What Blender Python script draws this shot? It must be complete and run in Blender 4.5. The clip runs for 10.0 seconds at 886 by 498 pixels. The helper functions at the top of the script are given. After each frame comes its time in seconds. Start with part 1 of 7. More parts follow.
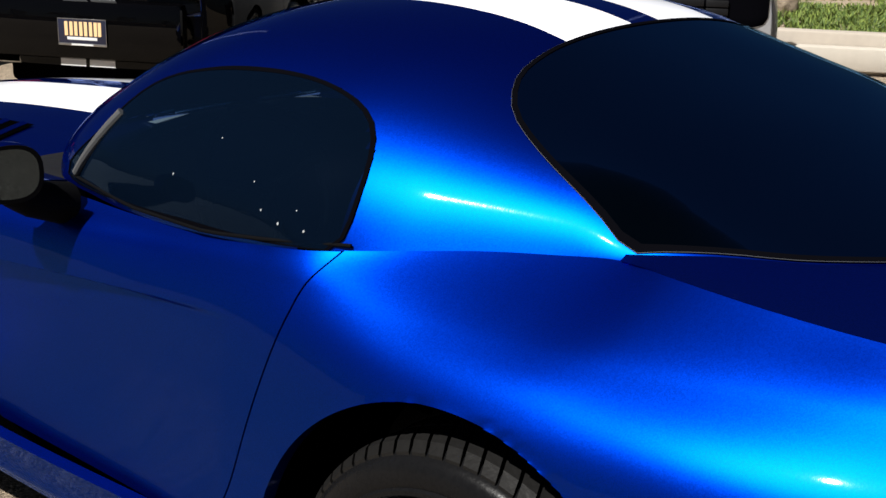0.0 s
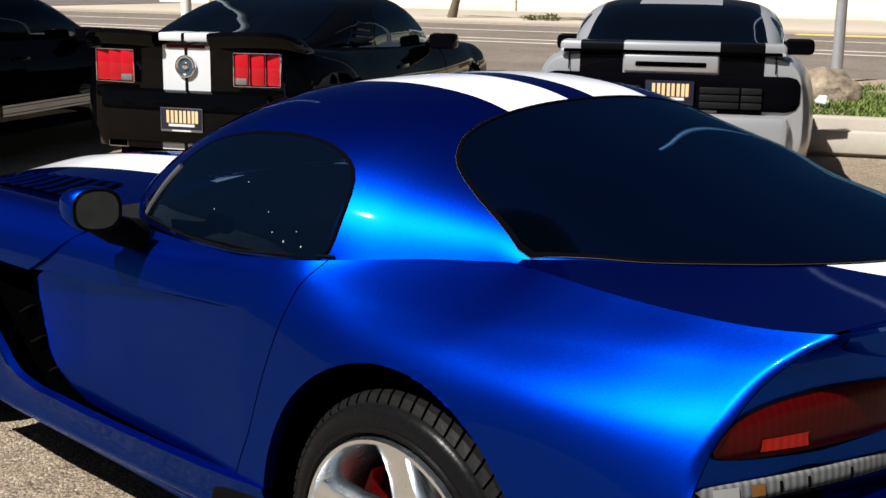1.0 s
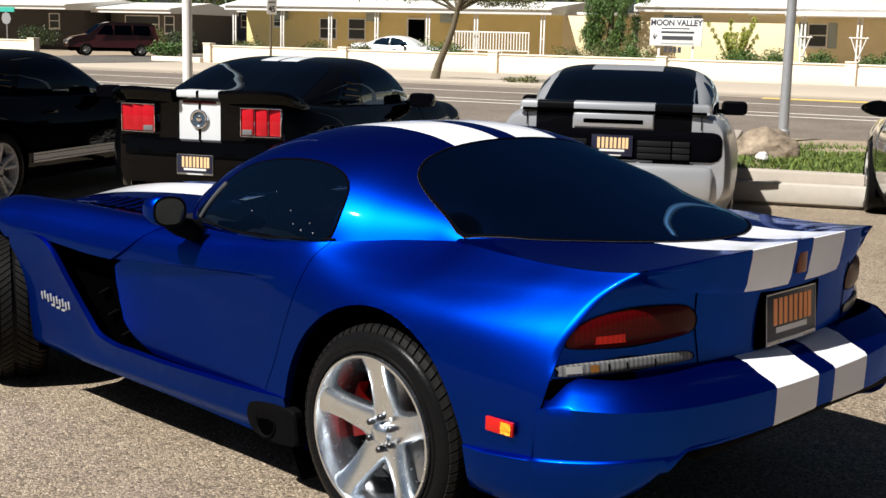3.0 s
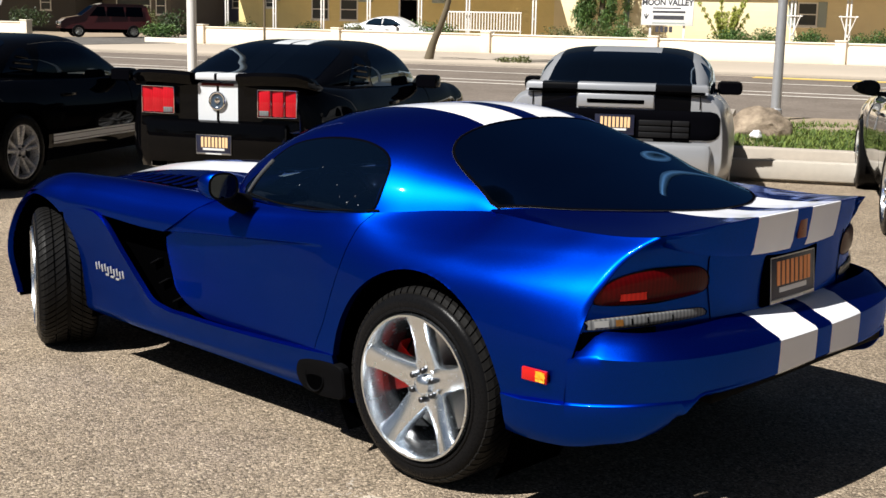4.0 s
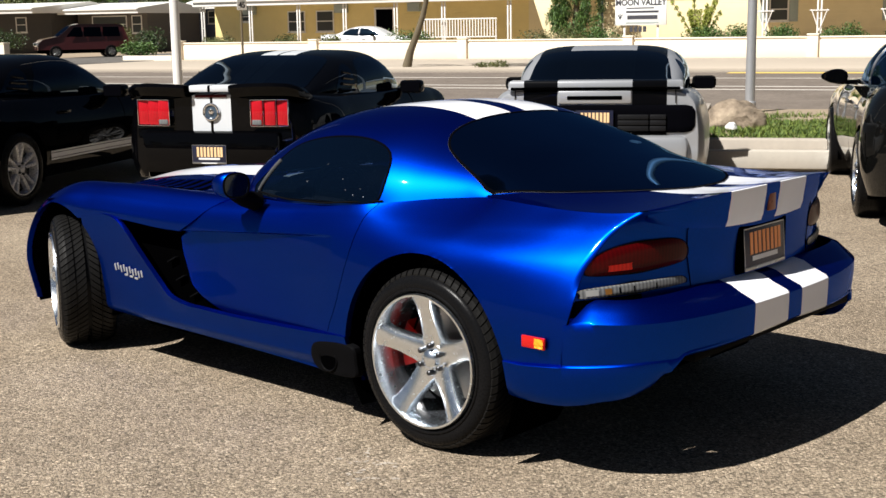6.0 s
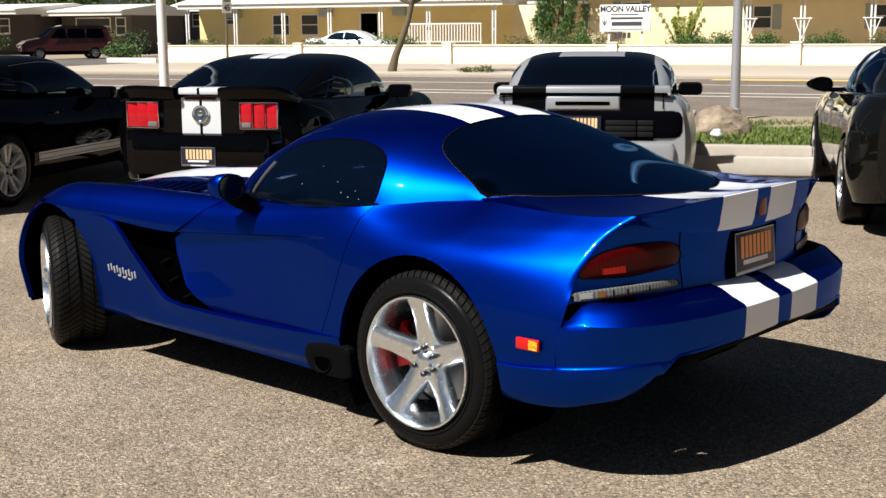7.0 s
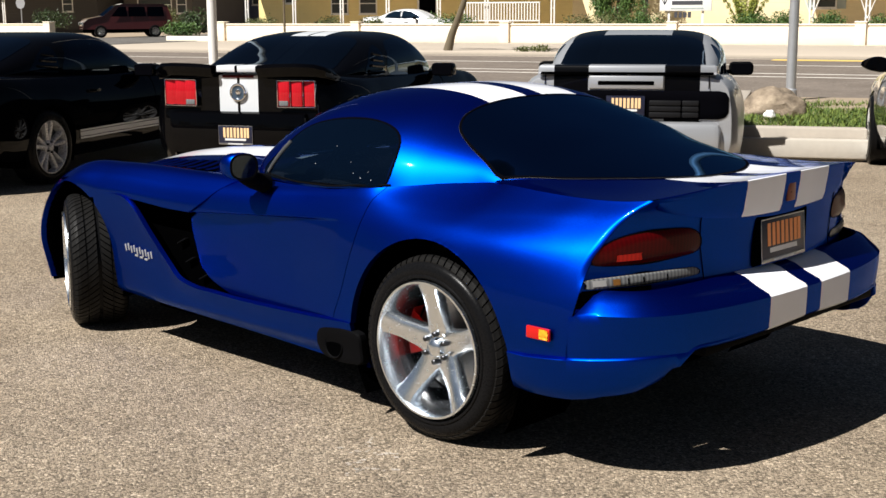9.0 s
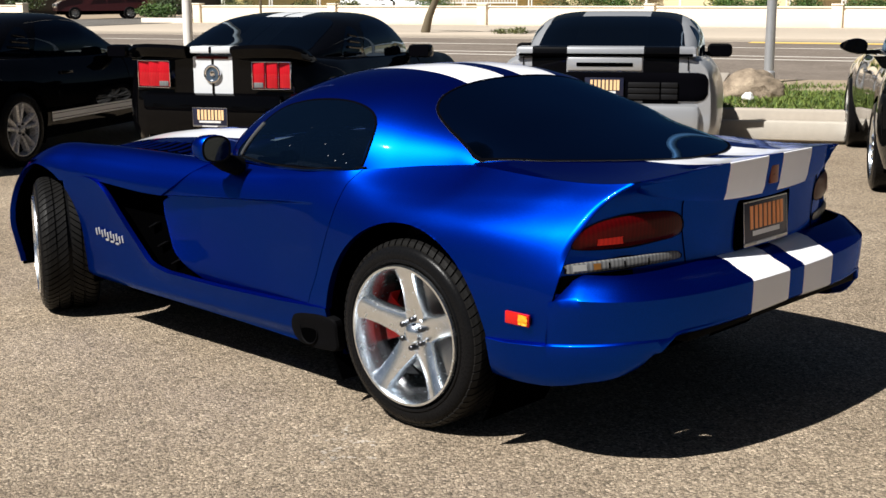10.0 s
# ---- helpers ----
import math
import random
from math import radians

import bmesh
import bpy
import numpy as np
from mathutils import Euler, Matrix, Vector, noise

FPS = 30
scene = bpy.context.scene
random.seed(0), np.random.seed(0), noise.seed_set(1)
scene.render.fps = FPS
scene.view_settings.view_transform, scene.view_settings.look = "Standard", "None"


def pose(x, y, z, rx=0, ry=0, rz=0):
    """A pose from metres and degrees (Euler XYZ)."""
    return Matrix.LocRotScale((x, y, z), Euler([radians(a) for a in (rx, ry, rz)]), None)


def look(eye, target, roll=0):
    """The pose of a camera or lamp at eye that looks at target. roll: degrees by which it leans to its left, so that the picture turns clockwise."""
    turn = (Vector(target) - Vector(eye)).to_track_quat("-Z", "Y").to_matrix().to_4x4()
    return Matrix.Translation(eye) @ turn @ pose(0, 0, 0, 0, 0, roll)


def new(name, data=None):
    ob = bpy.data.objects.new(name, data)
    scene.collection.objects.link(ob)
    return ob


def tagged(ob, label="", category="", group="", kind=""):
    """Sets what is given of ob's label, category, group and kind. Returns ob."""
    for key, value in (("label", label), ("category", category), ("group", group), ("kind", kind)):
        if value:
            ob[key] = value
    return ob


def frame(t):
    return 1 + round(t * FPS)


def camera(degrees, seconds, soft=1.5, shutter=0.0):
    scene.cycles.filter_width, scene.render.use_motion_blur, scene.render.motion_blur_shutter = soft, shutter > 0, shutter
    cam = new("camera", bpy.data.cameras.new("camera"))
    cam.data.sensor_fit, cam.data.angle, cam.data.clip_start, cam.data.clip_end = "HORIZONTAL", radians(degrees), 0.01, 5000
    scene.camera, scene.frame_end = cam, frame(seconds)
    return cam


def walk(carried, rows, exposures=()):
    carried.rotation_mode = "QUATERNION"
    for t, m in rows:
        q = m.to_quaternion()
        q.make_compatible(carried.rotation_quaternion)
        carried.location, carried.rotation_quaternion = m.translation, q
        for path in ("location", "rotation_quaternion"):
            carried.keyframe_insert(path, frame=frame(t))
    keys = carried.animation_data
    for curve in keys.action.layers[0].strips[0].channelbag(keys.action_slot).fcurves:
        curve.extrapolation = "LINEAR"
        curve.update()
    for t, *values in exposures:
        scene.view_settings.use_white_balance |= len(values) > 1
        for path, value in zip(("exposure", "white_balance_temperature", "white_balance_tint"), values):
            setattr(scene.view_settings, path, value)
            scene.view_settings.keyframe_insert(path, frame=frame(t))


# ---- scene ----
cam = camera(39.0, 10.0)
PATH = [
    (0, (-1.0, 2.188, 1.47), (0.208, 0.699, 0.902), 1.6),
    (0.5, (-1.326, 2.399, 1.52), (-0.059, 0.938, 1.01), 2.5),
    (1, (-1.709, 2.545, 1.511), (-0.348, 1.143, 1.083), 0.8),
    (1.5, (-2.048, 2.748, 1.528), (-0.748, 1.277, 1.143), 1.9),
    (2, (-2.237, 3.014, 1.574), (-0.936, 1.535, 1.227), 0.8),
    (2.5, (-2.523, 3.243, 1.557), (-1.163, 1.812, 1.232), 1.4),
    (4, (-2.88, 3.888, 1.597), (-1.54, 2.449, 1.232), 1.2),
    (4.5, (-3.016, 3.994, 1.583), (-1.685, 2.547, 1.217), 0.6),
    (5, (-3.091, 4.081, 1.572), (-1.752, 2.648, 1.181), -0.3),
    (5.5, (-3.099, 4.155, 1.581), (-1.762, 2.714, 1.213), -0.9),
    (7, (-3.093, 4.282, 1.581), (-1.791, 2.804, 1.235), -0.4),
    (7.5, (-3.099, 4.257, 1.584), (-1.775, 2.8, 1.23), -0.4),
    (8, (-3.106, 4.187, 1.577), (-1.767, 2.748, 1.214), -1.0),
    (8.5, (-3.11, 4.105, 1.578), (-1.755, 2.685, 1.196), -0.8),
    (9, (-3.108, 4.043, 1.565), (-1.741, 2.634, 1.188), -0.3),
    (9.5, (-3.094, 4.023, 1.560), (-1.738, 2.604, 1.177), -0.0),
    (10, (-3.047, 3.977, 1.551), (-1.709, 2.547, 1.147), -0.2),
]
walk(cam, [(t, look(eye, target, roll)) for t, eye, target, roll in PATH], exposures=[(0.0, 0.72, 6250, 10), (10.0, 0.72, 6250, 10)])

# ---- light ----
SUN_WAY = Vector((0.10, 0.80, 1.0)).normalized()
sun_data = bpy.data.lights.new("sun", "SUN")
sun_data.energy, sun_data.angle, sun_data.color = 5.0, radians(0.53), (1.0, 0.95, 0.87)
sun = new("sun", sun_data)
sun.matrix_world = look((0, 0, 30), Vector((0, 0, 30)) - SUN_WAY)

world = bpy.data.worlds.new("sky")
scene.world = world
world.use_nodes = True
wn = world.node_tree.nodes
sky = wn.new("ShaderNodeTexSky")
sky.sky_type, sky.sun_disc = "NISHITA", False
sky.sun_elevation, sky.sun_rotation = math.asin(SUN_WAY.z), math.atan2(SUN_WAY.x, SUN_WAY.y)
sky.air_density, sky.dust_density, sky.ozone_density = 1.0, 1.2, 3.0
world.node_tree.links.new(sky.outputs[0], wn["Background"].inputs[0])
wn["Background"].inputs[1].default_value = 0.0125

# ---- materials ----
class Nodes:
    """A short way to write a node material."""

    def __init__(self, name):
        self.m = bpy.data.materials.new(name)
        self.m.use_nodes = True
        self.t = self.m.node_tree
        self.b = self.t.nodes["Principled BSDF"]
        self.out = self.t.nodes["Material Output"]

    def n(self, kind, **kw):
        node = self.t.nodes.new("ShaderNode" + kind)
        for k, v in kw.items():
            if k == "operation":
                node.operation = v
            elif k == "blend_type":
                node.blend_type = v
            else:
                node.inputs[k.replace("_", " ")].default_value = v
        return node

    def l(self, a, b):
        self.t.links.new(a, b)

    def coords(self, kind="Object"):
        return self.n("TexCoord").outputs[kind]

    def noise(self, scale, detail=4.0, rough=0.55, co=None, stretch=None):
        node = self.n("TexNoise", Scale=scale, Detail=detail, Roughness=rough)
        co = co or self.coords()
        if stretch:
            mp = self.n("Mapping")
            mp.inputs["Scale"].default_value = stretch
            self.l(co, mp.inputs[0])
            co = mp.outputs[0]
        self.l(co, node.inputs["Vector"])
        return node.outputs["Fac"]

    def ramp(self, fac, stops):
        node = self.n("ValToRGB")
        el = node.color_ramp.elements
        while len(el) < len(stops):
            el.new(0.5)
        for e, (p, c) in zip(el, stops):
            e.position, e.color = p, (c if len(c) == 4 else (*c, 1))
        self.l(fac, node.inputs[0])
        return node.outputs[0]

    def mix(self, fac, a, b, kind="MIX"):
        node = self.n("MixRGB", blend_type=kind)
        for v, s in ((fac, 0), (a, 1), (b, 2)):
            if hasattr(v, "links"):
                self.l(v, node.inputs[s])
            elif s == 0:
                node.inputs[0].default_value = v
            else:
                node.inputs[s].default_value = (*v, 1)
        return node.outputs[0]

    def math(self, op, a, b=0.0):
        node = self.n("Math", operation=op)
        for v, s in ((a, 0), (b, 1)):
            if hasattr(v, "links"):
                self.l(v, node.inputs[s])
            else:
                node.inputs[s].default_value = v
        return node.outputs[0]

    def bump(self, height, strength=0.3, distance=0.005):
        node = self.n("Bump", Strength=strength, Distance=distance)
        self.l(height, node.inputs["Height"])
        self.l(node.outputs[0], self.b.inputs["Normal"])

    def set(self, **kw):
        names = {"color": "Base Color", "rough": "Roughness", "metal": "Metallic", "coat": "Coat Weight", "coat_rough": "Coat Roughness", "spec": "Specular IOR Level"}
        for k, v in kw.items():
            s = self.b.inputs[names.get(k, k)]
            if hasattr(v, "links"):
                self.l(v, s)
            elif k == "color":
                s.default_value = (*v, 1)
            else:
                s.default_value = v
        return self


def plain(name, color, rough=0.5, metal=0.0, grain=0.12, scale=30.0, bump=0.05, coat=0.0, spec=0.5):
    """A surface of one colour with grain at two scales."""
    k = Nodes(name)
    f = k.noise(scale)
    g = k.noise(scale * 0.07, 2.0)
    dark = tuple(c * (1 - grain) for c in color)
    light = tuple(min(1.0, c * (1 + grain)) for c in color)
    c = k.mix(k.math("MULTIPLY", k.math("ADD", f, g), 0.5), dark, light)
    k.set(color=c, rough=k.math("ADD", k.math("MULTIPLY", f, 0.16), rough - 0.08), metal=metal, coat=coat, spec=spec)
    if bump:
        k.bump(f, bump, 0.004)
    return k.m


def car_paint(name, color, metal, rough, stripe=None, inner=0.0, outer=0.0, flake=0.0, offset=0.0, bands=None, coat=1.0, spec=0.5):
    """Clear-coated paint; a pair of stripes may run along the car's own x axis."""
    k = Nodes(name)
    co = k.coords()
    col = None
    if flake:
        v = k.n("TexVoronoi", Scale=900.0)
        k.l(co, v.inputs["Vector"])
        col = k.mix(k.math("MULTIPLY", v.outputs["Color"], flake), color, tuple(min(1, c * 2.2 + 0.004) for c in color))
    dust = k.noise(6.0, 5.0)
    if stripe is not None:
        sep = k.n("SeparateXYZ")
        k.l(co, sep.inputs[0])
        side = k.math("ABSOLUTE", k.math("SUBTRACT", sep.outputs[1], offset))
        on = k.math("MULTIPLY", k.math("GREATER_THAN", side, inner), k.math("LESS_THAN", side, outer))
        if bands:
            two = k.math("MULTIPLY", k.math("GREATER_THAN", side, bands[0]), k.math("LESS_THAN", side, bands[1]))
            on = k.math("MAXIMUM", on, two)
        k.set(color=k.mix(on, col if col is not None else color, stripe))
        k.set(metal=k.math("MULTIPLY", k.math("SUBTRACT", 1.0, on), metal))
    else:
        k.set(metal=metal)
        if col is not None:
            k.set(color=col)
        else:
            k.set(color=color)
    k.b.inputs["Coat IOR"].default_value = 1.36
    k.set(spec=spec)
    k.set(rough=rough, coat=coat, coat_rough=k.math("ADD", k.math("MULTIPLY", dust, 0.03), 0.005))
    return k.m


def tinted(name, clear, color=(0.01, 0.012, 0.014), rough=0.0, gloss=(0.38, 0.45, 0.52), ior=1.36):
    """Tinted window film: a gloss over a dark see-through pane."""
    k = Nodes(name)
    tr = k.n("BsdfTransparent")
    tr.inputs[0].default_value = (*clear, 1)
    gl = k.n("BsdfGlossy", Roughness=rough)
    gl.inputs[0].default_value = (*gloss, 1)
    df = k.n("BsdfDiffuse")
    df.inputs[0].default_value = (*color, 1)
    a = k.n("AddShader")
    k.l(tr.outputs[0], a.inputs[0])
    k.l(df.outputs[0], a.inputs[1])
    fr = k.n("Fresnel", IOR=ior)
    m = k.n("MixShader")
    k.l(fr.outputs[0], m.inputs[0])
    k.l(a.outputs[0], m.inputs[1])
    k.l(gl.outputs[0], m.inputs[2])
    k.l(m.outputs[0], k.out.inputs[0])
    return k.m


def flake_paint(name, deep, flake, stripe=None, inner=0.0, outer=0.0):
    """Metallic paint: a deep pigment, bright flakes that catch the light, a clear coat over both."""
    k = Nodes(name)
    co = k.coords()
    v = k.n("TexVoronoi", Scale=620.0)
    k.l(co, v.inputs["Vector"])
    dust = k.noise(6.0, 5.0)
    spark = k.math("POWER", k.math("ADD", k.math("MULTIPLY", v.outputs["Color"], 0.9), 0.25), 1.5)
    tint = k.mix(1.0, flake, k.mix(k.math("MINIMUM", spark, 1.0), (0.55, 0.55, 0.6), (1.35, 1.35, 1.2)), "MULTIPLY")
    metal = k.n("BsdfGlossy", Roughness=0.46)
    metal.distribution = "BECKMANN"
    k.l(tint, metal.inputs["Color"])
    # a second, narrower sheen that turns the highlight towards cyan
    sheen = k.n("BsdfGlossy", Roughness=0.37)
    sheen.distribution = "BECKMANN"
    sheen.inputs["Color"].default_value = (0.0004, 0.0175, 0.018, 1)
    # and a wide haze from the flakes that lie askew
    haze = k.n("BsdfGlossy", Roughness=0.62)
    haze.distribution = "BECKMANN"
    haze.inputs["Color"].default_value = (*(c * 0.24 for c in flake), 1)
    both_lobes = k.n("AddShader")
    k.l(metal.outputs[0], both_lobes.inputs[0])
    k.l(sheen.outputs[0], both_lobes.inputs[1])
    lobes = k.n("AddShader")
    k.l(both_lobes.outputs[0], lobes.inputs[0])
    k.l(haze.outputs[0], lobes.inputs[1])
    pigment = k.n("BsdfDiffuse", Roughness=0.0)
    pigment.inputs["Color"].default_value = (*deep, 1)
    colour = k.n("AddShader")
    k.l(lobes.outputs[0], colour.inputs[0])
    k.l(pigment.outputs[0], colour.inputs[1])
    last = colour
    if stripe:
        sep = k.n("SeparateXYZ")
        k.l(co, sep.inputs[0])
        side = k.math("ABSOLUTE", sep.outputs[1])
        on = k.math("MULTIPLY", k.math("GREATER_THAN", side, inner), k.math("LESS_THAN", side, outer))
        white = k.n("BsdfDiffuse", Roughness=0.0)
        k.l(k.mix(k.noise(14.0, 5.0), tuple(c * 0.94 for c in stripe), stripe), white.inputs["Color"])
        last = k.n("MixShader")
        k.l(on, last.inputs[0])
        k.l(colour.outputs[0], last.inputs[1])
        k.l(white.outputs[0], last.inputs[2])
    # clear coat, with a little orange peel and dust in its gloss
    peel = k.n("Bump", Strength=0.05, Distance=0.0006)
    k.l(k.noise(140.0, 2.0), peel.inputs["Height"])
    clear = k.n("BsdfGlossy")
    clear.inputs["Color"].default_value = (0.26, 0.36, 0.80, 1)
    k.l(k.math("ADD", k.math("MULTIPLY", dust, 0.04), 0.02), clear.inputs["Roughness"])
    k.l(peel.outputs[0], clear.inputs["Normal"])
    fr = k.n("Fresnel", IOR=1.26)
    m = k.n("MixShader")
    k.l(fr.outputs[0], m.inputs[0])
    k.l(last.outputs[0], m.inputs[1])
    k.l(clear.outputs[0], m.inputs[2])
    k.l(m.outputs[0], k.out.inputs[0])
    return k.m


DEEP_BLUE, BLUE_FLAKE = (0.0002, 0.0010, 0.022), (0.0002, 0.0115, 0.200)
M_blue = flake_paint("blue_metallic_paint", DEEP_BLUE, BLUE_FLAKE)
M_blue_stripe = flake_paint("blue_paint_white_stripes", DEEP_BLUE, BLUE_FLAKE, (0.88, 0.89, 0.93), 0.052, 0.288)
M_black_paint = car_paint("black_gloss_paint", (0.0010, 0.0010, 0.0014), 0.0, 0.2, coat=0.6, spec=0.0)
M_black_stripe = car_paint("black_paint_silver_stripes", (0.0012, 0.0012, 0.0016), 0.0, 0.2, stripe=(0.62, 0.64, 0.66), inner=0.012, outer=0.175, coat=0.6, spec=0.0)
M_silver = car_paint("silver_metallic_paint", (0.40, 0.41, 0.43), 0.45, 0.35, flake=0.1)
M_silver_stripe = car_paint("silver_paint_black_stripes", (0.40, 0.41, 0.43), 0.45, 0.35, coat=0.3, spec=0.08, stripe=(0.0015, 0.0015, 0.002), inner=0.305, outer=0.585, flake=0.1)
M_dark_bronze = car_paint("dark_pewter_paint", (0.004, 0.004, 0.0038), 0.0, 0.2, coat=1.0, spec=0.0)
M_white_paint = car_paint("white_car_paint", (0.75, 0.75, 0.74), 0.0, 0.3)
M_maroon = car_paint("maroon_car_paint", (0.050, 0.008, 0.009), 0.2, 0.35)
M_white_decal = plain("white_decal", (0.72, 0.72, 0.71), 0.35, bump=0.0, grain=0.04)
M_glass = tinted("tinted_car_glass", (0.07, 0.10, 0.12), (0.001, 0.003, 0.008), gloss=(0.165, 0.29, 0.52))
M_glass_dark = tinted("dark_tinted_car_glass", (0.008, 0.011, 0.014), (0.0002, 0.0006, 0.0012), gloss=(0.060, 0.15, 0.31))
M_glass_car = tinted("parked_car_glass", (0.02, 0.025, 0.03), (0.0006, 0.001, 0.0016), gloss=(0.54, 0.70, 0.90), ior=1.45)
M_emblem = plain("blue_grey_emblem", (0.06, 0.09, 0.13), 0.3, 0.3, bump=0.0)
M_shield = plain("dark_copper_emblem", (0.16, 0.055, 0.035), 0.3, 0.6, bump=0.0)
M_scuff = plain("pale_scuff", (0.46, 0.40, 0.33), 0.9, scale=40, grain=0.3)
M_frit = plain("black_glass_border", (0.002, 0.002, 0.003), 0.55, bump=0.0, spec=0.0)
M_trim = plain("black_trim_plastic", (0.0035, 0.0035, 0.004), 0.62, scale=200, spec=0.02)
M_panel_bar = plain("smoked_panel_bar", (0.010, 0.010, 0.011), 0.45, bump=0.0, spec=0.1)
M_spot = plain("dried_water_spot", (0.30, 0.31, 0.32), 0.6, bump=0.0)
M_bar = plain("grey_window_bar", (0.07, 0.072, 0.075), 0.4, bump=0.0, spec=0.1)
# near-black for joints and cavities, whose shade is put into the colour
M_void = plain("shade_and_joint_black", (0.0006, 0.0006, 0.0007), 0.95, bump=0.0, spec=0.0)
M_tyre = plain("tyre_rubber", (0.0055, 0.0055, 0.006), 0.28, scale=120, bump=0.12, grain=0.3, spec=0.08)
M_tread = plain("dusty_tyre_tread", (0.0085, 0.0082, 0.008), 0.48, scale=90, bump=0.2, grain=0.35, spec=0.12)
M_dark_strip = plain("matt_dark_strip", (0.006, 0.006, 0.006), 0.8, bump=0.0)
M_lug = plain("dark_chrome_nut", (0.07, 0.072, 0.078), 0.38, 1.0, bump=0.0)
M_polish = plain("polished_alloy", (0.86, 0.92, 1.0), 0.25, 1.0, 0.03, 40, 0.01)
M_alloy = plain("machined_alloy", (0.45, 0.45, 0.46), 0.3, 1.0, 0.06, 60, 0.02)
M_wheel = plain("silver_alloy_wheel", (0.55, 0.55, 0.56), 0.28, 0.35, 0.05, 50, 0.02)
M_disc = plain("brake_disc_iron", (0.30, 0.29, 0.28), 0.35, 1.0, 0.2, 80, 0.05)
# polished alloy darkened: the wheel well it would mirror is put into the colour
M_barrel = plain("darkened_alloy_barrel", (0.42, 0.45, 0.50), 0.25, 0.95, 0.2, 40, 0.03)
M_caliper = plain("red_brake_caliper", (0.62, 0.012, 0.008), 0.4, coat=0.25, bump=0.02, spec=0.3)
M_chrome = plain("chrome", (0.85, 0.85, 0.86), 0.06, 1.0, 0.02, 20, 0.0)
M_mirror = plain("mirror_glass", (0.05, 0.064, 0.08), 0.03, 1.0, 0.02, 20, 0.0)
M_orange = plain("orange_lettering", (0.88, 0.32, 0.10), 0.5, bump=0.0)
M_gold = plain("gold_lettering", (0.88, 0.58, 0.30), 0.5, bump=0.0)
M_plate = plain("plate_dark_blue", (0.012, 0.014, 0.035), 0.35, bump=0.0)
M_seat = plain("black_leather", (0.006, 0.006, 0.007), 0.6, scale=60, bump=0.2, spec=0.2)


def lens_mat(name, color, rough=0.06, relief=0.06, deep=0.7, coat=0.22):
    k = Nodes(name)
    w = k.n("TexWave", Scale=22.0, Distortion=0.0)
    w.bands_direction = "Y"
    k.l(k.coords(), w.inputs["Vector"])
    k.set(color=k.mix(w.outputs["Fac"], tuple(c * deep for c in color), color), rough=0.35, coat=coat, coat_rough=rough, spec=0.1)
    k.bump(w.outputs["Fac"], relief, 0.003)
    return k.m


M_red_lens = lens_mat("red_lamp_lens", (0.058, 0.0008, 0.0012), relief=0.0, coat=0.08)
M_red_bright = lens_mat("bright_red_lamp_lens", (0.50, 0.008, 0.016), coat=0.6)
M_red_low = lens_mat("orange_red_reflector", (0.42, 0.012, 0.006))
M_clear_lens = lens_mat("clear_lamp_lens", (0.20, 0.205, 0.21), deep=0.5)
M_lens_white = plain("white_lens_block", (0.32, 0.32, 0.31), 0.35, bump=0.0)
M_lens_amber = plain("amber_lens_block", (0.20, 0.085, 0.015), 0.35, bump=0.0)
M_amber = lens_mat("red_marker_lens", (0.50, 0.012, 0.010))
M_amber_facet = plain("amber_reflector", (0.95, 0.30, 0.012), 0.35, 0.0, 0.5, 60, 0.0)


def asphalt(name, dark, mid, light, patch, stone=95.0, bump=0.6):
    """Worn asphalt: light and dark stones in a greyish binder, with broad stains."""
    k = Nodes(name)
    co = k.coords()
    v = k.n("TexVoronoi", Scale=stone)
    k.l(co, v.inputs["Vector"])
    cell = k.n("SeparateXYZ")
    k.l(v.outputs["Color"], cell.inputs[0])
    base = k.ramp(cell.outputs[0], [(0.0, dark), (0.34, mid), (0.72, tuple(m * 1.12 for m in mid)), (0.93, light), (1.0, tuple(min(1, c * 1.35) for c in light))])
    edge = k.math("SMOOTH_MIN", v.outputs["Distance"], 0.5)
    base = k.mix(k.math("MULTIPLY", k.math("GREATER_THAN", v.outputs["Distance"], 0.62), 0.6), base, dark)
    fine = k.noise(stone * 3.2, 3.0)
    base = k.mix(0.28, base, k.ramp(fine, [(0.3, dark), (0.7, light)]))
    broad = k.ramp(k.noise(0.55, 6.0, 0.6), [(0.36, tuple(p * 0.86 for p in patch)), (0.64, (1.06, 1.05, 1.03))])
    base = k.mix(1.0, base, broad, "MULTIPLY")
    spots = k.ramp(k.noise(3.4, 4.0, 0.7), [(0.30, (0.82, 0.81, 0.80)), (0.46, (1, 1, 1)), (0.72, (1.08, 1.07, 1.05))])
    base = k.mix(1.0, base, spots, "MULTIPLY")
    pit = k.n("TexVoronoi", Scale=stone * 0.42)
    k.l(co, pit.inputs["Vector"])
    pits = k.math("LESS_THAN", pit.outputs["Distance"], k.math("MULTIPLY", k.noise(stone * 0.1, 2.0), 0.36))
    base = k.mix(k.math("MULTIPLY", pits, 0.55), base, dark)
    k.set(color=base, rough=0.88, spec=0.25)
    k.bump(k.math("ADD", k.math("MULTIPLY", v.outputs["Distance"], -1.0), fine), bump, 0.006)
    return k.m


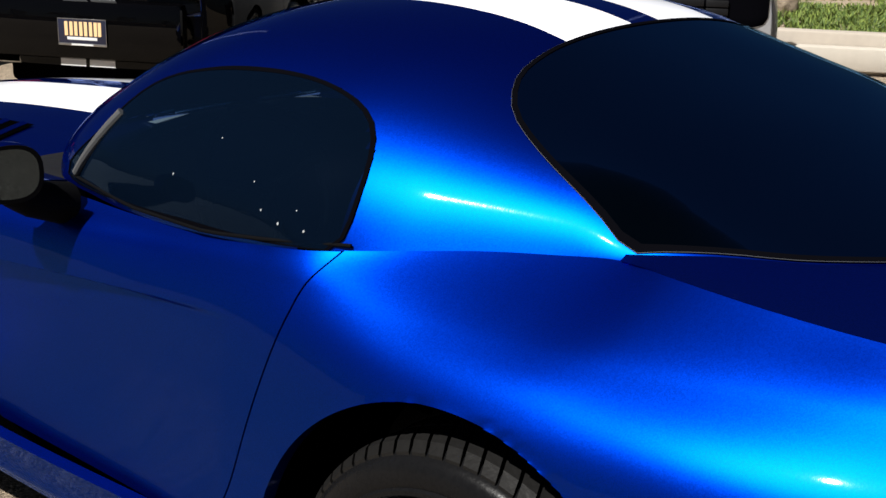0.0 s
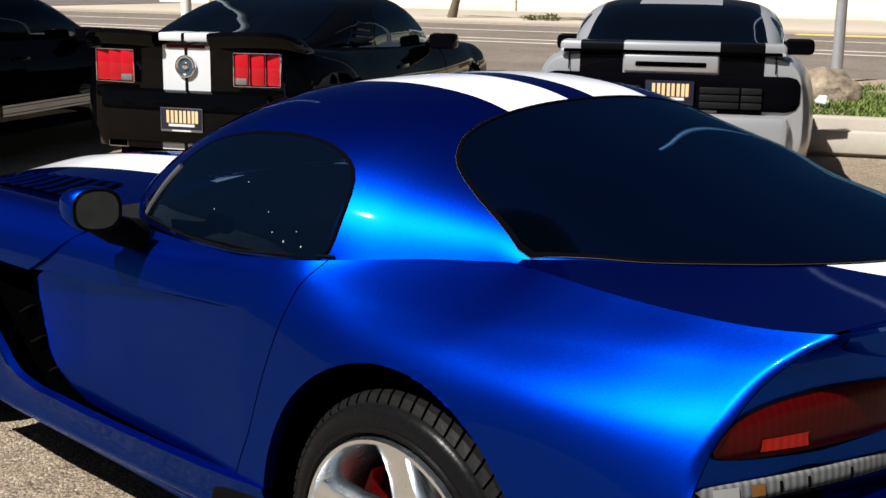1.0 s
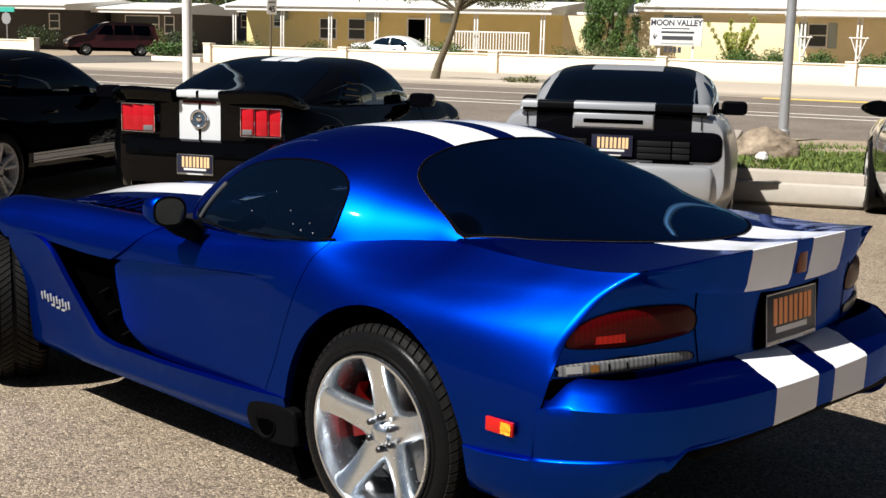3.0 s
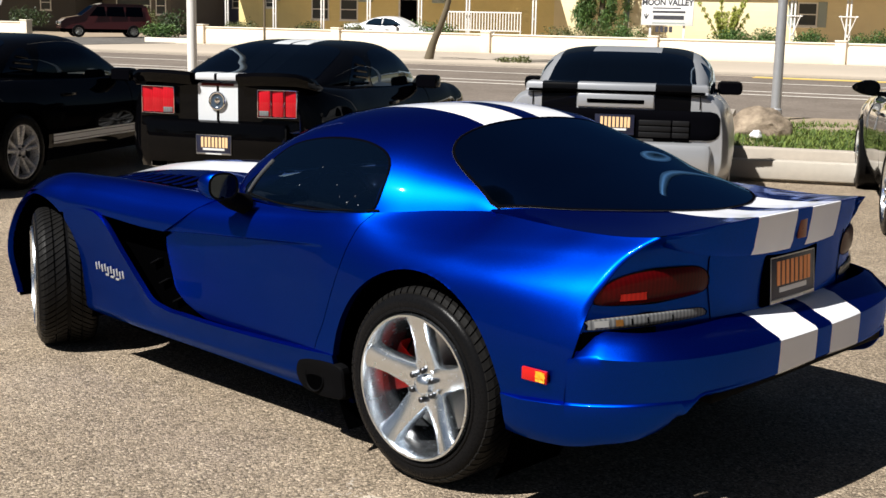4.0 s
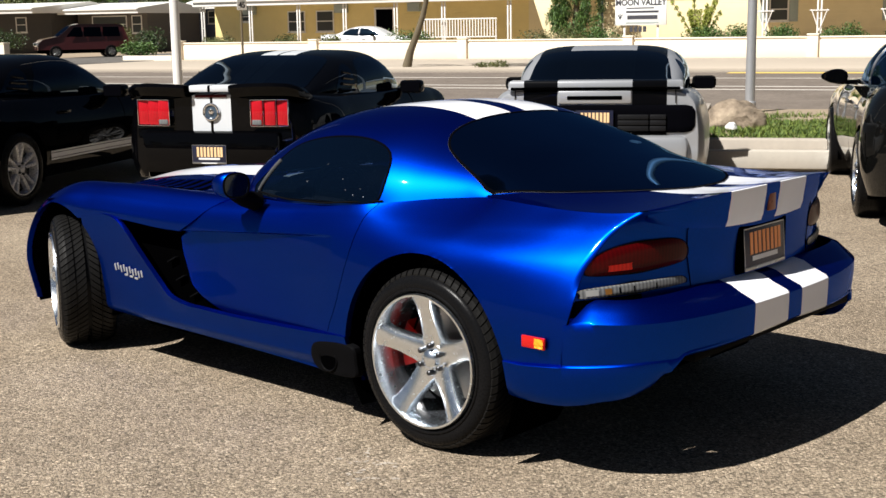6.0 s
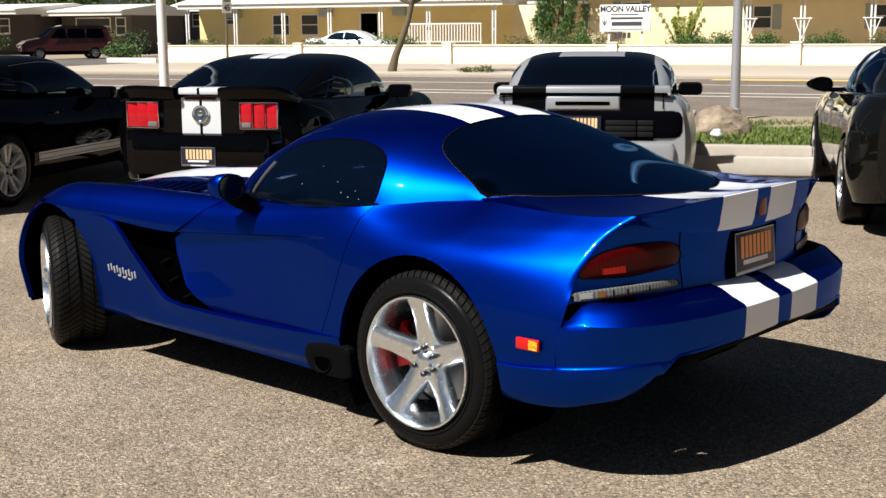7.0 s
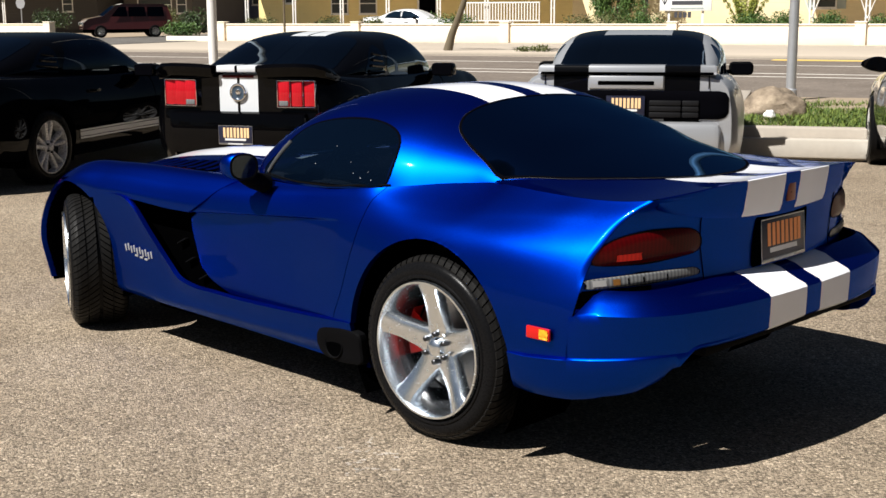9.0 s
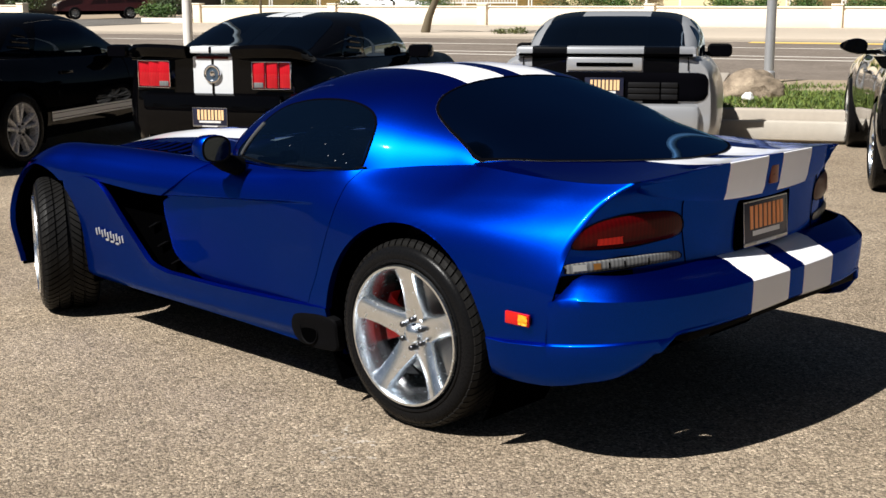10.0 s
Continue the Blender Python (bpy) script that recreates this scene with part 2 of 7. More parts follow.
M_asphalt = asphalt("worn_parking_asphalt", (0.050, 0.039, 0.028), (0.368, 0.297, 0.218), (0.64, 0.53, 0.403), (0.95, 0.92, 0.88), 104.0, 1.0)
M_road = asphalt("road_asphalt", (0.13, 0.11, 0.095), (0.185, 0.155, 0.13), (0.25, 0.215, 0.185), (0.95, 0.93, 0.9), 30.0, 0.2)
M_drive = asphalt("grey_driveway", (0.10, 0.095, 0.09), (0.14, 0.13, 0.12), (0.19, 0.18, 0.165), (0.95, 0.93, 0.9), 20.0, 0.2)
M_concrete = plain("sidewalk_concrete", (0.44, 0.375, 0.30), 0.85, scale=9, grain=0.14, bump=0.2)
M_kerb = plain("kerb_concrete", (0.42, 0.37, 0.31), 0.85, scale=14, grain=0.2, bump=0.3)
M_stop = plain("wheel_stop_concrete", (0.46, 0.42, 0.36), 0.85, scale=14, grain=0.2, bump=0.3)
M_block = plain("painted_block_wall", (0.86, 0.76, 0.61), 0.8, scale=5, grain=0.07, bump=0.1)
M_white_line = plain("white_road_paint", (0.72, 0.68, 0.62), 0.7, scale=8, grain=0.2)
M_yellow_line = plain("yellow_kerb_paint", (0.75, 0.50, 0.10), 0.7, scale=8, grain=0.15)
M_dirt = plain("dry_dirt", (0.32, 0.25, 0.175), 0.95, scale=6, grain=0.25, bump=0.3)
M_galv = plain("galvanised_pole_steel", (0.46, 0.47, 0.49), 0.45, 0.6, 0.12, 12, 0.05)
M_post_white = plain("white_painted_metal", (0.80, 0.78, 0.74), 0.45, scale=14, grain=0.06)
M_roof_white = plain("white_metal_roofing", (0.82, 0.80, 0.75), 0.5, scale=3, grain=0.08)
M_pane = tinted("house_window_pane", (0.10, 0.10, 0.10), (0.07, 0.075, 0.075))
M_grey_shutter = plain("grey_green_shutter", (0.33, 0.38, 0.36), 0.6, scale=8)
M_turquoise = plain("turquoise_painted_fascia", (0.05, 0.42, 0.34), 0.5)
M_sign_white = plain("white_sign_board", (0.82, 0.82, 0.80), 0.5, grain=0.03)
M_sign_ink = plain("dark_sign_ink", (0.05, 0.05, 0.06), 0.6, bump=0.0)
M_bark = plain("rough_tree_bark", (0.125, 0.10, 0.062), 0.9, scale=16, grain=0.35, bump=0.7)


def siding(name, color, pitch=0.20, grain=0.07):
    """Horizontal lapped boards, as relief."""
    k = Nodes(name)
    co = k.coords()
    sep = k.n("SeparateXYZ")
    k.l(co, sep.inputs[0])
    saw = k.math("FRACT", k.math("DIVIDE", sep.outputs[2], pitch))
    f = k.noise(2.2, 5.0)
    k.set(color=k.mix(f, tuple(c * (1 - grain) for c in color), tuple(c * (1 + grain) for c in color)), rough=0.65)
    k.bump(saw, 0.5, 0.02)
    return k.m


M_yellow_siding = siding("yellow_siding", (0.80, 0.65, 0.29))
M_cream_siding = siding("pale_yellow_siding", (0.80, 0.68, 0.42))
# grey and tan darkened: the shade on these homes is put into the colour
M_grey_siding_shaded = siding("shaded_grey_siding", (0.045, 0.040, 0.036))
M_tan_siding_shaded = siding("shaded_tan_siding", (0.10, 0.088, 0.075))
M_blue_siding = siding("blue_grey_siding", (0.085, 0.100, 0.165))
M_plain_wall = plain("plain_rendered_wall", (0.45, 0.40, 0.33), 0.85, scale=3, grain=0.1, bump=0.2)


def foliage(name, a, b, rough=0.55):
    k = Nodes(name)
    g = k.n("NewGeometry")
    k.set(color=k.mix(g.outputs["Random Per Island"], a, b), rough=rough)
    k.b.inputs["Subsurface Weight"].default_value = 0.0
    return k.m


M_leaf_olive = foliage("olive_leaves", (0.06, 0.075, 0.018), (0.15, 0.16, 0.05))
M_leaf_green = foliage("green_leaves", (0.030, 0.075, 0.012), (0.10, 0.18, 0.035))
M_leaf_bright = foliage("bright_green_leaves", (0.22, 0.27, 0.03), (0.44, 0.46, 0.09))
M_leaf_dark = foliage("dark_leaves", (0.015, 0.030, 0.008), (0.05, 0.085, 0.02))
M_grass = foliage("grass_blades", (0.030, 0.070, 0.008), (0.17, 0.22, 0.035), 0.7)


def rock_mat():
    k = Nodes("sandstone_boulder")
    f = k.noise(3.5, 8.0, 0.65)
    c = k.ramp(f, [(0.34, (0.07, 0.055, 0.04)), (0.48, (0.22, 0.17, 0.12)), (0.70, (0.40, 0.32, 0.23))])
    k.set(color=c, rough=0.9)
    k.bump(f, 1.0, 0.06)
    return k.m


M_rock = rock_mat()

# ---- mesh tools ----
def cr(x, keys):
    """Smooth curve through keys (x, value...), at the places x."""
    keys = np.array(keys, float)
    keys = keys[np.argsort(keys[:, 0])]
    kx, kv = keys[:, 0], keys[:, 1:]
    x = np.clip(np.asarray(x, float), kx[0], kx[-1])
    d = np.diff(kv, axis=0) / np.diff(kx)[:, None]
    m = np.empty_like(kv)
    m[0], m[-1] = d[0], d[-1]
    h = np.diff(kx)[:, None]
    m[1:-1] = (d[:-1] * h[1:] + d[1:] * h[:-1]) / (h[1:] + h[:-1])
    i = np.clip(np.searchsorted(kx, x, side="right") - 1, 0, len(kx) - 2)
    w = kx[i + 1] - kx[i]
    t = ((x - kx[i]) / w)[..., None]
    w = w[..., None]
    out = (2 * t**3 - 3 * t**2 + 1) * kv[i] + (t**3 - 2 * t**2 + t) * w * m[i] + (3 * t**2 - 2 * t**3) * kv[i + 1] + (t**3 - t**2) * w * m[i + 1]
    return out[..., 0] if kv.shape[1] == 1 else out


def step(a, b, x):
    t = np.clip((np.asarray(x, float) - a) / (b - a), 0, 1)
    return t * t * (3 - 2 * t)


def spread(points, count):
    """count points evenly along a polyline."""
    p = np.array(points, float)
    s = np.r_[0, np.cumsum(np.linalg.norm(np.diff(p, axis=0), axis=1))]
    t = np.linspace(0, s[-1], count)
    return np.stack([np.interp(t, s, p[:, k]) for k in range(p.shape[1])], -1)


def round_loop(points, count):
    """A smooth closed loop of count points through the given corners."""
    p = np.array(points, float)
    n = len(p)
    keys = [(k, *p[k % n]) for k in range(-3, n + 4)]
    fine = cr(np.linspace(0, n, 40 * n + 1), keys)
    return spread(fine, count + 1)[:-1]


def grid_faces(nu, nv, wrap=False, flip=False):
    fs = []
    for i in range(nu if wrap else nu - 1):
        for j in range(nv - 1):
            a, b, c, d = i * nv + j, ((i + 1) % nu) * nv + j, ((i + 1) % nu) * nv + j + 1, i * nv + j + 1
            fs.append((a, d, c, b) if flip else (a, b, c, d))
    return fs


def vertex_normals(v, fs):
    v = np.asarray(v, float)
    n = np.zeros_like(v)
    for f in fs:
        q = np.cross(v[f[1]] - v[f[0]], v[f[-1]] - v[f[0]])
        if len(f) == 4:
            q = q + np.cross(v[f[3]] - v[f[2]], v[f[1]] - v[f[2]])
        for k in f:
            n[k] += q
    return n / np.maximum(np.linalg.norm(n, axis=1), 1e-12)[:, None]


def skirt(v, fs, thick, arches=()):
    """Turn every open edge of a sheet inwards, to give it thickness at its rim."""
    v = np.asarray(v, float)
    count = {}
    for f in fs:
        for a, b in zip(f, (*f[1:], f[0])):
            count.setdefault((min(a, b), max(a, b)), []).append((a, b))
    rim = [e[0] for e in count.values() if len(e) == 1]
    n = vertex_normals(v, fs)
    for cx, cz, r in arches:
        on = np.abs(np.hypot(v[:, 0] - cx, v[:, 2] - cz) - r) < 1e-4
        n[on] = np.stack([0 * v[on, 1], np.sign(v[on, 1]), 0 * v[on, 1]], -1)
    ids, more, out = {}, [], list(fs)
    for a, b in rim:
        for k in (a, b):
            if k not in ids:
                ids[k] = len(v) + len(more)
                more.append(v[k] - n[k] * thick)
        out.append((b, a, ids[a], ids[b]))
    return np.vstack([v, more]) if more else v, out


def outward(v, fs, ref):
    """Faces turned so that, taken together, they look away from ref."""
    v = np.asarray(v, float)
    tot = 0.0
    for f in fs:
        n = np.cross(v[f[1]] - v[f[0]], v[f[2]] - v[f[0]])
        tot += n @ (v[list(f)].mean(0) - ref)
    return fs if tot > 0 else flipped(fs)


def sheet(name, v, fs, mat, parent=None, label="", smooth=35.0, thick=0.0, ref=None, arches=()):
    """One mesh object from points and faces."""
    v = np.asarray(v, float).reshape(-1, 3)
    if ref is not None:
        fs = outward(v, fs, np.array(ref, float))
    if thick:
        v, fs = skirt(v, fs, thick, arches)
    me = bpy.data.meshes.new(name)
    used = sorted({k for f in fs for k in f})
    if len(used) < len(v):
        ids = {k: i for i, k in enumerate(used)}
        v, fs = v[used], [tuple(ids[k] for k in f) for f in fs]
    me.from_pydata([tuple(map(float, p)) for p in v], [], [tuple(map(int, f)) for f in fs])
    me.validate()
    me.update()
    if smooth:
        me.polygons.foreach_set("use_smooth", [True] * len(me.polygons))
        me.set_sharp_from_angle(angle=radians(smooth))
    for m in mat if isinstance(mat, (list, tuple)) else [mat]:
        me.materials.append(m)
    ob = new(name, me)
    if parent is not None:
        ob.parent = parent
    if label:
        ob["label"] = label
    return ob


def part(name, bm, mat, parent=None, label="", smooth=30.0):
    """Links a bmesh as one mesh object under a thing or a part."""
    me = bpy.data.meshes.new(name)
    bmesh.ops.recalc_face_normals(bm, faces=bm.faces)
    bm.to_mesh(me)
    bm.free()
    if smooth:
        me.polygons.foreach_set("use_smooth", [True] * len(me.polygons))
        me.set_sharp_from_angle(angle=radians(smooth))
    me.materials.append(mat)
    ob = new(name, me)
    if parent is not None:
        ob.parent = parent
    if label:
        ob["label"] = label
    return ob


def mirror(v):
    return np.asarray(v, float) * (1, -1, 1)


def flipped(fs):
    return [tuple(reversed(f)) for f in fs]


def box(bm, lo, hi, bevel=0.0, m=None):
    """A box from corner to corner, with rounded edges, added to bm."""
    lo, hi = Vector(lo), Vector(hi)
    r = bmesh.ops.create_cube(bm, size=1.0)
    vs = r["verts"]
    for q in vs:
        q.co = Vector([(lo[k] + hi[k]) / 2 + q.co[k] * (hi[k] - lo[k]) for k in range(3)])
    if bevel:
        es = list({e for q in vs for e in q.link_edges})
        r = bmesh.ops.bevel(bm, geom=es, offset=bevel, segments=2, affect="EDGES", profile=0.5)
        vs = list({q for f in r["faces"] for q in f.verts} | {q for q in vs if q.is_valid})
    if m is not None:
        bmesh.ops.transform(bm, matrix=m, verts=vs)
    return vs


def box_part(name, lo, hi, mat, parent=None, label="", bevel=0.0, m=None):
    bm = bmesh.new()
    box(bm, lo, hi, bevel, m)
    return part(name, bm, mat, parent, label)


def tube(points, radii, sides=10, caps=True):
    """Points and faces of a tube along a line, with a radius at each point."""
    p = np.array(points, float)
    r = np.broadcast_to(np.asarray(radii, float), (len(p),))
    tan = np.gradient(p, axis=0)
    tan /= np.maximum(np.linalg.norm(tan, axis=1), 1e-9)[:, None]
    ref = np.array([0.0, 0, 1]) if abs(tan[0, 2]) < 0.9 else np.array([1.0, 0, 0])
    a = np.linspace(0, 2 * np.pi, sides, endpoint=False)
    v = []
    for q, t, w in zip(p, tan, r):
        e1 = np.cross(t, ref)
        e1 /= np.linalg.norm(e1)
        e2 = np.cross(t, e1)
        ref = np.cross(e1, t) if abs(np.dot(ref, t)) > 0.98 else ref
        v.append(q + w * (np.cos(a)[:, None] * e1 + np.sin(a)[:, None] * e2))
    v = np.array(v).reshape(-1, 3)
    fs = []
    n = len(p)
    for i in range(n - 1):
        for j in range(sides):
            k = (j + 1) % sides
            fs.append((i * sides + j, i * sides + k, (i + 1) * sides + k, (i + 1) * sides + j))
    if caps:
        fs.append(tuple(range(sides))[::-1])
        fs.append(tuple((n - 1) * sides + j for j in range(sides)))
    return v, fs


def tube_part(name, points, radii, mat, parent=None, label="", sides=10):
    v, fs = tube(points, radii, sides)
    return sheet(name, v, fs, mat, parent, label)


def turned(profile, steps=48, axis="y", arc=(0.0, 2 * math.pi)):
    """Points and faces of a profile of (along, radius) turned round an axis."""
    pr = np.array(profile, float)
    full = arc[1] - arc[0] > 6.28
    a = np.linspace(arc[0], arc[1], steps, endpoint=not full)
    c, s = np.cos(a)[:, None], np.sin(a)[:, None]
    al, r = pr[:, 0][None] + 0 * c, pr[:, 1][None]
    v = {"y": (r * c, al, r * s), "z": (r * c, r * s, al), "x": (al, r * c, r * s)}[axis]
    return np.stack(v, -1).reshape(-1, 3), grid_faces(steps, len(pr), wrap=full)


def disc_fill(loop, centre, rings):
    """Parameters of a patch that fills a loop, ring by ring from its middle out, and its faces."""
    loop, centre = np.array(loop, float), np.array(centre, float)
    n = len(loop)
    p = [centre]
    for r in range(1, rings + 1):
        p.extend(centre + (loop - centre) * (r / rings))
    fs = [(0, 1 + j, 1 + (j + 1) % n) for j in range(n)]
    for r in range(1, rings):
        o, q = 1 + (r - 1) * n, 1 + r * n
        fs += [(o + j, q + j, q + (j + 1) % n, o + (j + 1) % n) for j in range(n)]
    return np.array(p), fs


def ring_fill(outer, inner):
    n = len(outer)
    return np.vstack([outer, inner]), [(j, (j + 1) % n, n + (j + 1) % n, n + j) for j in range(n)]


def inside(loop, p):
    """Whether points lie inside a closed loop in the plane."""
    loop, p = np.array(loop, float), np.asarray(p, float)
    hit = np.zeros(p.shape[:-1], bool)
    for a, b in zip(loop, np.roll(loop, -1, 0)):
        cross = (a[1] > p[..., 1]) != (b[1] > p[..., 1])
        at = a[0] + (p[..., 1] - a[1]) * (b[0] - a[0]) / (b[1] - a[1] + 1e-12)
        hit ^= cross & (p[..., 0] < at)
    return hit


def thing(name, m, label, category, group="", kind=""):
    ob = new(name)
    ob.empty_display_size = 0.1
    ob.matrix_world = m
    return tagged(ob, label, category, group, kind)


def cut_round(v, fs, cx, cz, r):
    """Cut a wheel opening, round in x and z, out of a sheet: the points along the cut move onto the circle."""
    v = np.array(v, float)
    f4 = np.array(fs)
    mid = v[f4].mean(1)
    out = np.hypot(mid[:, 0] - cx, mid[:, 2] - cz) >= r
    kept, gone = set(f4[out].ravel().tolist()), set(f4[~out].ravel().tolist())
    for k in kept & gone:
        d = math.hypot(v[k, 0] - cx, v[k, 2] - cz)
        v[k, 0], v[k, 2] = cx + (v[k, 0] - cx) * r / d, cz + (v[k, 2] - cz) * r / d
    return v, [f for f, o in zip(fs, out) if o]

# ---- the blue sports coupe: its surfaces ----
# Lines along the left side from the bottom up, as x (ahead of the rear axle), y, z.
S0 = [(-1.0, 0.86, 0.415), (-0.62, 0.925, 0.415), (-0.4, 0.94, 0.410), (0.1, 0.945, 0.40), (0.4, 0.935, 0.375), (0.8, 0.915, 0.36), (1.2, 0.91, 0.355), (1.6, 0.91, 0.355)]
S1 = [(-1.0, 0.87, 0.52), (-0.62, 0.928, 0.52), (-0.4, 0.950, 0.52), (0.1, 0.952, 0.51), (0.4, 0.932, 0.50), (0.8, 0.905, 0.48), (1.2, 0.90, 0.48), (1.6, 0.90, 0.48)]
S2 = [(-1.0, 0.850, 0.65), (-0.70, 0.900, 0.65), (-0.60, 0.916, 0.65), (-0.50, 0.929, 0.65), (-0.36, 0.942, 0.65), (-0.20, 0.951, 0.65), (-0.05, 0.953, 0.65), (0.1, 0.948, 0.65), (0.4, 0.925, 0.64), (0.8, 0.90, 0.62), (1.2, 0.895, 0.61), (1.6, 0.90, 0.60)]
S3 = [(-1.0, 0.800, 0.78), (-0.70, 0.852, 0.777), (-0.60, 0.874, 0.776), (-0.50, 0.892, 0.775), (-0.36, 0.909, 0.775), (-0.20, 0.918, 0.772), (-0.05, 0.922, 0.768), (0.1, 0.919, 0.765), (0.4, 0.905, 0.76), (0.8, 0.89, 0.74), (1.2, 0.89, 0.725), (1.6, 0.895, 0.71)]
S4 = [(-1.0, 0.730, 0.883), (-0.74, 0.773, 0.883), (-0.62, 0.788, 0.875), (-0.50, 0.805, 0.872), (-0.36, 0.822, 0.864), (-0.20, 0.838, 0.853), (-0.05, 0.849, 0.844), (0.1, 0.857, 0.841), (0.4, 0.873, 0.848), (0.8, 0.862, 0.825), (1.2, 0.865, 0.805), (1.6, 0.87, 0.79)]
S5 = [(-1.0, 0.68, 0.962), (-0.82, 0.705, 0.9525), (-0.7, 0.7185, 0.9408), (-0.5, 0.7215, 0.9368), (-0.35, 0.7195, 0.9418), (-0.2, 0.699, 0.946), (-0.1, 0.670, 0.943), (0.0, 0.697, 0.936), (0.1, 0.732, 0.928), (0.2, 0.773, 0.916), (0.30, 0.819, 0.905), (0.36, 0.843, 0.899), (0.42, 0.852, 0.893), (0.5, 0.850, 0.885), (0.8, 0.825, 0.864), (1.1, 0.80, 0.862), (1.6, 0.78, 0.858)]
SIDE = [S0, S1, S2, S3, S4, S5]
DOOR_REAR = [(0.36, 0.52), (0.41, 0.505), (0.48, 0.473), (0.58, 0.437), (0.71, 0.393), (0.80, 0.364), (0.85, 0.347), (0.90, 0.312), (0.95, 0.28)]
DOOR_FRONT = [(0.34, 1.24), (0.38, 1.40), (0.42, 1.495), (0.50, 1.566), (0.57, 1.606), (0.62, 1.62), (0.655, 1.612), (0.675, 1.565), (0.698, 1.478), (0.72, 1.443), (0.78, 1.37), (0.83, 1.30), (0.87, 1.21), (0.90, 1.19)]
TAIL_EDGE = [(0.40, -0.640), (0.46, -0.643), (0.55, -0.655), (0.65, -0.675), (0.74, -0.685), (0.80, -0.704), (0.87, -0.735), (0.92, -0.780), (0.945, -0.812), (0.965, -0.825), (1.0, -0.83)]
ARCH_R, ARCH_F = (0.0, 0.347, 0.408), (2.51, 0.335, 0.400)


def side_point(x, v):
    """The left side of the body at x, and v from 0 (bottom) to 5 (shoulder)."""
    x, v = np.broadcast_arrays(np.asarray(x, float), np.asarray(v, float))
    rows = np.stack([cr(x, line) for line in SIDE], 0)
    i = np.clip(v.astype(int), 0, 4)
    t = (v - i)[..., None]
    take = lambda k: np.take_along_axis(rows, np.clip(k, 0, 5)[None, ..., None] + np.zeros((1, *x.shape, 2), int), 0)[0]
    p0, p1, p2, p3 = take(i - 1), take(i), take(i + 1), take(i + 2)
    m1 = np.where((i == 0)[..., None], p2 - p1, (p2 - p0) / 2)
    m2 = np.where((i == 4)[..., None], p2 - p1, (p3 - p1) / 2)
    yz = (2 * t**3 - 3 * t**2 + 1) * p1 + (t**3 - 2 * t**2 + t) * m1 + (3 * t**2 - 2 * t**3) * p2 + (t**3 - t**2) * m2
    return np.stack([x, yz[..., 0], yz[..., 1]], -1)


def side_panel(back, front, nu, nv, v0=0.0, v1=5.0, gap=0.002):
    """A grid between two upright edges, given as (z, x) curves."""
    v = np.linspace(v0, v1, nv)[None, :] + np.zeros((nu, 1))
    u = np.linspace(0, 1, nu)[:, None]
    x = np.full((nu, nv), 0.5 * (np.mean([k[1] for k in back]) + np.mean([k[1] for k in front])))
    for _ in range(6):
        z = side_point(x, v)[..., 2]
        x = (cr(z, back) + gap) * (1 - u) + (cr(z, front) - gap) * u
    return side_point(x, v)


# The cabin: an arched section at each x, of half width w, from the belt up to the middle of the roof.
CAB_Z0 = [(1.5, 0.850), (1.1, 0.860), (0.8, 0.863), (0.5, 0.884), (0.27, 0.906), (0.1, 0.924), (-0.1, 0.939), (-0.35, 0.945), (-0.61, 0.948), (-0.74, 0.942)]
CAB_ZT = [(1.5, 0.860), (1.35, 0.965), (1.2, 1.075), (1.0, 1.188), (0.85, 1.230), (0.7, 1.246), (0.5, 1.247), (0.35, 1.228), (0.2, 1.187), (0.0, 1.128), (-0.24, 1.057), (-0.45, 1.004), (-0.6, 0.970), (-0.662, 0.9575), (-0.74, 0.946)]
CAB_W = [(1.5, 0.38), (1.4, 0.56), (1.25, 0.70), (1.0, 0.79), (0.8, 0.825), (0.5, 0.852), (0.42, 0.850), (0.36, 0.838), (0.30, 0.812), (0.2, 0.766), (0.1, 0.725), (0.0, 0.690), (-0.1, 0.662), (-0.35, 0.552), (-0.5, 0.425), (-0.61, 0.305), (-0.70, 0.150), (-0.74, 0.01)]


def cab_pq(x):
    """How boxy the section is: rounded over the roof, flatter over the rear glass."""
    k = step(0.22, -0.15, x)
    return 2.4 - 0.3 * k + 0.5 * step(0.45, 0.85, x), 2.2 - 0.75 * k



def cab_section(x, s):
    """Half width at x and a height s from 0 (belt) to 1 (roof): rounded, but for the pillars, which lean in straight."""
    w, a, b = cr(x, CAB_W), cr(x, CAB_Z0), cr(x, CAB_ZT)
    p, q = cab_pq(x)
    s = np.clip(s, 0, 1)
    k = step(0.50, 0.22, x) * step(-0.24, 0.02, x)
    bowed = w * np.maximum(0, 1 - s**q) ** (1 / p)
    leaning = (w - 0.48 * s * (b - a)) * np.maximum(0, 1 - s**3.0) ** 0.40
    return bowed + (leaning - bowed) * k


def cab_y(x, z):
    a, b = cr(x, CAB_Z0), cr(x, CAB_ZT)
    return cab_section(x, (z - a) / (b - a))


def cab_z(x, y):
    x, y = np.broadcast_arrays(np.asarray(x, float), np.abs(np.asarray(y, float)))
    lo, hi = np.zeros(x.shape), np.ones(x.shape)
    for _ in range(30):
        mid = (lo + hi) / 2
        wide = cab_section(x, mid) > y
        lo, hi = np.where(wide, mid, lo), np.where(wide, hi, mid)
    a, b = cr(x, CAB_Z0), cr(x, CAB_ZT)
    return a + (b - a) * lo


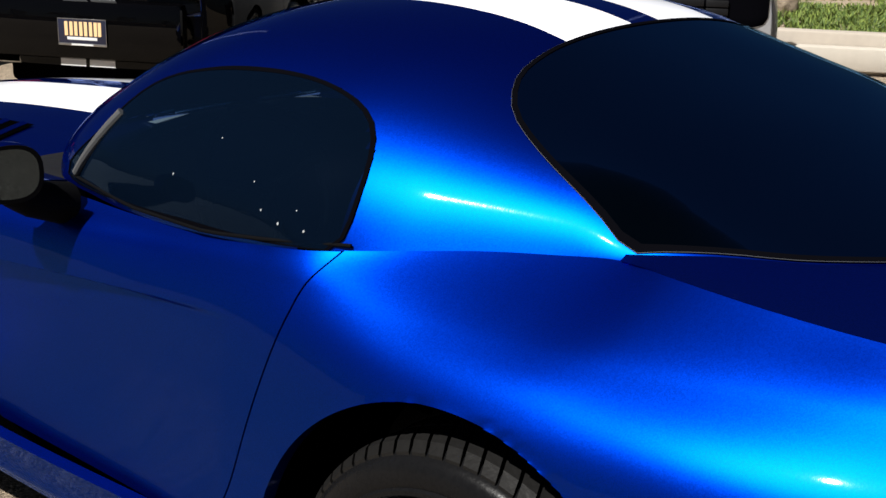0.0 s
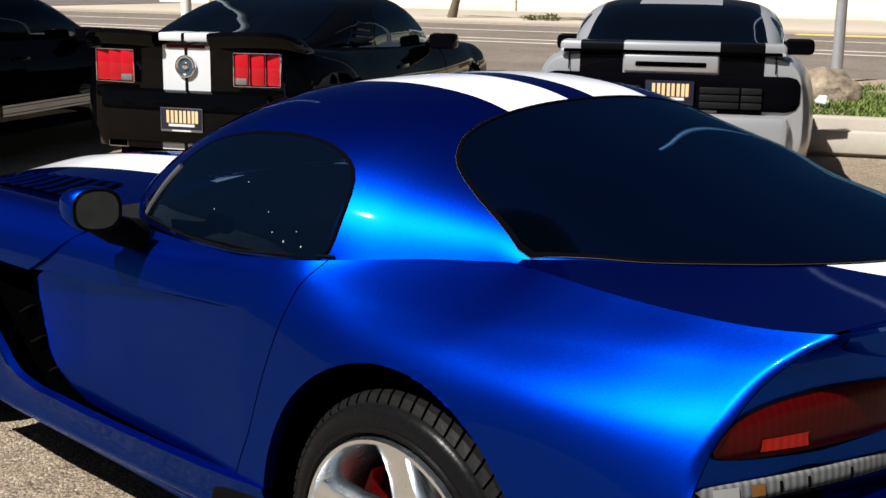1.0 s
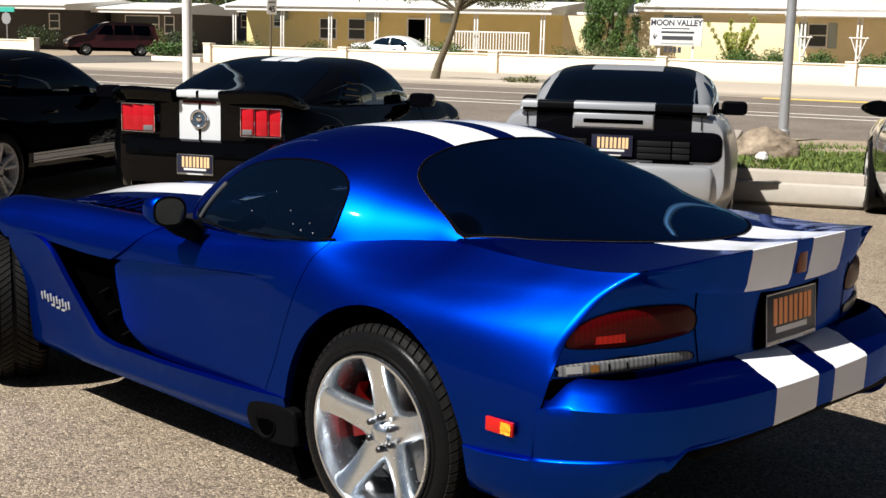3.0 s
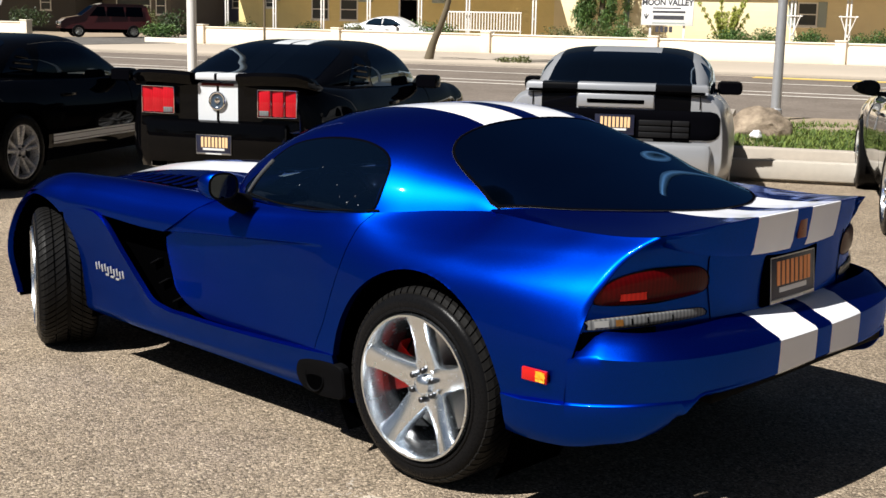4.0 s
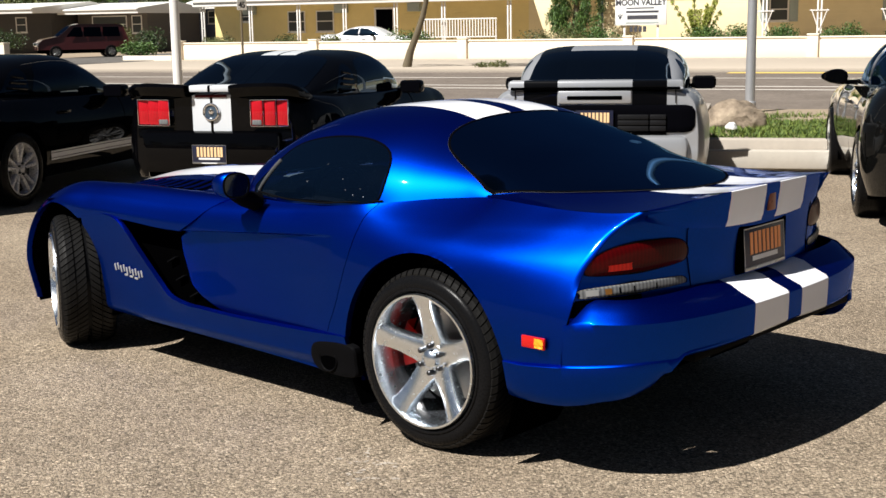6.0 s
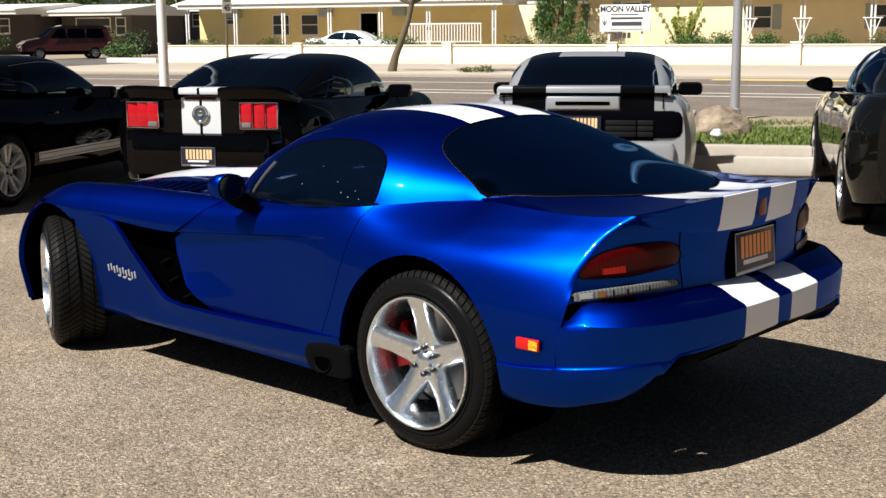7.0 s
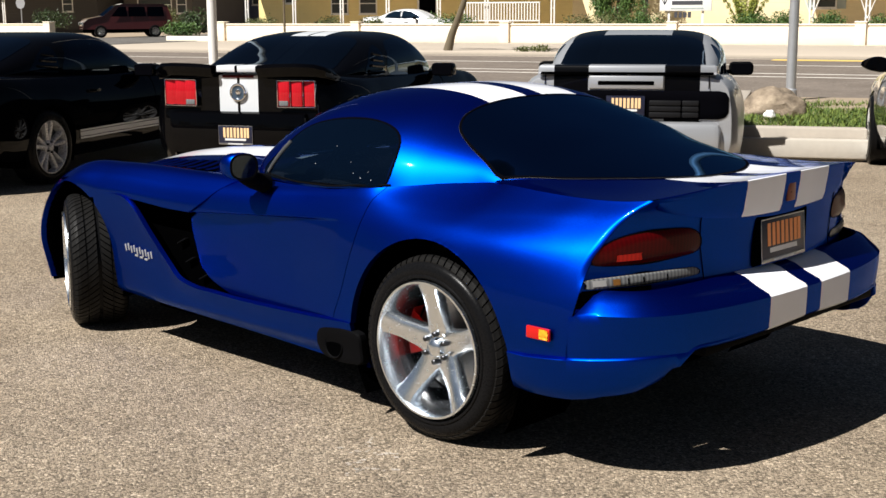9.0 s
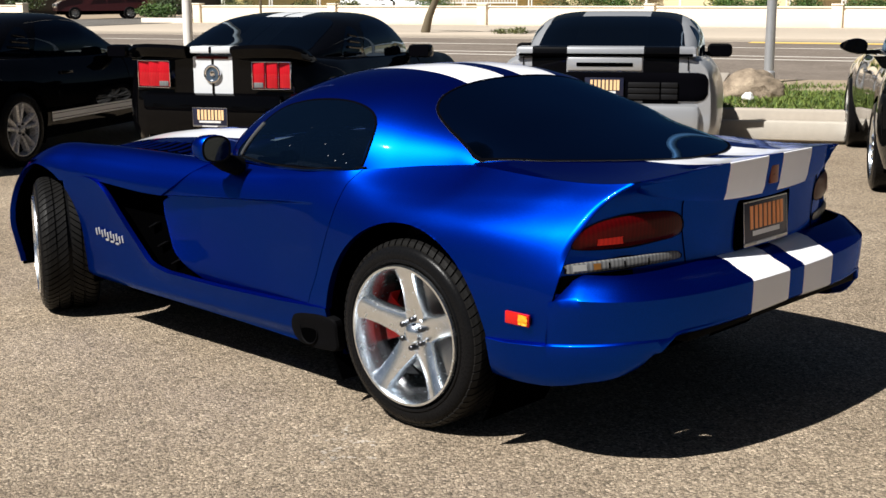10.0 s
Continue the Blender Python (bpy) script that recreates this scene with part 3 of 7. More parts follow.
def cab_point(x, a):
    """The cabin at x and an angle a: 0 at the left belt, 90 degrees at the roof's middle."""
    z0, zt = cr(x, CAB_Z0), cr(x, CAB_ZT)
    p, q = cab_pq(x)
    s = np.abs(np.sin(a)) ** (2 / q)
    return np.stack([x + 0 * a, np.sign(np.cos(a)) * cab_section(x, s), z0 + (zt - z0) * s], -1)


# Side window outline in x and z; rear glass outline (left half) in x and y; windscreen in x and y.
SIDE_GLASS = [(1.14, 0.880), (1.03, 0.990), (0.93, 1.083), (0.79, 1.125), (0.64, 1.140), (0.50, 1.135), (0.395, 1.111), (0.335, 1.068), (0.312, 0.995), (0.322, 0.909), (0.40, 0.898), (0.60, 0.888), (0.85, 0.877)]
REAR_GLASS = [(0.268, 0.0), (0.266, 0.14), (0.262, 0.28), (0.256, 0.377), (0.240, 0.471), (0.205, 0.535), (0.162, 0.574), (0.068, 0.613), (-0.080, 0.651), (-0.099, 0.658), (-0.115, 0.652), (-0.22, 0.602), (-0.343, 0.534), (-0.490, 0.400), (-0.590, 0.265), (-0.65, 0.12), (-0.662, 0.0)]
WINDSCREEN = [(0.86, 0.0), (0.87, 0.3), (0.92, 0.50), (1.02, 0.60), (1.20, 0.64), (1.36, 0.53), (1.44, 0.30), (1.46, 0.0)]


def half_loop(half, count):
    p = [tuple(q) for q in half]
    return round_loop(p + [(x, -y) for x, y in reversed(p[1:-1])], count)


# The tail: a face that bows back from the tail edges to the middle.
def tail_face(y, z):
    xe = cr(z, TAIL_EDGE)
    ye = tail_edge_y(z)
    xc = cr(z, [(0.40, -0.885), (0.60, -0.885), (0.72, -0.882), (0.84, -0.892), (0.90, -0.903), (0.95, -0.918), (0.99, -0.925)])
    return xc + (xe - xc) * np.clip(np.abs(y) / ye, 0, 1) ** 2.4


def tail_edge_line():
    """Heights and half widths along the rear edge of the quarter panel."""
    v = np.linspace(0, 5, 90)
    x = np.full(90, -0.7)
    for _ in range(6):
        x = cr(side_point(x, v)[..., 2], TAIL_EDGE) + 0.002
    p = side_point(x, v)
    return p[:, 2], p[:, 1]


EDGE_Z, EDGE_Y = tail_edge_line()


def edge_roll(d, z):
    """How far the quarter panel's rear edge turns in, d metres ahead of the edge."""
    return 0.009 * np.clip(1 - d / 0.024, 0, 1) ** 2 * step(0.66, 0.74, z) * step(0.965, 0.93, z)


def tail_edge_y(z):
    return np.interp(z, EDGE_Z, EDGE_Y) - edge_roll(0.0, z)


LIP = [(-0.817, 0.675, 0.956), (-0.847, 0.59, 0.964), (-0.885, 0.46, 0.977), (-0.910, 0.30, 0.985), (-0.922, 0.15, 0.988), (-0.925, 0.0, 0.989)]
GLASS_FOOT = [(x - 0.004, y + (0.005 if y else 0.0), float(cab_z(x - 0.004, max(0.0, y - 0.001))) + 0.0015) for x, y in ((-0.101, 0.656), (-0.22, 0.602), (-0.343, 0.534), (-0.49, 0.40), (-0.59, 0.265), (-0.65, 0.12), (-0.664, 0.0))]
DECK_EDGE = [(-0.105, 0.676, 0.945)] + [(x, float(cr(x, S5)[0]) + 0.0012, float(cr(x, S5)[1]) + 0.0006) for x in np.linspace(-0.16, -0.80, 14)]
BUMPER_PLAN = [(-0.30, 0.915), (-0.40, 0.938), (-0.52, 0.943), (-0.65, 0.930), (-0.76, 0.890), (-0.86, 0.815), (-0.935, 0.68), (-0.985, 0.48), (-1.010, 0.26), (-1.018, 0.0)]


def both(name, v, fs, mat, parent, label="", thick=0.0, smooth=35.0, arches=()):
    """The left piece and its mirror image on the right."""
    v = np.asarray(v, float).reshape(-1, 3)
    fs = outward(v, fs, np.array([v[:, 0].mean(), 0, 0.5]))
    a = sheet(name, v, fs, mat, parent, label, smooth, thick, arches=arches)
    b = sheet(name, mirror(v), flipped(fs), mat, parent, label, smooth, thick, arches=arches)
    return a, b


def road_wheel(name, parent, m, r, width, rim_r, steer_label="", spokes=5, turn=0.0, red=True, polish=None, tread=True, style="wide"):
    """A wheel about its own y axis, outer face at +y: tyre, tread, rim, spokes, hub, brake."""
    polish = polish or M_polish
    w = new(name)
    w.parent, w.matrix_local = parent, m
    if steer_label:
        w["label"] = steer_label
    h = width / 2
    side = r - rim_r
    tyre = [(-h * 0.88, rim_r * 0.97), (-h * 0.98, rim_r + side * 0.12), (-h, rim_r + side * 0.38), (-h * 0.97, rim_r + side * 0.62), (-h * 0.91, r - 0.022), (-h * 0.80, r - 0.014), (-h * 0.4, r - 0.011), (0, r - 0.011)] if tread else [(-h * 0.88, rim_r * 0.97), (-h * 0.98, rim_r + side * 0.12), (-h, rim_r + side * 0.38), (-h * 0.97, rim_r + side * 0.62), (-h * 0.91, r - 0.018), (-h * 0.80, r - 0.004), (-h * 0.4, r), (0, r)]
    tyre = tyre + [(-a, b) for a, b in reversed(tyre[:-1])]
    tyre = [(a, b) for a, b in tyre]
    v, fs = turned(tyre, 72)
    t = sheet("tyre", v, fs, M_tyre, w, "black rubber tyre")
    # raised ring on the outer wall
    ring = [(h * 0.975, rim_r + side * 0.08), (h * 1.0 + 0.003, rim_r + side * 0.12), (h * 1.0 + 0.003, rim_r + side * 0.20), (h * 0.99, rim_r + side * 0.24)]
    v, fs = turned(ring, 72)
    sheet("rim_guard", v, flipped(fs), M_tyre, t)
    if tread:
        n, vs, ff = 64, [], []
        for sgn in (1, -1):
            for k in range(n):
                a0 = 2 * math.pi * (k + (0.5 if sgn < 0 else 0)) / n
                for lo, hi in ((0.07, 0.40), (0.45, 0.90)):
                    rows = []
                    for q in np.linspace(lo, hi, 5):
                        bend = 0.30 * q ** 0.8
                        rr = r - 0.016 * max(0, (q - 0.68) / 0.22) ** 2
                        half = 2 * math.pi / n * 0.40
                        for da in (-half, half):
                            for drop in (0.0, 0.018):
                                an = a0 + bend + da
                                rows.append(((rr - drop) * math.cos(an), sgn * q * h, (rr - drop) * math.sin(an)))
                    o = len(vs)
                    vs.extend(rows)
                    for i in range(4):
                        b = o + i * 4
                        ff += [(b, b + 2, b + 6, b + 4), (b, b + 4, b + 5, b + 1), (b + 2, b + 3, b + 7, b + 6)]
                    ff += [(o, o + 1, o + 3, o + 2), (o + 16, o + 18, o + 19, o + 17)]
        sheet("tread", np.array(vs), ff, M_tread, t, smooth=0)
    # rim: lip and barrel
    y = h * 0.93 + (0.020 if style == "wide" else 0.0)
    prof = [(y - 0.012, rim_r * 1.0), (y, rim_r * 0.985), (y, rim_r * 0.955), (y - 0.012, rim_r * 0.935), (y - 0.05, rim_r * 0.915), (y - 0.085, rim_r * 0.90)]
    v, fs = turned(prof, 72)
    rim = sheet("rim", v, flipped(fs), polish, w, "polished alloy rim")
    v, fs = turned([(y - 0.085, rim_r * 0.90), (y - width * 0.55, rim_r * 0.87), (-h * 0.8, rim_r * 0.90), (-h * 0.8, rim_r * 0.99)], 72)
    sheet("barrel", v, flipped(fs), M_barrel, rim)
    # spokes
    for k in range(spokes):
        a = turn + 2 * math.pi * k / spokes
        if spokes == 10:
            a = turn + 2 * math.pi * (k // 2) / 5 + radians(12) * (1 if k % 2 else -1)
        bm = bmesh.new()
        st = [(rim_r * 0.16, 0.060, 0.062), (rim_r * 0.34, 0.048, 0.056), (rim_r * 0.62, 0.040, 0.036), (rim_r * 0.82, 0.042, 0.018), (rim_r * 0.95, 0.054, 0.006)] if style == "wide" else [(rim_r * 0.15, 0.022, 0.03), (rim_r * 0.5, 0.019, 0.02), (rim_r * 0.93, 0.024, 0.008)]
        if style == "wide":
            st = [(q, ww * rim_r / 0.258, d) for q, ww, d in st]
        prev = None
        for q, ww, deep in st:
            face = y - deep
            row = [bm.verts.new((x_, y_, q)) for x_, y_ in ((-ww, face - 0.050), (-ww, face - 0.022), (-ww * 0.84, face - 0.008), (-ww * 0.40, face), (ww * 0.40, face), (ww * 0.84, face - 0.008), (ww, face - 0.022), (ww, face - 0.050))]
            if prev:
                for i in range(7):
                    bm.faces.new((prev[i], prev[i + 1], row[i + 1], row[i]))
                bm.faces.new((prev[7], prev[0], row[0], row[7]))
            else:
                bm.faces.new(row[::-1])
            prev = row
        bm.faces.new(prev)
        bmesh.ops.transform(bm, matrix=Matrix.Rotation(a, 4, "Y"), verts=bm.verts)
        part("spoke", bm, polish, rim)
    q0 = 0.040 if style == "wide" else 0.0
    hub = [(y - 0.075 - q0, rim_r * 0.31), (y - 0.030 - q0, rim_r * 0.285), (y - 0.022 - q0, rim_r * 0.24), (y - 0.024 - q0, rim_r * 0.15), (y - 0.006 - q0, rim_r * 0.13), (y + 0.002 - q0, rim_r * 0.09), (y + 0.004 - q0, 0.0)]
    v, fs = turned(hub, 32)
    sheet("hub", v, flipped(fs), polish, rim)
    for k in range(5 if style == "narrow" else 6):
        a = turn + 2 * math.pi * (k + 0.5) / (5 if style == "narrow" else 6)
        v, fs = turned([(y - 0.03 - q0, 0.011), (y - 0.006 - q0, 0.011), (y - 0.002 - q0, 0.007), (y - 0.002 - q0, 0.0)], 8)
        v = v + np.array([rim_r * 0.205 * math.cos(a), 0, rim_r * 0.205 * math.sin(a)])
        sheet("lug_nut", v, flipped(fs), M_lug, rim)
    # brake
    v, fs = turned([(y - 0.150, 0.05), (y - 0.150, rim_r * 0.70), (y - 0.172, rim_r * 0.70), (y - 0.172, 0.05)], 40)
    sheet("brake_disc", v, flipped(fs), M_disc, w)
    v, fs = turned([(y - 0.190, 0.02), (y - 0.190, rim_r * 0.88)], 40)
    sheet("backing_plate", v, flipped(fs), M_void, w)
    if red:
        arc = (radians(148), radians(200))
        v, fs = turned([(y - 0.18, rim_r * 0.42), (y - 0.125, rim_r * 0.42), (y - 0.112, rim_r * 0.50), (y - 0.112, rim_r * 0.74), (y - 0.125, rim_r * 0.82), (y - 0.18, rim_r * 0.82)], 14, arc=arc)
        sheet("brake_caliper", mirror(v) * (-1, -1, 1), flipped(fs), M_caliper, w, "red brake caliper")
    return w


def dealer_plate(parent, m, ink, frame_mat):
    """A dealer's advertising plate: its writing as plain bars."""
    p = new("licence_plate")
    p.parent, p.matrix_local = parent, m
    p["label"] = "dealer plate with coloured lettering bars"
    box_part("plate", (-0.152, -0.004, -0.076), (0.152, 0.0, 0.076), M_plate, p, bevel=0.0015)
    bm = bmesh.new()
    box(bm, (-0.154, -0.003, 0.073), (0.154, 0.0015, 0.078), 0.001)
    box(bm, (-0.154, -0.003, -0.080), (0.154, 0.0015, -0.066), 0.001)
    box(bm, (-0.154, -0.003, -0.066), (-0.1505, 0.0015, 0.073), 0.001)
    box(bm, (0.1505, -0.003, -0.066), (0.154, 0.0015, 0.073), 0.001)
    part("plate_frame", bm, frame_mat, p)
    x = -0.122
    for k, wd in enumerate((0.056, 0.062, 0.062, 0.062)):
        box_part("lettering_bar", (x, 0.0, -0.022), (x + 0.020, 0.002, 0.060), ink, p)
        box_part("lettering_bar", (x + wd - 0.030, 0.0, -0.022), (x + wd - 0.010, 0.002, 0.060), ink, p)
        x += wd
    box_part("lettering_bar", (-0.095, 0.0, -0.046), (0.095, 0.002, -0.029), M_white_decal, p)
    box_part("lettering_bar", (-0.07, 0.0015, -0.078), (0.07, 0.003, -0.069), M_white_decal, p)
    return p


def build_coupe():
    car = thing("sports_coupe", Matrix.Identity(4), "glossy metallic blue sports coupe with twin white stripes on asphalt", "car")
    # --- rear quarters
    P = side_panel(TAIL_EDGE, DOOR_REAR, 130, 76)
    u = np.linspace(0, 1, 130)[:, None] ** 1.35
    P = side_point(P[:1, :, 0] * (1 - u) + P[-1:, :, 0] * u, np.linspace(0, 5, 76)[None] + 0 * u)
    P[..., 1] -= edge_roll(P[..., 0] - cr(P[..., 2], TAIL_EDGE) - 0.002, P[..., 2])
    v, fs = cut_round(P.reshape(-1, 3), grid_faces(130, 76), *ARCH_R)
    both("quarter_panel", v, fs, M_blue, car, thick=0.03, arches=[ARCH_R])
    # --- doors, with a scooped lower half that fades out towards the rear
    P = side_panel(DOOR_REAR, DOOR_FRONT, 110, 240, 0.0, 4.98)
    x, z = P[..., 0], P[..., 2]
    slit = 0.768 - 0.080 * (x - 0.50)
    deep = 0.052 * np.clip((x - 0.50) / 0.80, 0, 1)
    P[..., 1] -= deep * step(slit + 0.002, slit - 0.009, z) * (0.55 + 0.45 * step(0.35, 0.62, z))
    near = step(0.060, 0.0, cr(z, DOOR_FRONT) - x) ** 1.5
    P[..., 1] -= 0.085 * near * step(0.680, 0.655, z)
    both("door", P, grid_faces(110, 240), M_blue, car, thick=0.025)
    # --- sills, which sweep up ahead of the side vents into a blade behind the front wheels
    top = [(0.30, 0.383), (0.8, 0.365), (1.3, 0.362), (1.46, 0.368), (1.56, 0.395), (1.63, 0.450), (1.78, 0.570), (1.92, 0.682), (2.3, 0.69)]
    bot = [(0.30, 0.183), (0.8, 0.202), (1.5, 0.222), (1.97, 0.232), (2.3, 0.24)]
    us, ws = np.linspace(0, 1, 120), np.linspace(0, 1, 26)
    xs = 0.350 + us * (2.26 - 0.350)
    zt, zb = cr(xs, top), cr(xs, bot)
    Z = zb[:, None] + (zt - zb)[:, None] * ws[None]
    yt = cr(xs, [(0.35, 0.938), (0.55, 0.947), (0.8, 0.950), (1.4, 0.948), (1.7, 0.945), (2.0, 0.935), (2.3, 0.93)])
    Y = yt[:, None] - 0.028 * step(0.40, 0.20, Z) - 0.050 * step(0.27, 0.20, Z) + 0.0 * Z - 0.012 * np.sin(np.pi * ws)[None]
    P = np.stack([xs[:, None] + 0 * Z, Y, Z], -1)
    v, fs = cut_round(P.reshape(-1, 3), grid_faces(120, 26), *ARCH_F)
    v, fs = cut_round(v, fs, *ARCH_R)
    sill, _ = both("sill", v, fs, M_blue, car, thick=0.022, arches=[ARCH_F, ARCH_R])
    # --- front end in one piece: wings and bonnet
    C = [
        [(1.1, 0.895, 0.690), (1.6, 0.910, 0.688), (2.2, 0.925, 0.688), (2.5, 0.920, 0.60), (2.75, 0.890, 0.22), (2.88, 0.842, 0.185), (3.0, 0.778, 0.18), (3.2, 0.60, 0.18), (3.36, 0.38, 0.19)],
        [(1.1, 0.890, 0.745), (1.6, 0.905, 0.735), (2.2, 0.922, 0.740), (2.5, 0.920, 0.720), (2.75, 0.926, 0.50), (2.88, 0.884, 0.44), (3.0, 0.818, 0.40), (3.2, 0.64, 0.36), (3.36, 0.40, 0.34)],
        [(1.1, 0.862, 0.810), (1.6, 0.872, 0.800), (2.2, 0.878, 0.805), (2.5, 0.872, 0.785), (2.75, 0.855, 0.690), (3.0, 0.765, 0.575), (3.2, 0.62, 0.475), (3.36, 0.38, 0.43)],
        [(1.1, 0.80, 0.856), (1.6, 0.790, 0.853), (2.2, 0.780, 0.845), (2.5, 0.770, 0.825), (2.75, 0.735, 0.752), (3.0, 0.66, 0.640), (3.2, 0.55, 0.535), (3.36, 0.33, 0.47)],
        [(1.1, 0.64, 0.832), (1.6, 0.62, 0.824), (2.2, 0.61, 0.808), (2.5, 0.60, 0.785), (2.75, 0.57, 0.725), (3.0, 0.51, 0.64), (3.2, 0.42, 0.555), (3.36, 0.25, 0.49)],
        [(1.1, 0.46, 0.852), (1.6, 0.455, 0.845), (2.2, 0.44, 0.818), (2.5, 0.43, 0.787), (2.75, 0.41, 0.740), (3.0, 0.37, 0.655), (3.2, 0.30, 0.57), (3.36, 0.18, 0.50)],
        [(1.1, 0.28, 0.880), (1.6, 0.28, 0.872), (2.08, 0.28, 0.846), (2.5, 0.27, 0.802), (2.75, 0.26, 0.757), (3.0, 0.24, 0.680), (3.2, 0.20, 0.578), (3.36, 0.12, 0.505)],
        [(1.1, 0.0, 0.902), (1.6, 0.0, 0.895), (2.08, 0.0, 0.870), (2.5, 0.0, 0.830), (2.75, 0.0, 0.787), (3.0, 0.0, 0.705), (3.2, 0.0, 0.582), (3.36, 0.0, 0.508)],
    ]
    nu, nv = 190, 106
    vv = np.linspace(0, 7, nv)
    xr = np.interp(vv, [0, 0.5, 1, 2, 2.5, 3, 4, 5, 6, 7], [1.500, 1.456, 1.414, 1.315, 1.257, 1.200, 1.26, 1.38, 1.45, 1.47])
    X = xr[None, :] + (3.36 - xr)[None, :] * np.linspace(0, 1, nu)[:, None] ** 0.92
    R = np.stack([cr(X, line) for line in C], 0)
    i = np.clip(vv.astype(int), 0, 6)
    t = (vv - i)[None, :, None]
    g = lambda k: R[np.clip(k, 0, 7)[None, :].repeat(nu, 0), np.arange(nu)[:, None], np.arange(nv)[None, :]]
    p0, p1, p2, p3 = g(i - 1), g(i), g(i + 1), g(i + 2)
    m1 = np.where((i == 0)[None, :, None], p2 - p1, (p2 - p0) / 2)
    m2 = np.where((i == 6)[None, :, None], (p2 - p1) * np.array([1, 0]), (p3 - p1) / 2)
    yz = (2 * t**3 - 3 * t**2 + 1) * p1 + (t**3 - 2 * t**2 + t) * m1 + (3 * t**2 - 2 * t**3) * p2 + (t**3 - t**2) * m2
    left = np.stack([X, yz[..., 0], yz[..., 1]], -1)
    full = np.concatenate([left, mirror(left[:, -2::-1])], 1)
    v, fs = cut_round(full.reshape(-1, 3), grid_faces(nu, 2 * nv - 1), *ARCH_F)
    hood = sheet("bonnet", v, fs, M_blue_stripe, car, thick=0.03, ref=(2.3, 0, 0.3), arches=[ARCH_F])
    # louvres in the bonnet: black sheets paint the openings' shade, under body-coloured slats
    flat_left = left.reshape(-1, 3)

    def top_z(x, y):
        d = (flat_left[:, 0] - x) ** 2 + (flat_left[:, 1] - abs(y)) ** 2
        k = np.argsort(d)[:4]
        w = 1 / (d[k] + 1e-6)
        return float((flat_left[k, 2] * w).sum() / w.sum())

    for sgn in (1, -1):
        gx, gy = np.linspace(1.74, 2.36, 14), np.linspace(0.43, 0.63, 6)
        v = np.array([(x - 0.25 * (y - 0.53), sgn * y, top_z(x - 0.25 * (y - 0.53), y) + 0.004) for x in gx for y in gy])
        sheet("louvre_shade", v, grid_faces(14, 6, flip=sgn < 0), M_void, hood)
        for k in range(8):
            x0 = 1.775 + k * 0.078
            row = []
            for y in np.linspace(0.435, 0.625, 5):
                x = x0 - 0.25 * (y - 0.53)
                z = top_z(x, y)
                row += [(x - 0.010, sgn * y, z + 0.006), (x + 0.008, sgn * y, z + 0.010), (x + 0.009, sgn * y, z + 0.007), (x - 0.009, sgn * y, z + 0.003)]
            ff = [(4 * a + q, 4 * a + (q + 1) % 4, 4 * a + 4 + (q + 1) % 4, 4 * a + 4 + q) for a in range(4) for q in range(4)] + [(0, 1, 2, 3), (19, 18, 17, 16)]
            sheet("louvre_slat", np.array(row), ff, M_blue, hood)
    # --- cabin shell, with its openings
    nx, na = 150, 121
    xs = np.r_[np.linspace(1.46, -0.60, nx - 22), np.linspace(-0.60, -0.738, 23)[1:]]
    A = np.linspace(0, math.pi, na)
    P = cab_point(xs[:, None] + 0 * A[None], A[None] + 0 * xs[:, None])
    fs = grid_faces(len(xs), na, flip=False)
    v = P.reshape(-1, 3)
    sg, rg, wsn = round_loop(SIDE_GLASS, 64), half_loop(REAR_GLASS, 96), half_loop(WINDSCREEN, 64)
    shrink = lambda loop, c, d: np.array([p + (np.array(c) - p) / np.linalg.norm(np.array(c) - p) * d for p in loop])
    mid = np.array([v[list(f)].mean(0) for f in fs])
    tall = mid[:, 2] > 0.93
    hole = inside(shrink(sg, (0.68, 1.0), 0.006), mid[:, [0, 2]]) & (np.abs(mid[:, 1]) > 0.42)
    hole |= inside(shrink(rg, (-0.2, 0), 0.006), mid[:, :2])
    hole |= inside(shrink(wsn, (1.15, 0), 0.014), mid[:, :2])
    fs = [f for f, h in zip(fs, hole) if not h]
    sheet("roof", v, fs, M_blue_stripe, car)
    lift = 0.003
    # side windows with their black borders
    q, ff = disc_fill(sg, (0.68, 1.0), 14)
    yy = cab_y(q[:, 0], q[:, 1]) + lift
    w1, w2 = both("side_window", np.stack([q[:, 0], yy, q[:, 1]], -1), flipped(ff), M_glass, car, "dark tinted side window")
    rim2, ff = ring_fill(round_loop(SIDE_GLASS, 64), shrink(sg, (0.68, 1.0), 0.006))
    v = np.stack([rim2[:, 0], cab_y(rim2[:, 0], rim2[:, 1]) + lift + 0.0015, rim2[:, 1]], -1)
    both("window_seal", v, flipped(ff), M_frit, car, thick=0.004)
    bar = [(1.088, 0.892), (0.975, 1.025)]
    for sgn in (1, -1):
        pts = [(x, sgn * (float(cab_y(x, z)) + 0.006), z) for x, z in spread(bar, 6)]
        tube_part("quarter_light_bar", pts, 0.009, M_bar, car)
        pts = [(x, sgn * (float(cab_y(x, z)) + 0.006), z) for x, z in ((1.10, 0.884), (0.85, 0.875), (0.6, 0.883), (0.44, 0.902), (0.30, 0.912))]
        tube_part("belt_moulding", spread(pts, 16), 0.0035, M_trim, car)
    # dried water spots on the left glass
    rs = np.random.default_rng(3)
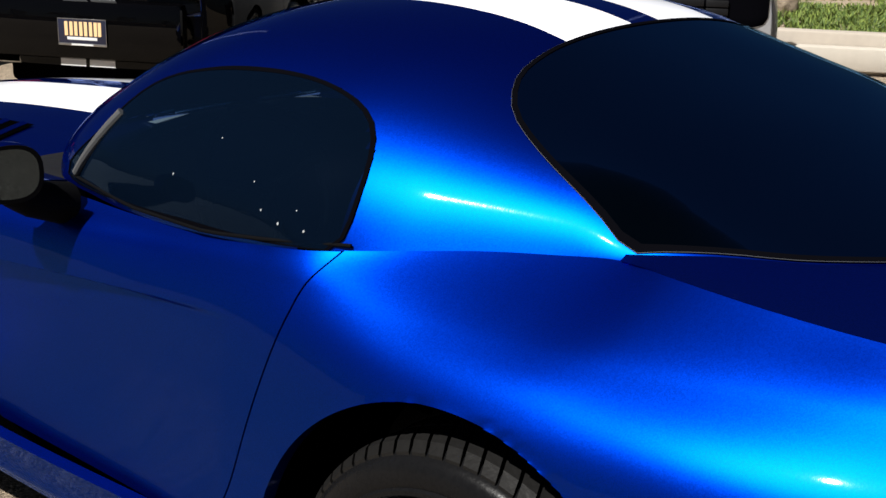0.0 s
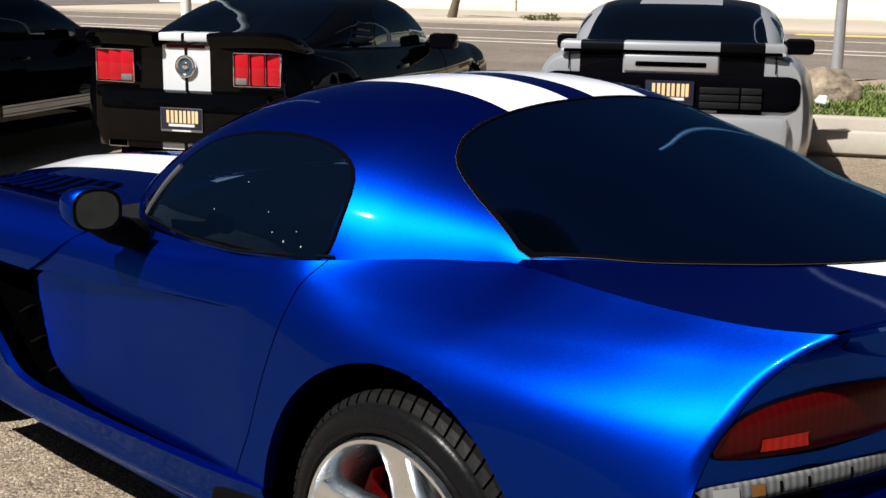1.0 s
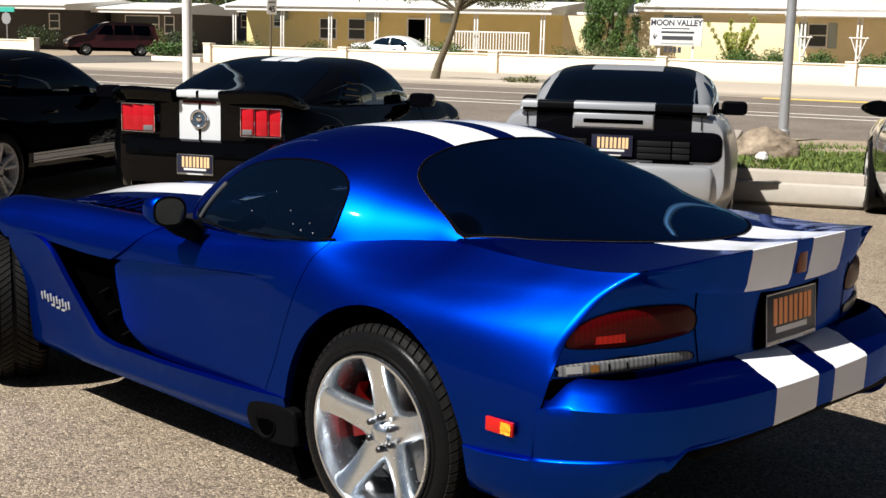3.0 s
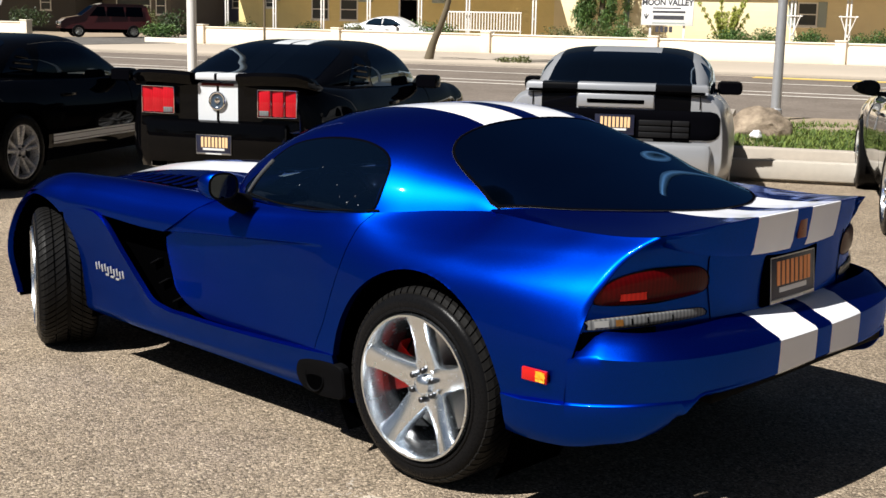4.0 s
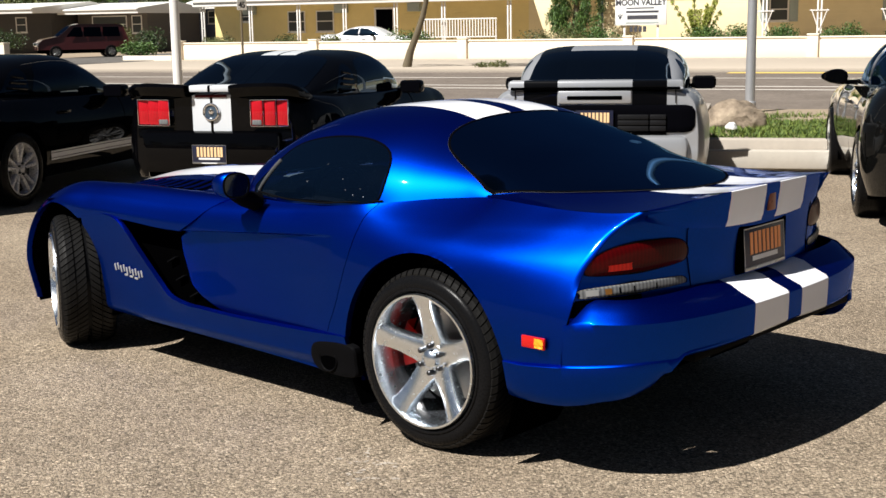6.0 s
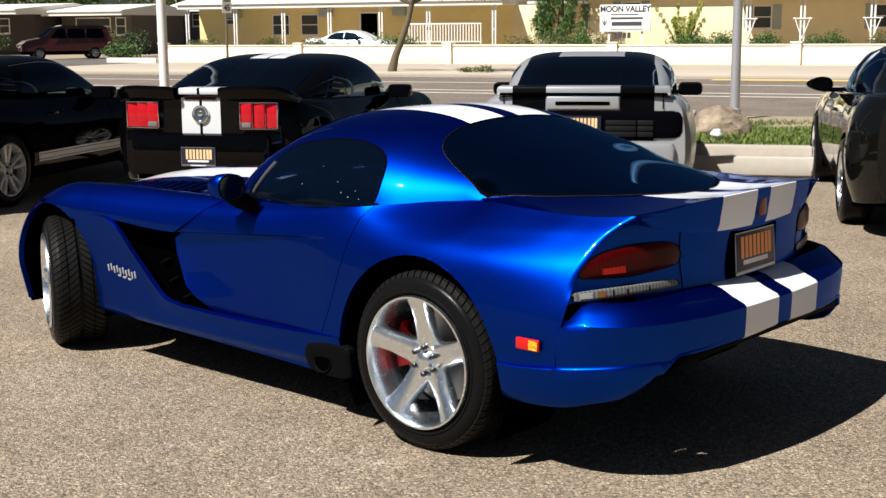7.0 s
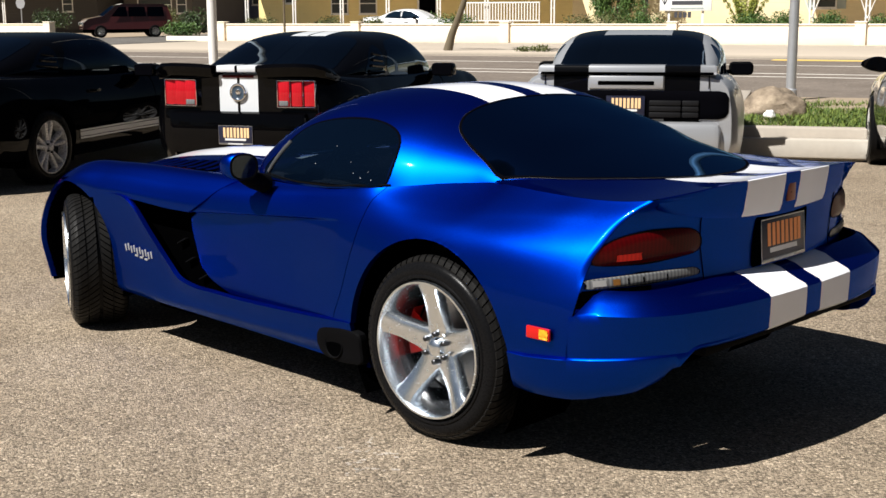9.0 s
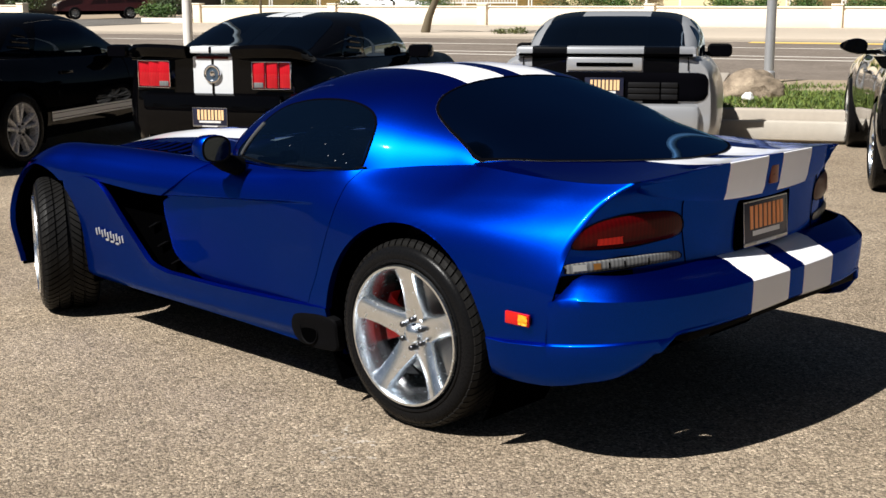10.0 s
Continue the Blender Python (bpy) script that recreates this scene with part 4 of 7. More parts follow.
    for x, z in ((0.62, 1.035), (0.50, 0.985), (0.47, 0.945), (0.43, 0.930), (0.40, 0.955), (0.72, 0.960), (0.38, 0.925)):
        r = rs.uniform(0.0012, 0.0022)
        ring = [(x + r * math.cos(a * 1.047), z + r * rs.uniform(0.8, 1.6) * math.sin(a * 1.047)) for a in range(6)]
        sheet("water_spot", [(p, float(cab_y(p, q)) + lift + 0.0012, q) for p, q in ring], [(0, 1, 2, 3, 4, 5)], M_spot, w1, smooth=0, ref=(0.7, 0, 1.0))
    # rear glass
    q, ff = disc_fill(rg, (-0.2, 0), 16)
    v = np.stack([q[:, 0], q[:, 1], cab_z(q[:, 0], q[:, 1]) + lift], -1)
    rear = sheet("rear_glass", v, flipped(ff), M_glass_dark, car, "dark tinted rear window")
    rim2, ff = ring_fill(rg, shrink(rg, (-0.2, 0), 0.010))
    v = np.stack([rim2[:, 0], rim2[:, 1], cab_z(rim2[:, 0], rim2[:, 1]) + lift + 0.0015], -1)
    sheet("rear_glass_seal", v, flipped(ff), M_frit, rear)
    loop = np.vstack([rg, rg[:1]])
    tube_part("bright_edge", np.stack([loop[:, 0], loop[:, 1], cab_z(loop[:, 0], loop[:, 1]) + lift + 0.001], -1), 0.0005, M_bar, rear, sides=6)
    # windscreen
    q, ff = disc_fill(wsn, (1.15, 0), 12)
    v = np.stack([q[:, 0], q[:, 1], cab_z(q[:, 0], q[:, 1]) + lift], -1)
    sheet("windscreen", v, flipped(ff), M_glass, car, "tinted windscreen")
    # --- deck with the upturned lip
    n = 90
    inner = spread(GLASS_FOOT, n)
    outer = np.vstack([spread(DECK_EDGE, 50), spread(LIP, 41)[1:]])
    ws = np.linspace(0, 1, 26)
    G = inner[:, None] + (outer - inner)[:, None] * ws[None, :, None]
    dip = np.interp(np.arange(n), [0, 12, 40, 60, 89], [0.0, 0.002, 0.005, 0.006, 0.006])
    G[..., 2] -= dip[:, None] * np.sin(np.pi * ws)[None]
    full = np.concatenate([G, mirror(G[-2::-1])], 0)
    deck = sheet("boot_lid", full.reshape(-1, 3), grid_faces(len(full), 26, flip=True), M_blue_stripe, car, smooth=50)
    # lip: rounded edge and the face below it
    lip = spread(LIP, 40)
    rows = []
    for x, y, z in lip:
        low = z - 0.03 - 0.105 * (1 - (abs(y) / 0.69) ** 3)
        row = [(x, y, z), (x - 0.003, y, z - 0.002)]
        for f in (0.06, 0.2, 0.4, 0.6, 0.8, 1.0):
            zq = z + (low - z) * f
            row.append((min(float(tail_face(y, zq)) - 0.001, x + 0.012) * f + (1 - f) * (x - 0.003) + 0.006 * (f == 1.0), y, zq))
        rows.append(row)
    L = np.array(rows)
    full = np.concatenate([L, mirror(L[-2::-1])], 0)
    sheet("spoiler_lip", full.reshape(-1, 3), grid_faces(len(full), 8, flip=True), M_blue_stripe, deck, smooth=50)
    # --- tail face
    zz = np.linspace(0.50, 0.955, 34)
    tt = np.linspace(1, -1, 81)
    T = np.array([[(float(tail_face(s * float(tail_edge_y(z)), z)), s * float(tail_edge_y(z)), z) for z in zz] for s in tt])
    sheet("tail_panel", T.reshape(-1, 3), grid_faces(81, 34), M_blue, car)
    for sgn in (1, -1):
        pts = [(float(tail_face(y, z)) - 0.0015, sgn * y, z) for y, z in ((0.475, 0.93), (0.470, 0.86), (0.462, 0.78), (0.445, 0.70), (0.44, 0.66))]
        tube_part("shut_line", spread(pts, 20), 0.0016, M_void, deck, sides=6)
    # tail lamps
    lamp = [(0.857, 0.748), (0.842, 0.791), (0.78, 0.826), (0.68, 0.842), (0.54, 0.843), (0.48, 0.823), (0.462, 0.786), (0.485, 0.758), (0.58, 0.746), (0.74, 0.739)]
    low = [(0.882, 0.684), (0.878, 0.699), (0.70, 0.706), (0.51, 0.706), (0.474, 0.698), (0.480, 0.678), (0.70, 0.671), (0.872, 0.669)]
    for sgn in (1, -1):
        for name, out, c, mat, lab, puff in (("tail_lamp", lamp, (0.67, 0.790), M_red_lens, "deep red tail lamp", 0.012), ("reversing_lamp", low, (0.69, 0.694), M_clear_lens, "clear ribbed lower lamp strip", 0.004)):
            loop = round_loop(out, 56)
            q, ff = disc_fill(loop, c, 8)
            rr = np.r_[0, np.repeat(np.arange(1, 9) / 8, 56)]
            v = np.stack([tail_face(q[:, 0], q[:, 1]) - 0.003 - puff * (1 - rr**4), sgn * q[:, 0], q[:, 1]], -1)
            ob = sheet(name, v, ff if sgn < 0 else flipped(ff), mat, car, lab)
            r2, f2 = ring_fill(shrink(loop, c, -0.006), loop)
            v = np.stack([tail_face(r2[:, 0], r2[:, 1]) - 0.004, sgn * r2[:, 0], r2[:, 1]], -1)
            sheet("lamp_surround", v, f2 if sgn < 0 else flipped(f2), M_trim, ob)
        for y0, y1, mat in ((0.822, 0.866, M_lens_white), (0.776, 0.800, M_lens_amber), (0.600, 0.606, M_trim), (0.690, 0.696, M_trim), (0.744, 0.750, M_trim)):
            v = np.array([(float(tail_face(y, z)) - 0.0085, sgn * y, z) for y in np.linspace(y0, y1, 4) for z in np.linspace(0.676, 0.696, 3)])
            sheet("lens_block", v, grid_faces(4, 3, flip=sgn > 0), mat, ob, ref=(0, sgn * 0.7, 0.69))
        q, ff = disc_fill(round_loop([(0.79, 0.754), (0.79, 0.755), (0.79, 0.774), (0.789, 0.775), (0.71, 0.778), (0.709, 0.777), (0.705, 0.755), (0.706, 0.754)], 24), (0.748, 0.765), 3)
        v = np.stack([tail_face(q[:, 0], q[:, 1]) - 0.0165, sgn * q[:, 0], q[:, 1]], -1)
        sheet("reflector", v, ff if sgn < 0 else flipped(ff), M_red_low, car, "orange-red reflector in the tail lamp")
    # --- rear bumper: lower skirt and upper bulge
    n = 70
    fine = spread(cr(np.linspace(0, 9, 400), [(k, *p) for k, p in enumerate(BUMPER_PLAN)]), 600)
    k0 = int(np.argmin(np.abs(fine[:, 0] + 0.648)))
    plan = np.vstack([spread(fine[: k0 + 1], 24), spread(fine[k0 + 1 :], n - 24)])
    tan = np.gradient(plan, axis=0)
    nor = np.stack([tan[:, 1], -tan[:, 0]], -1)
    nor /= np.linalg.norm(nor, axis=1)[:, None]
    nor *= np.sign(nor[:, 1:2] * 0 + (nor @ np.array([-1.0, 0.35]))[:, None] + 1e-9)
    zlow = np.interp(plan[:, 1] * -1, [-0.95, -0.93, -0.89, -0.815, -0.74, -0.64, 0.0], [0.275, 0.288, 0.310, 0.332, 0.365, 0.455, 0.475])
    side = np.r_[np.zeros(24), np.ones(n - 24)]
    rows = []
    for (x, y), (a, b), zl, s in zip(plan, nor, zlow, side):
        col = [(zl - 0.004, -0.09), (zl, -0.045), (zl + 0.010, -0.026)]
        ztop = 0.420 + 0.036 * float(np.clip((-0.48 - x) / 0.40, 0, 1))
        for f, o in ((0.35, -0.008), (0.70, 0.003), (1.0, 0.008)):
            col.append((zl + (ztop - zl) * f if zl < 0.40 else zl + 0.02 * f, o))
        if s > 0:
            ctr = 1 - min(1, abs(y) / 0.8) ** 2
            up = [(ztop + 0.003, 0.006 + 0.004 * ctr), (ztop + 0.008, 0.010 * ctr), (0.50, 0.006 + 0.004 * ctr), (0.56, 0.012), (0.596, 0.012), (0.606, 0.003), (0.628, -0.022 - 0.03 * ctr), (0.652, -0.048 - 0.05 * ctr), (0.662, -0.075 - 0.07 * ctr)]
            up = [(max(zz_, col[-1][0] + 0.004 * (k + 1)) if k < 2 else zz_, o) for k, (zz_, o) in enumerate(up)]
        else:
            up = [(ztop + 0.0012 * k, 0.007 - 0.0009 * k ** 1.6) for k in range(9)]
        corner = np.clip((x + 0.75) / 0.10, 0, 1) ** 1.5 if s > 0 and y > 0.6 else 0.0
        up = [(zz_ - 0.028 * corner * float(step(0.56, 0.62, zz_)), o - 0.020 * corner * float(step(0.52, 0.60, zz_))) for zz_, o in up]
        ease = min(1.0, max(0.0, (-0.648 - x) / 0.10)) if y > 0.6 else 1.0
        tame = lambda z, o: o if o < 0 or z < 0.45 else o * ease
        rows.append([(x + a * tame(z, o), y + b * tame(z, o), z) for z, o in col + up])
    B = np.array(rows)
    full = np.concatenate([B, mirror(B[-2::-1])], 0)
    v, fs = cut_round(full.reshape(-1, 3), grid_faces(len(full), B.shape[1], flip=True), *ARCH_R)
    bumper = sheet("rear_bumper", v, fs, M_blue_stripe, car, thick=0.01, smooth=40, ref=(-0.4, 0, 0.45))
    # black sheets that paint the shade in the recess above the bumper's corners
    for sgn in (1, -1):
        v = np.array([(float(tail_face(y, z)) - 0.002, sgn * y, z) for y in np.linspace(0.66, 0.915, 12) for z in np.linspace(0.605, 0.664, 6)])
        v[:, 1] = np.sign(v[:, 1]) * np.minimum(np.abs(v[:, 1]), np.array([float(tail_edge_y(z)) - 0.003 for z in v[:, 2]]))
        sheet("corner_recess_shade", v, grid_faces(12, 6, flip=sgn > 0), M_void, bumper, ref=(0, 0, 0.6))
    # dark joint between the quarter panels and the bumper
    for sgn in (1, -1):
        pts = [(float(cr(z, TAIL_EDGE)) - 0.001, sgn * (float(tail_edge_y(z)) + 0.0005), z) for z in np.linspace(0.445, 0.66, 14)]
        tube_part("bumper_joint", pts, 0.003, M_void, bumper, sides=6)
    # dark valance below the bumper
    bm = bmesh.new()
    box(bm, (-0.965, -0.60, 0.435), (-0.60, 0.60, 0.48), 0.012)
    part("diffuser", bm, M_trim, bumper)
    # plate recess and plate
    bm = bmesh.new()
    box(bm, (-0.892, -0.185, 0.662), (-0.86, 0.185, 0.846), 0.012)
    part("plate_recess", bm, M_void, car)
    dealer_plate(car, pose(-0.897, 0, 0.752, 0, 0, 90) @ pose(0, 0, 0, 4, 0, 0), M_orange, M_alloy)
    # small emblem on the lip's face
    bm = bmesh.new()
    box(bm, (-0.925, -0.028, 0.885), (-0.905, 0.028, 0.955), 0.006)
    part("tail_emblem", bm, M_shield, deck, "small dark copper shield emblem")
    # --- side markers, exhaust, fender badge
    for sgn in (1, -1):
        bm = bmesh.new()
        box(bm, (-0.590, -0.006, 0.488), (-0.490, 0.006, 0.530), 0.004, pose(0, sgn * 0.945, 0, 0, 0, 0))
        mk = part("side_marker", bm, M_amber, car, "red-orange side marker")
        rf = np.random.default_rng(21)
        gx_, gz_ = np.linspace(-0.586, -0.548, 7), np.linspace(0.493, 0.526, 6)
        v = np.array([(x, sgn * (0.9525 + rf.uniform(0, 0.004)), z) for x in gx_ for z in gz_])
        sheet("amber_facets", v, grid_faces(7, 6, flip=sgn > 0), M_amber_facet, mk, "glinting amber reflector facets", smooth=0, ref=(-0.567, 0, 0.51))
        v, fs = turned([(-0.006, 0.053), (0.003, 0.052), (0.006, 0.049), (0.003, 0.045), (0.0, 0.044)], 32)
        v = v * (1, sgn, 1) + np.array([0.522, sgn * 0.921, 0.265])
        ex = sheet("exhaust_outlet", v, flipped(fs) if sgn > 0 else fs, M_trim, car, "black side exhaust outlet")
        v, fs = turned([(0.0025, 0.046), (0.002, 0.044), (0.002, 0.0)], 32)
        sheet("exhaust_bore", v * (1, sgn, 1) + np.array([0.522, sgn * 0.921, 0.265]), flipped(fs) if sgn > 0 else fs, M_void, ex)
        # a rounded surround that lies on the sill and runs back into the wheel arch
        edge = round_loop([(0.632, 0.262), (0.614, 0.315), (0.560, 0.346), (0.470, 0.350), (0.400, 0.345), (0.362, 0.330), (0.362, 0.270), (0.366, 0.216), (0.420, 0.203), (0.510, 0.199), (0.598, 0.213)], 44)
        rings = [(1.0, -0.030), (0.985, -0.002), (0.94, 0.005), (0.80, 0.008), (0.55, 0.008), (0.0, 0.004)]
        mid = np.array([0.522, 0.265])
        on_sill = lambda z: 0.932 - 0.022 * float(step(0.40, 0.20, z))
        v = np.array([(*(mid + (e - mid) * k), y + on_sill((mid + (e - mid) * k)[1])) for k, y in rings for e in edge])
        v = np.stack([v[:, 0], v[:, 2] * sgn, v[:, 1]], -1)
        sheet("exhaust_surround", v, grid_faces(6, 44, wrap=False) + [(44 * k + 43, 44 * k, 44 * k + 44, 44 * k + 87) for k in range(5)], M_trim, ex, ref=(0.5, 0, 0.265))
        bm = bmesh.new()
        for k in range(5):
            x0 = 1.985 - k * 0.047
            for dx, w_ in ((0.0, 0.010), (-0.024, 0.010)):
                box(bm, (dx - w_, -0.003, -0.017), (dx, 0.003, 0.017), 0.002, pose(x0, sgn * 0.935, 0.472 - 0.004 * k, 0, 14, 0))
        for k in range(3):
            box(bm, (1.80 + 0.040 * k, -0.003, 0.432 + 0.004 * k), (1.826 + 0.040 * k, 0.003, 0.442 + 0.004 * k), 0.002, pose(0, sgn * 0.935, 0))
        part("wing_badge", bm, M_silver, car, "chrome badge bars on the wing")
        # near-black block whose colour holds the shade behind the side vent, with two vanes
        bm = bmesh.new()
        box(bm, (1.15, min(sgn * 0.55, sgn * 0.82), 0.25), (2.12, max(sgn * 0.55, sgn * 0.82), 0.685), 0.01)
        part("vent_shade_block", bm, M_void, car)
        for x, z in ((1.66, 0.53), (1.60, 0.45), (1.50, 0.385)):
            bm = bmesh.new()
            box(bm, (-0.035, -0.012, -0.004), (0.035, 0.012, 0.004), 0.003, pose(x, sgn * 0.835, z, 0, 25, 0))
            part("vent_vane", bm, M_trim, car)
    # --- mirrors
    for sgn in (1, -1):
        v, fs = [], []
        prof = [(0.0, 0.93), (0.010, 0.985), (0.05, 1.0), (0.10, 0.93), (0.145, 0.72), (0.172, 0.40), (0.178, 0.0)]
        n = 28
        for d, s in prof:
            for k in range(n):
                a = 2 * math.pi * k / n
                ca, sa = math.cos(a), math.sin(a)
                yy = 0.060 * s * np.sign(ca) * abs(ca) ** 0.8
                zz_ = 0.056 * s * np.sign(sa) * abs(sa) ** 0.75
                v.append((0.980 + 0.62 * d + 0.02 * ca, 0.985 + yy, 0.940 + zz_))
        fs = grid_faces(len(prof), n)
        fs += [(i * n + n - 1, (i + 1) * n + n - 1, (i + 1) * n, i * n) for i in range(len(prof) - 1)]
        v = np.array(v) * (1, sgn, 1)
        mm = sheet("wing_mirror", v, fs if sgn < 0 else flipped(fs), M_blue, car, "blue door mirror with dark glass")
        ring_ = np.array([(0.0575 * np.sign(math.cos(a)) * abs(math.cos(a)) ** 0.8, 0.0535 * np.sign(math.sin(a)) * abs(math.sin(a)) ** 0.75) for a in np.linspace(0, 2 * math.pi, 28, endpoint=False)])
        q, ff = ring_fill(ring_, ring_ * 0.86)
        v = np.stack([0.978 + 0.02 * q[:, 0] / 0.066, sgn * (0.985 + q[:, 0]), 0.940 + q[:, 1]], -1)
        sheet("mirror_rim", v, ff if sgn < 0 else flipped(ff), M_trim, mm, thick=0.003)
        q, ff = disc_fill(np.array([(0.053 * np.sign(math.cos(a)) * abs(math.cos(a)) ** 0.8, 0.049 * np.sign(math.sin(a)) * abs(math.sin(a)) ** 0.75) for a in np.linspace(0, 2 * math.pi, 28, endpoint=False)]), (0, 0), 3)
        v = np.stack([0.979 + 0.02 * q[:, 0] / 0.066, sgn * (0.985 + q[:, 0]), 0.940 + q[:, 1]], -1)
        sheet("mirror_glass", v, ff if sgn < 0 else flipped(ff), M_mirror, mm)
        pts = [(1.02, sgn * 0.970, 0.905), (1.02, sgn * 0.925, 0.878), (1.03, sgn * 0.84, 0.852)]
        tube_part("mirror_stalk", spread(pts, 6), np.linspace(0.030, 0.042, 6), M_trim, mm, sides=12)
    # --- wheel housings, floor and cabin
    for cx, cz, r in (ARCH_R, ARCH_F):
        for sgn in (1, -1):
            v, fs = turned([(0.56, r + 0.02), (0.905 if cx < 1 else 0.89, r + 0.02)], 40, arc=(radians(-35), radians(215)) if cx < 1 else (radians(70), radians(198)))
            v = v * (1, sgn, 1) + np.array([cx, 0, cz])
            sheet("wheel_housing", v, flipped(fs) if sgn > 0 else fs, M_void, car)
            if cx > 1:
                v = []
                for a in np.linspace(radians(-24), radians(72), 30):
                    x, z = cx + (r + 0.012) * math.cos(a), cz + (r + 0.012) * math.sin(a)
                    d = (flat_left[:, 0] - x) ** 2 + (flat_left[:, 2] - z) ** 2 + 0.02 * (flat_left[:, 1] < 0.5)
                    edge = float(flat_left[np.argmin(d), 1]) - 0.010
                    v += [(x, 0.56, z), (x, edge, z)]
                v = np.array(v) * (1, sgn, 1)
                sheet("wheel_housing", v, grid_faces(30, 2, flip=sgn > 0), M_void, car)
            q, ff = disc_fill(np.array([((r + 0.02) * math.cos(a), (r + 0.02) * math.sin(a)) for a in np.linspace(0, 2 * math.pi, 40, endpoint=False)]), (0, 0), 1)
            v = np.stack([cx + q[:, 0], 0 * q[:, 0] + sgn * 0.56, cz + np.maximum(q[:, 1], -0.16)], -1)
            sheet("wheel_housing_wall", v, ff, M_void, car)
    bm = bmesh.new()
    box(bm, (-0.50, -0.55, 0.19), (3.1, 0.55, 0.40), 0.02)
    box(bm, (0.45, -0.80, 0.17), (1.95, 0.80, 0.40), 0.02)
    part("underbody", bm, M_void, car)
    box_part("luggage_cover", (-0.75, -0.52, 0.42), (0.10, 0.52, 0.90), M_seat, car, "black luggage cover", 0.05)
    box_part("dashboard", (1.15, -0.72, 0.45), (1.50, 0.72, 0.845), M_seat, car, "black dashboard", 0.05)
    for y in (0.36, -0.36):
        bm = bmesh.new()
        box(bm, (0.30, y - 0.24, 0.42), (0.85, y + 0.24, 0.56), 0.06)
        box(bm, (0.14, y - 0.24, 0.45), (0.34, y + 0.24, 1.00), 0.07, None)
        box(bm, (0.16, y - 0.13, 0.97), (0.30, y + 0.13, 1.10), 0.05, None)
        part("seat", bm, M_seat, car, "black leather seat")
    a = np.linspace(0, 2 * math.pi, 33)
    ring = np.stack([0.98 + 0.06 * np.sin(a), 0.36 + 0.18 * np.cos(a), 0.80 + 0.17 * np.sin(a)], -1)
    st = tube_part("steering_wheel", ring, 0.017, M_seat, car, "black steering wheel")
    for k in (0.3, 2.84, 4.71):
        tube_part("steering_spoke", [(0.98, 0.36, 0.80), (0.98 + 0.06 * math.sin(k), 0.36 + 0.18 * math.cos(k), 0.80 + 0.17 * math.sin(k))], 0.012, M_seat, st)
    # --- wheels
    road_wheel("rear_wheel", car, pose(0, 0.762, 0.345), 0.345, 0.335, 0.258, turn=radians(2))
    road_wheel("rear_wheel", car, pose(0, -0.762, 0.345, 0, 0, 180), 0.345, 0.335, 0.258)
    road_wheel("front_wheel", car, pose(2.51, 0.79, 0.330, 0, 0, -27), 0.330, 0.275, 0.245, "polished front wheel turned on full lock", red=False, turn=radians(20))
    road_wheel("front_wheel", car, pose(2.51, -0.79, 0.330, 0, 0, 153), 0.330, 0.275, 0.245, red=False)
    return car


coupe = build_coupe()

# ---- the cars parked behind: fastback coupes, x ahead from the rear bumper ----
def loft(lines, xs, nv_per=5, close_rear=True):
    """A body from lines (x, y, z) along its left side, bottom to middle, mirrored to the right."""
    xs = np.asarray(xs, float)
    k = len(lines)
    vv = np.linspace(0, k - 1, (k - 1) * nv_per + 1)
    R = np.stack([cr(xs, ln) for ln in lines], 0)
    i = np.clip(vv.astype(int), 0, k - 2)
    t = (vv - i)[:, None, None]
    c = lambda q: R[np.clip(q, 0, k - 1)]
    p0, p1, p2, p3 = c(i - 1), c(i), c(i + 1), c(i + 2)
    m1 = np.where((i == 0)[:, None, None], p2 - p1, (p2 - p0) / 2)
    m2 = np.where((i == k - 2)[:, None, None], (p2 - p1) * np.array([1, 0.0]), (p3 - p1) / 2)
    yz = (2 * t**3 - 3 * t**2 + 1) * p1 + (t**3 - 2 * t**2 + t) * m1 + (3 * t**2 - 2 * t**3) * p2 + (t**3 - t**2) * m2
    left = np.stack([xs[None] + 0 * yz[..., 0], yz[..., 0], yz[..., 1]], -1).transpose(1, 0, 2)
    return np.concatenate([left, mirror(left[:, -2::-1])], 1)


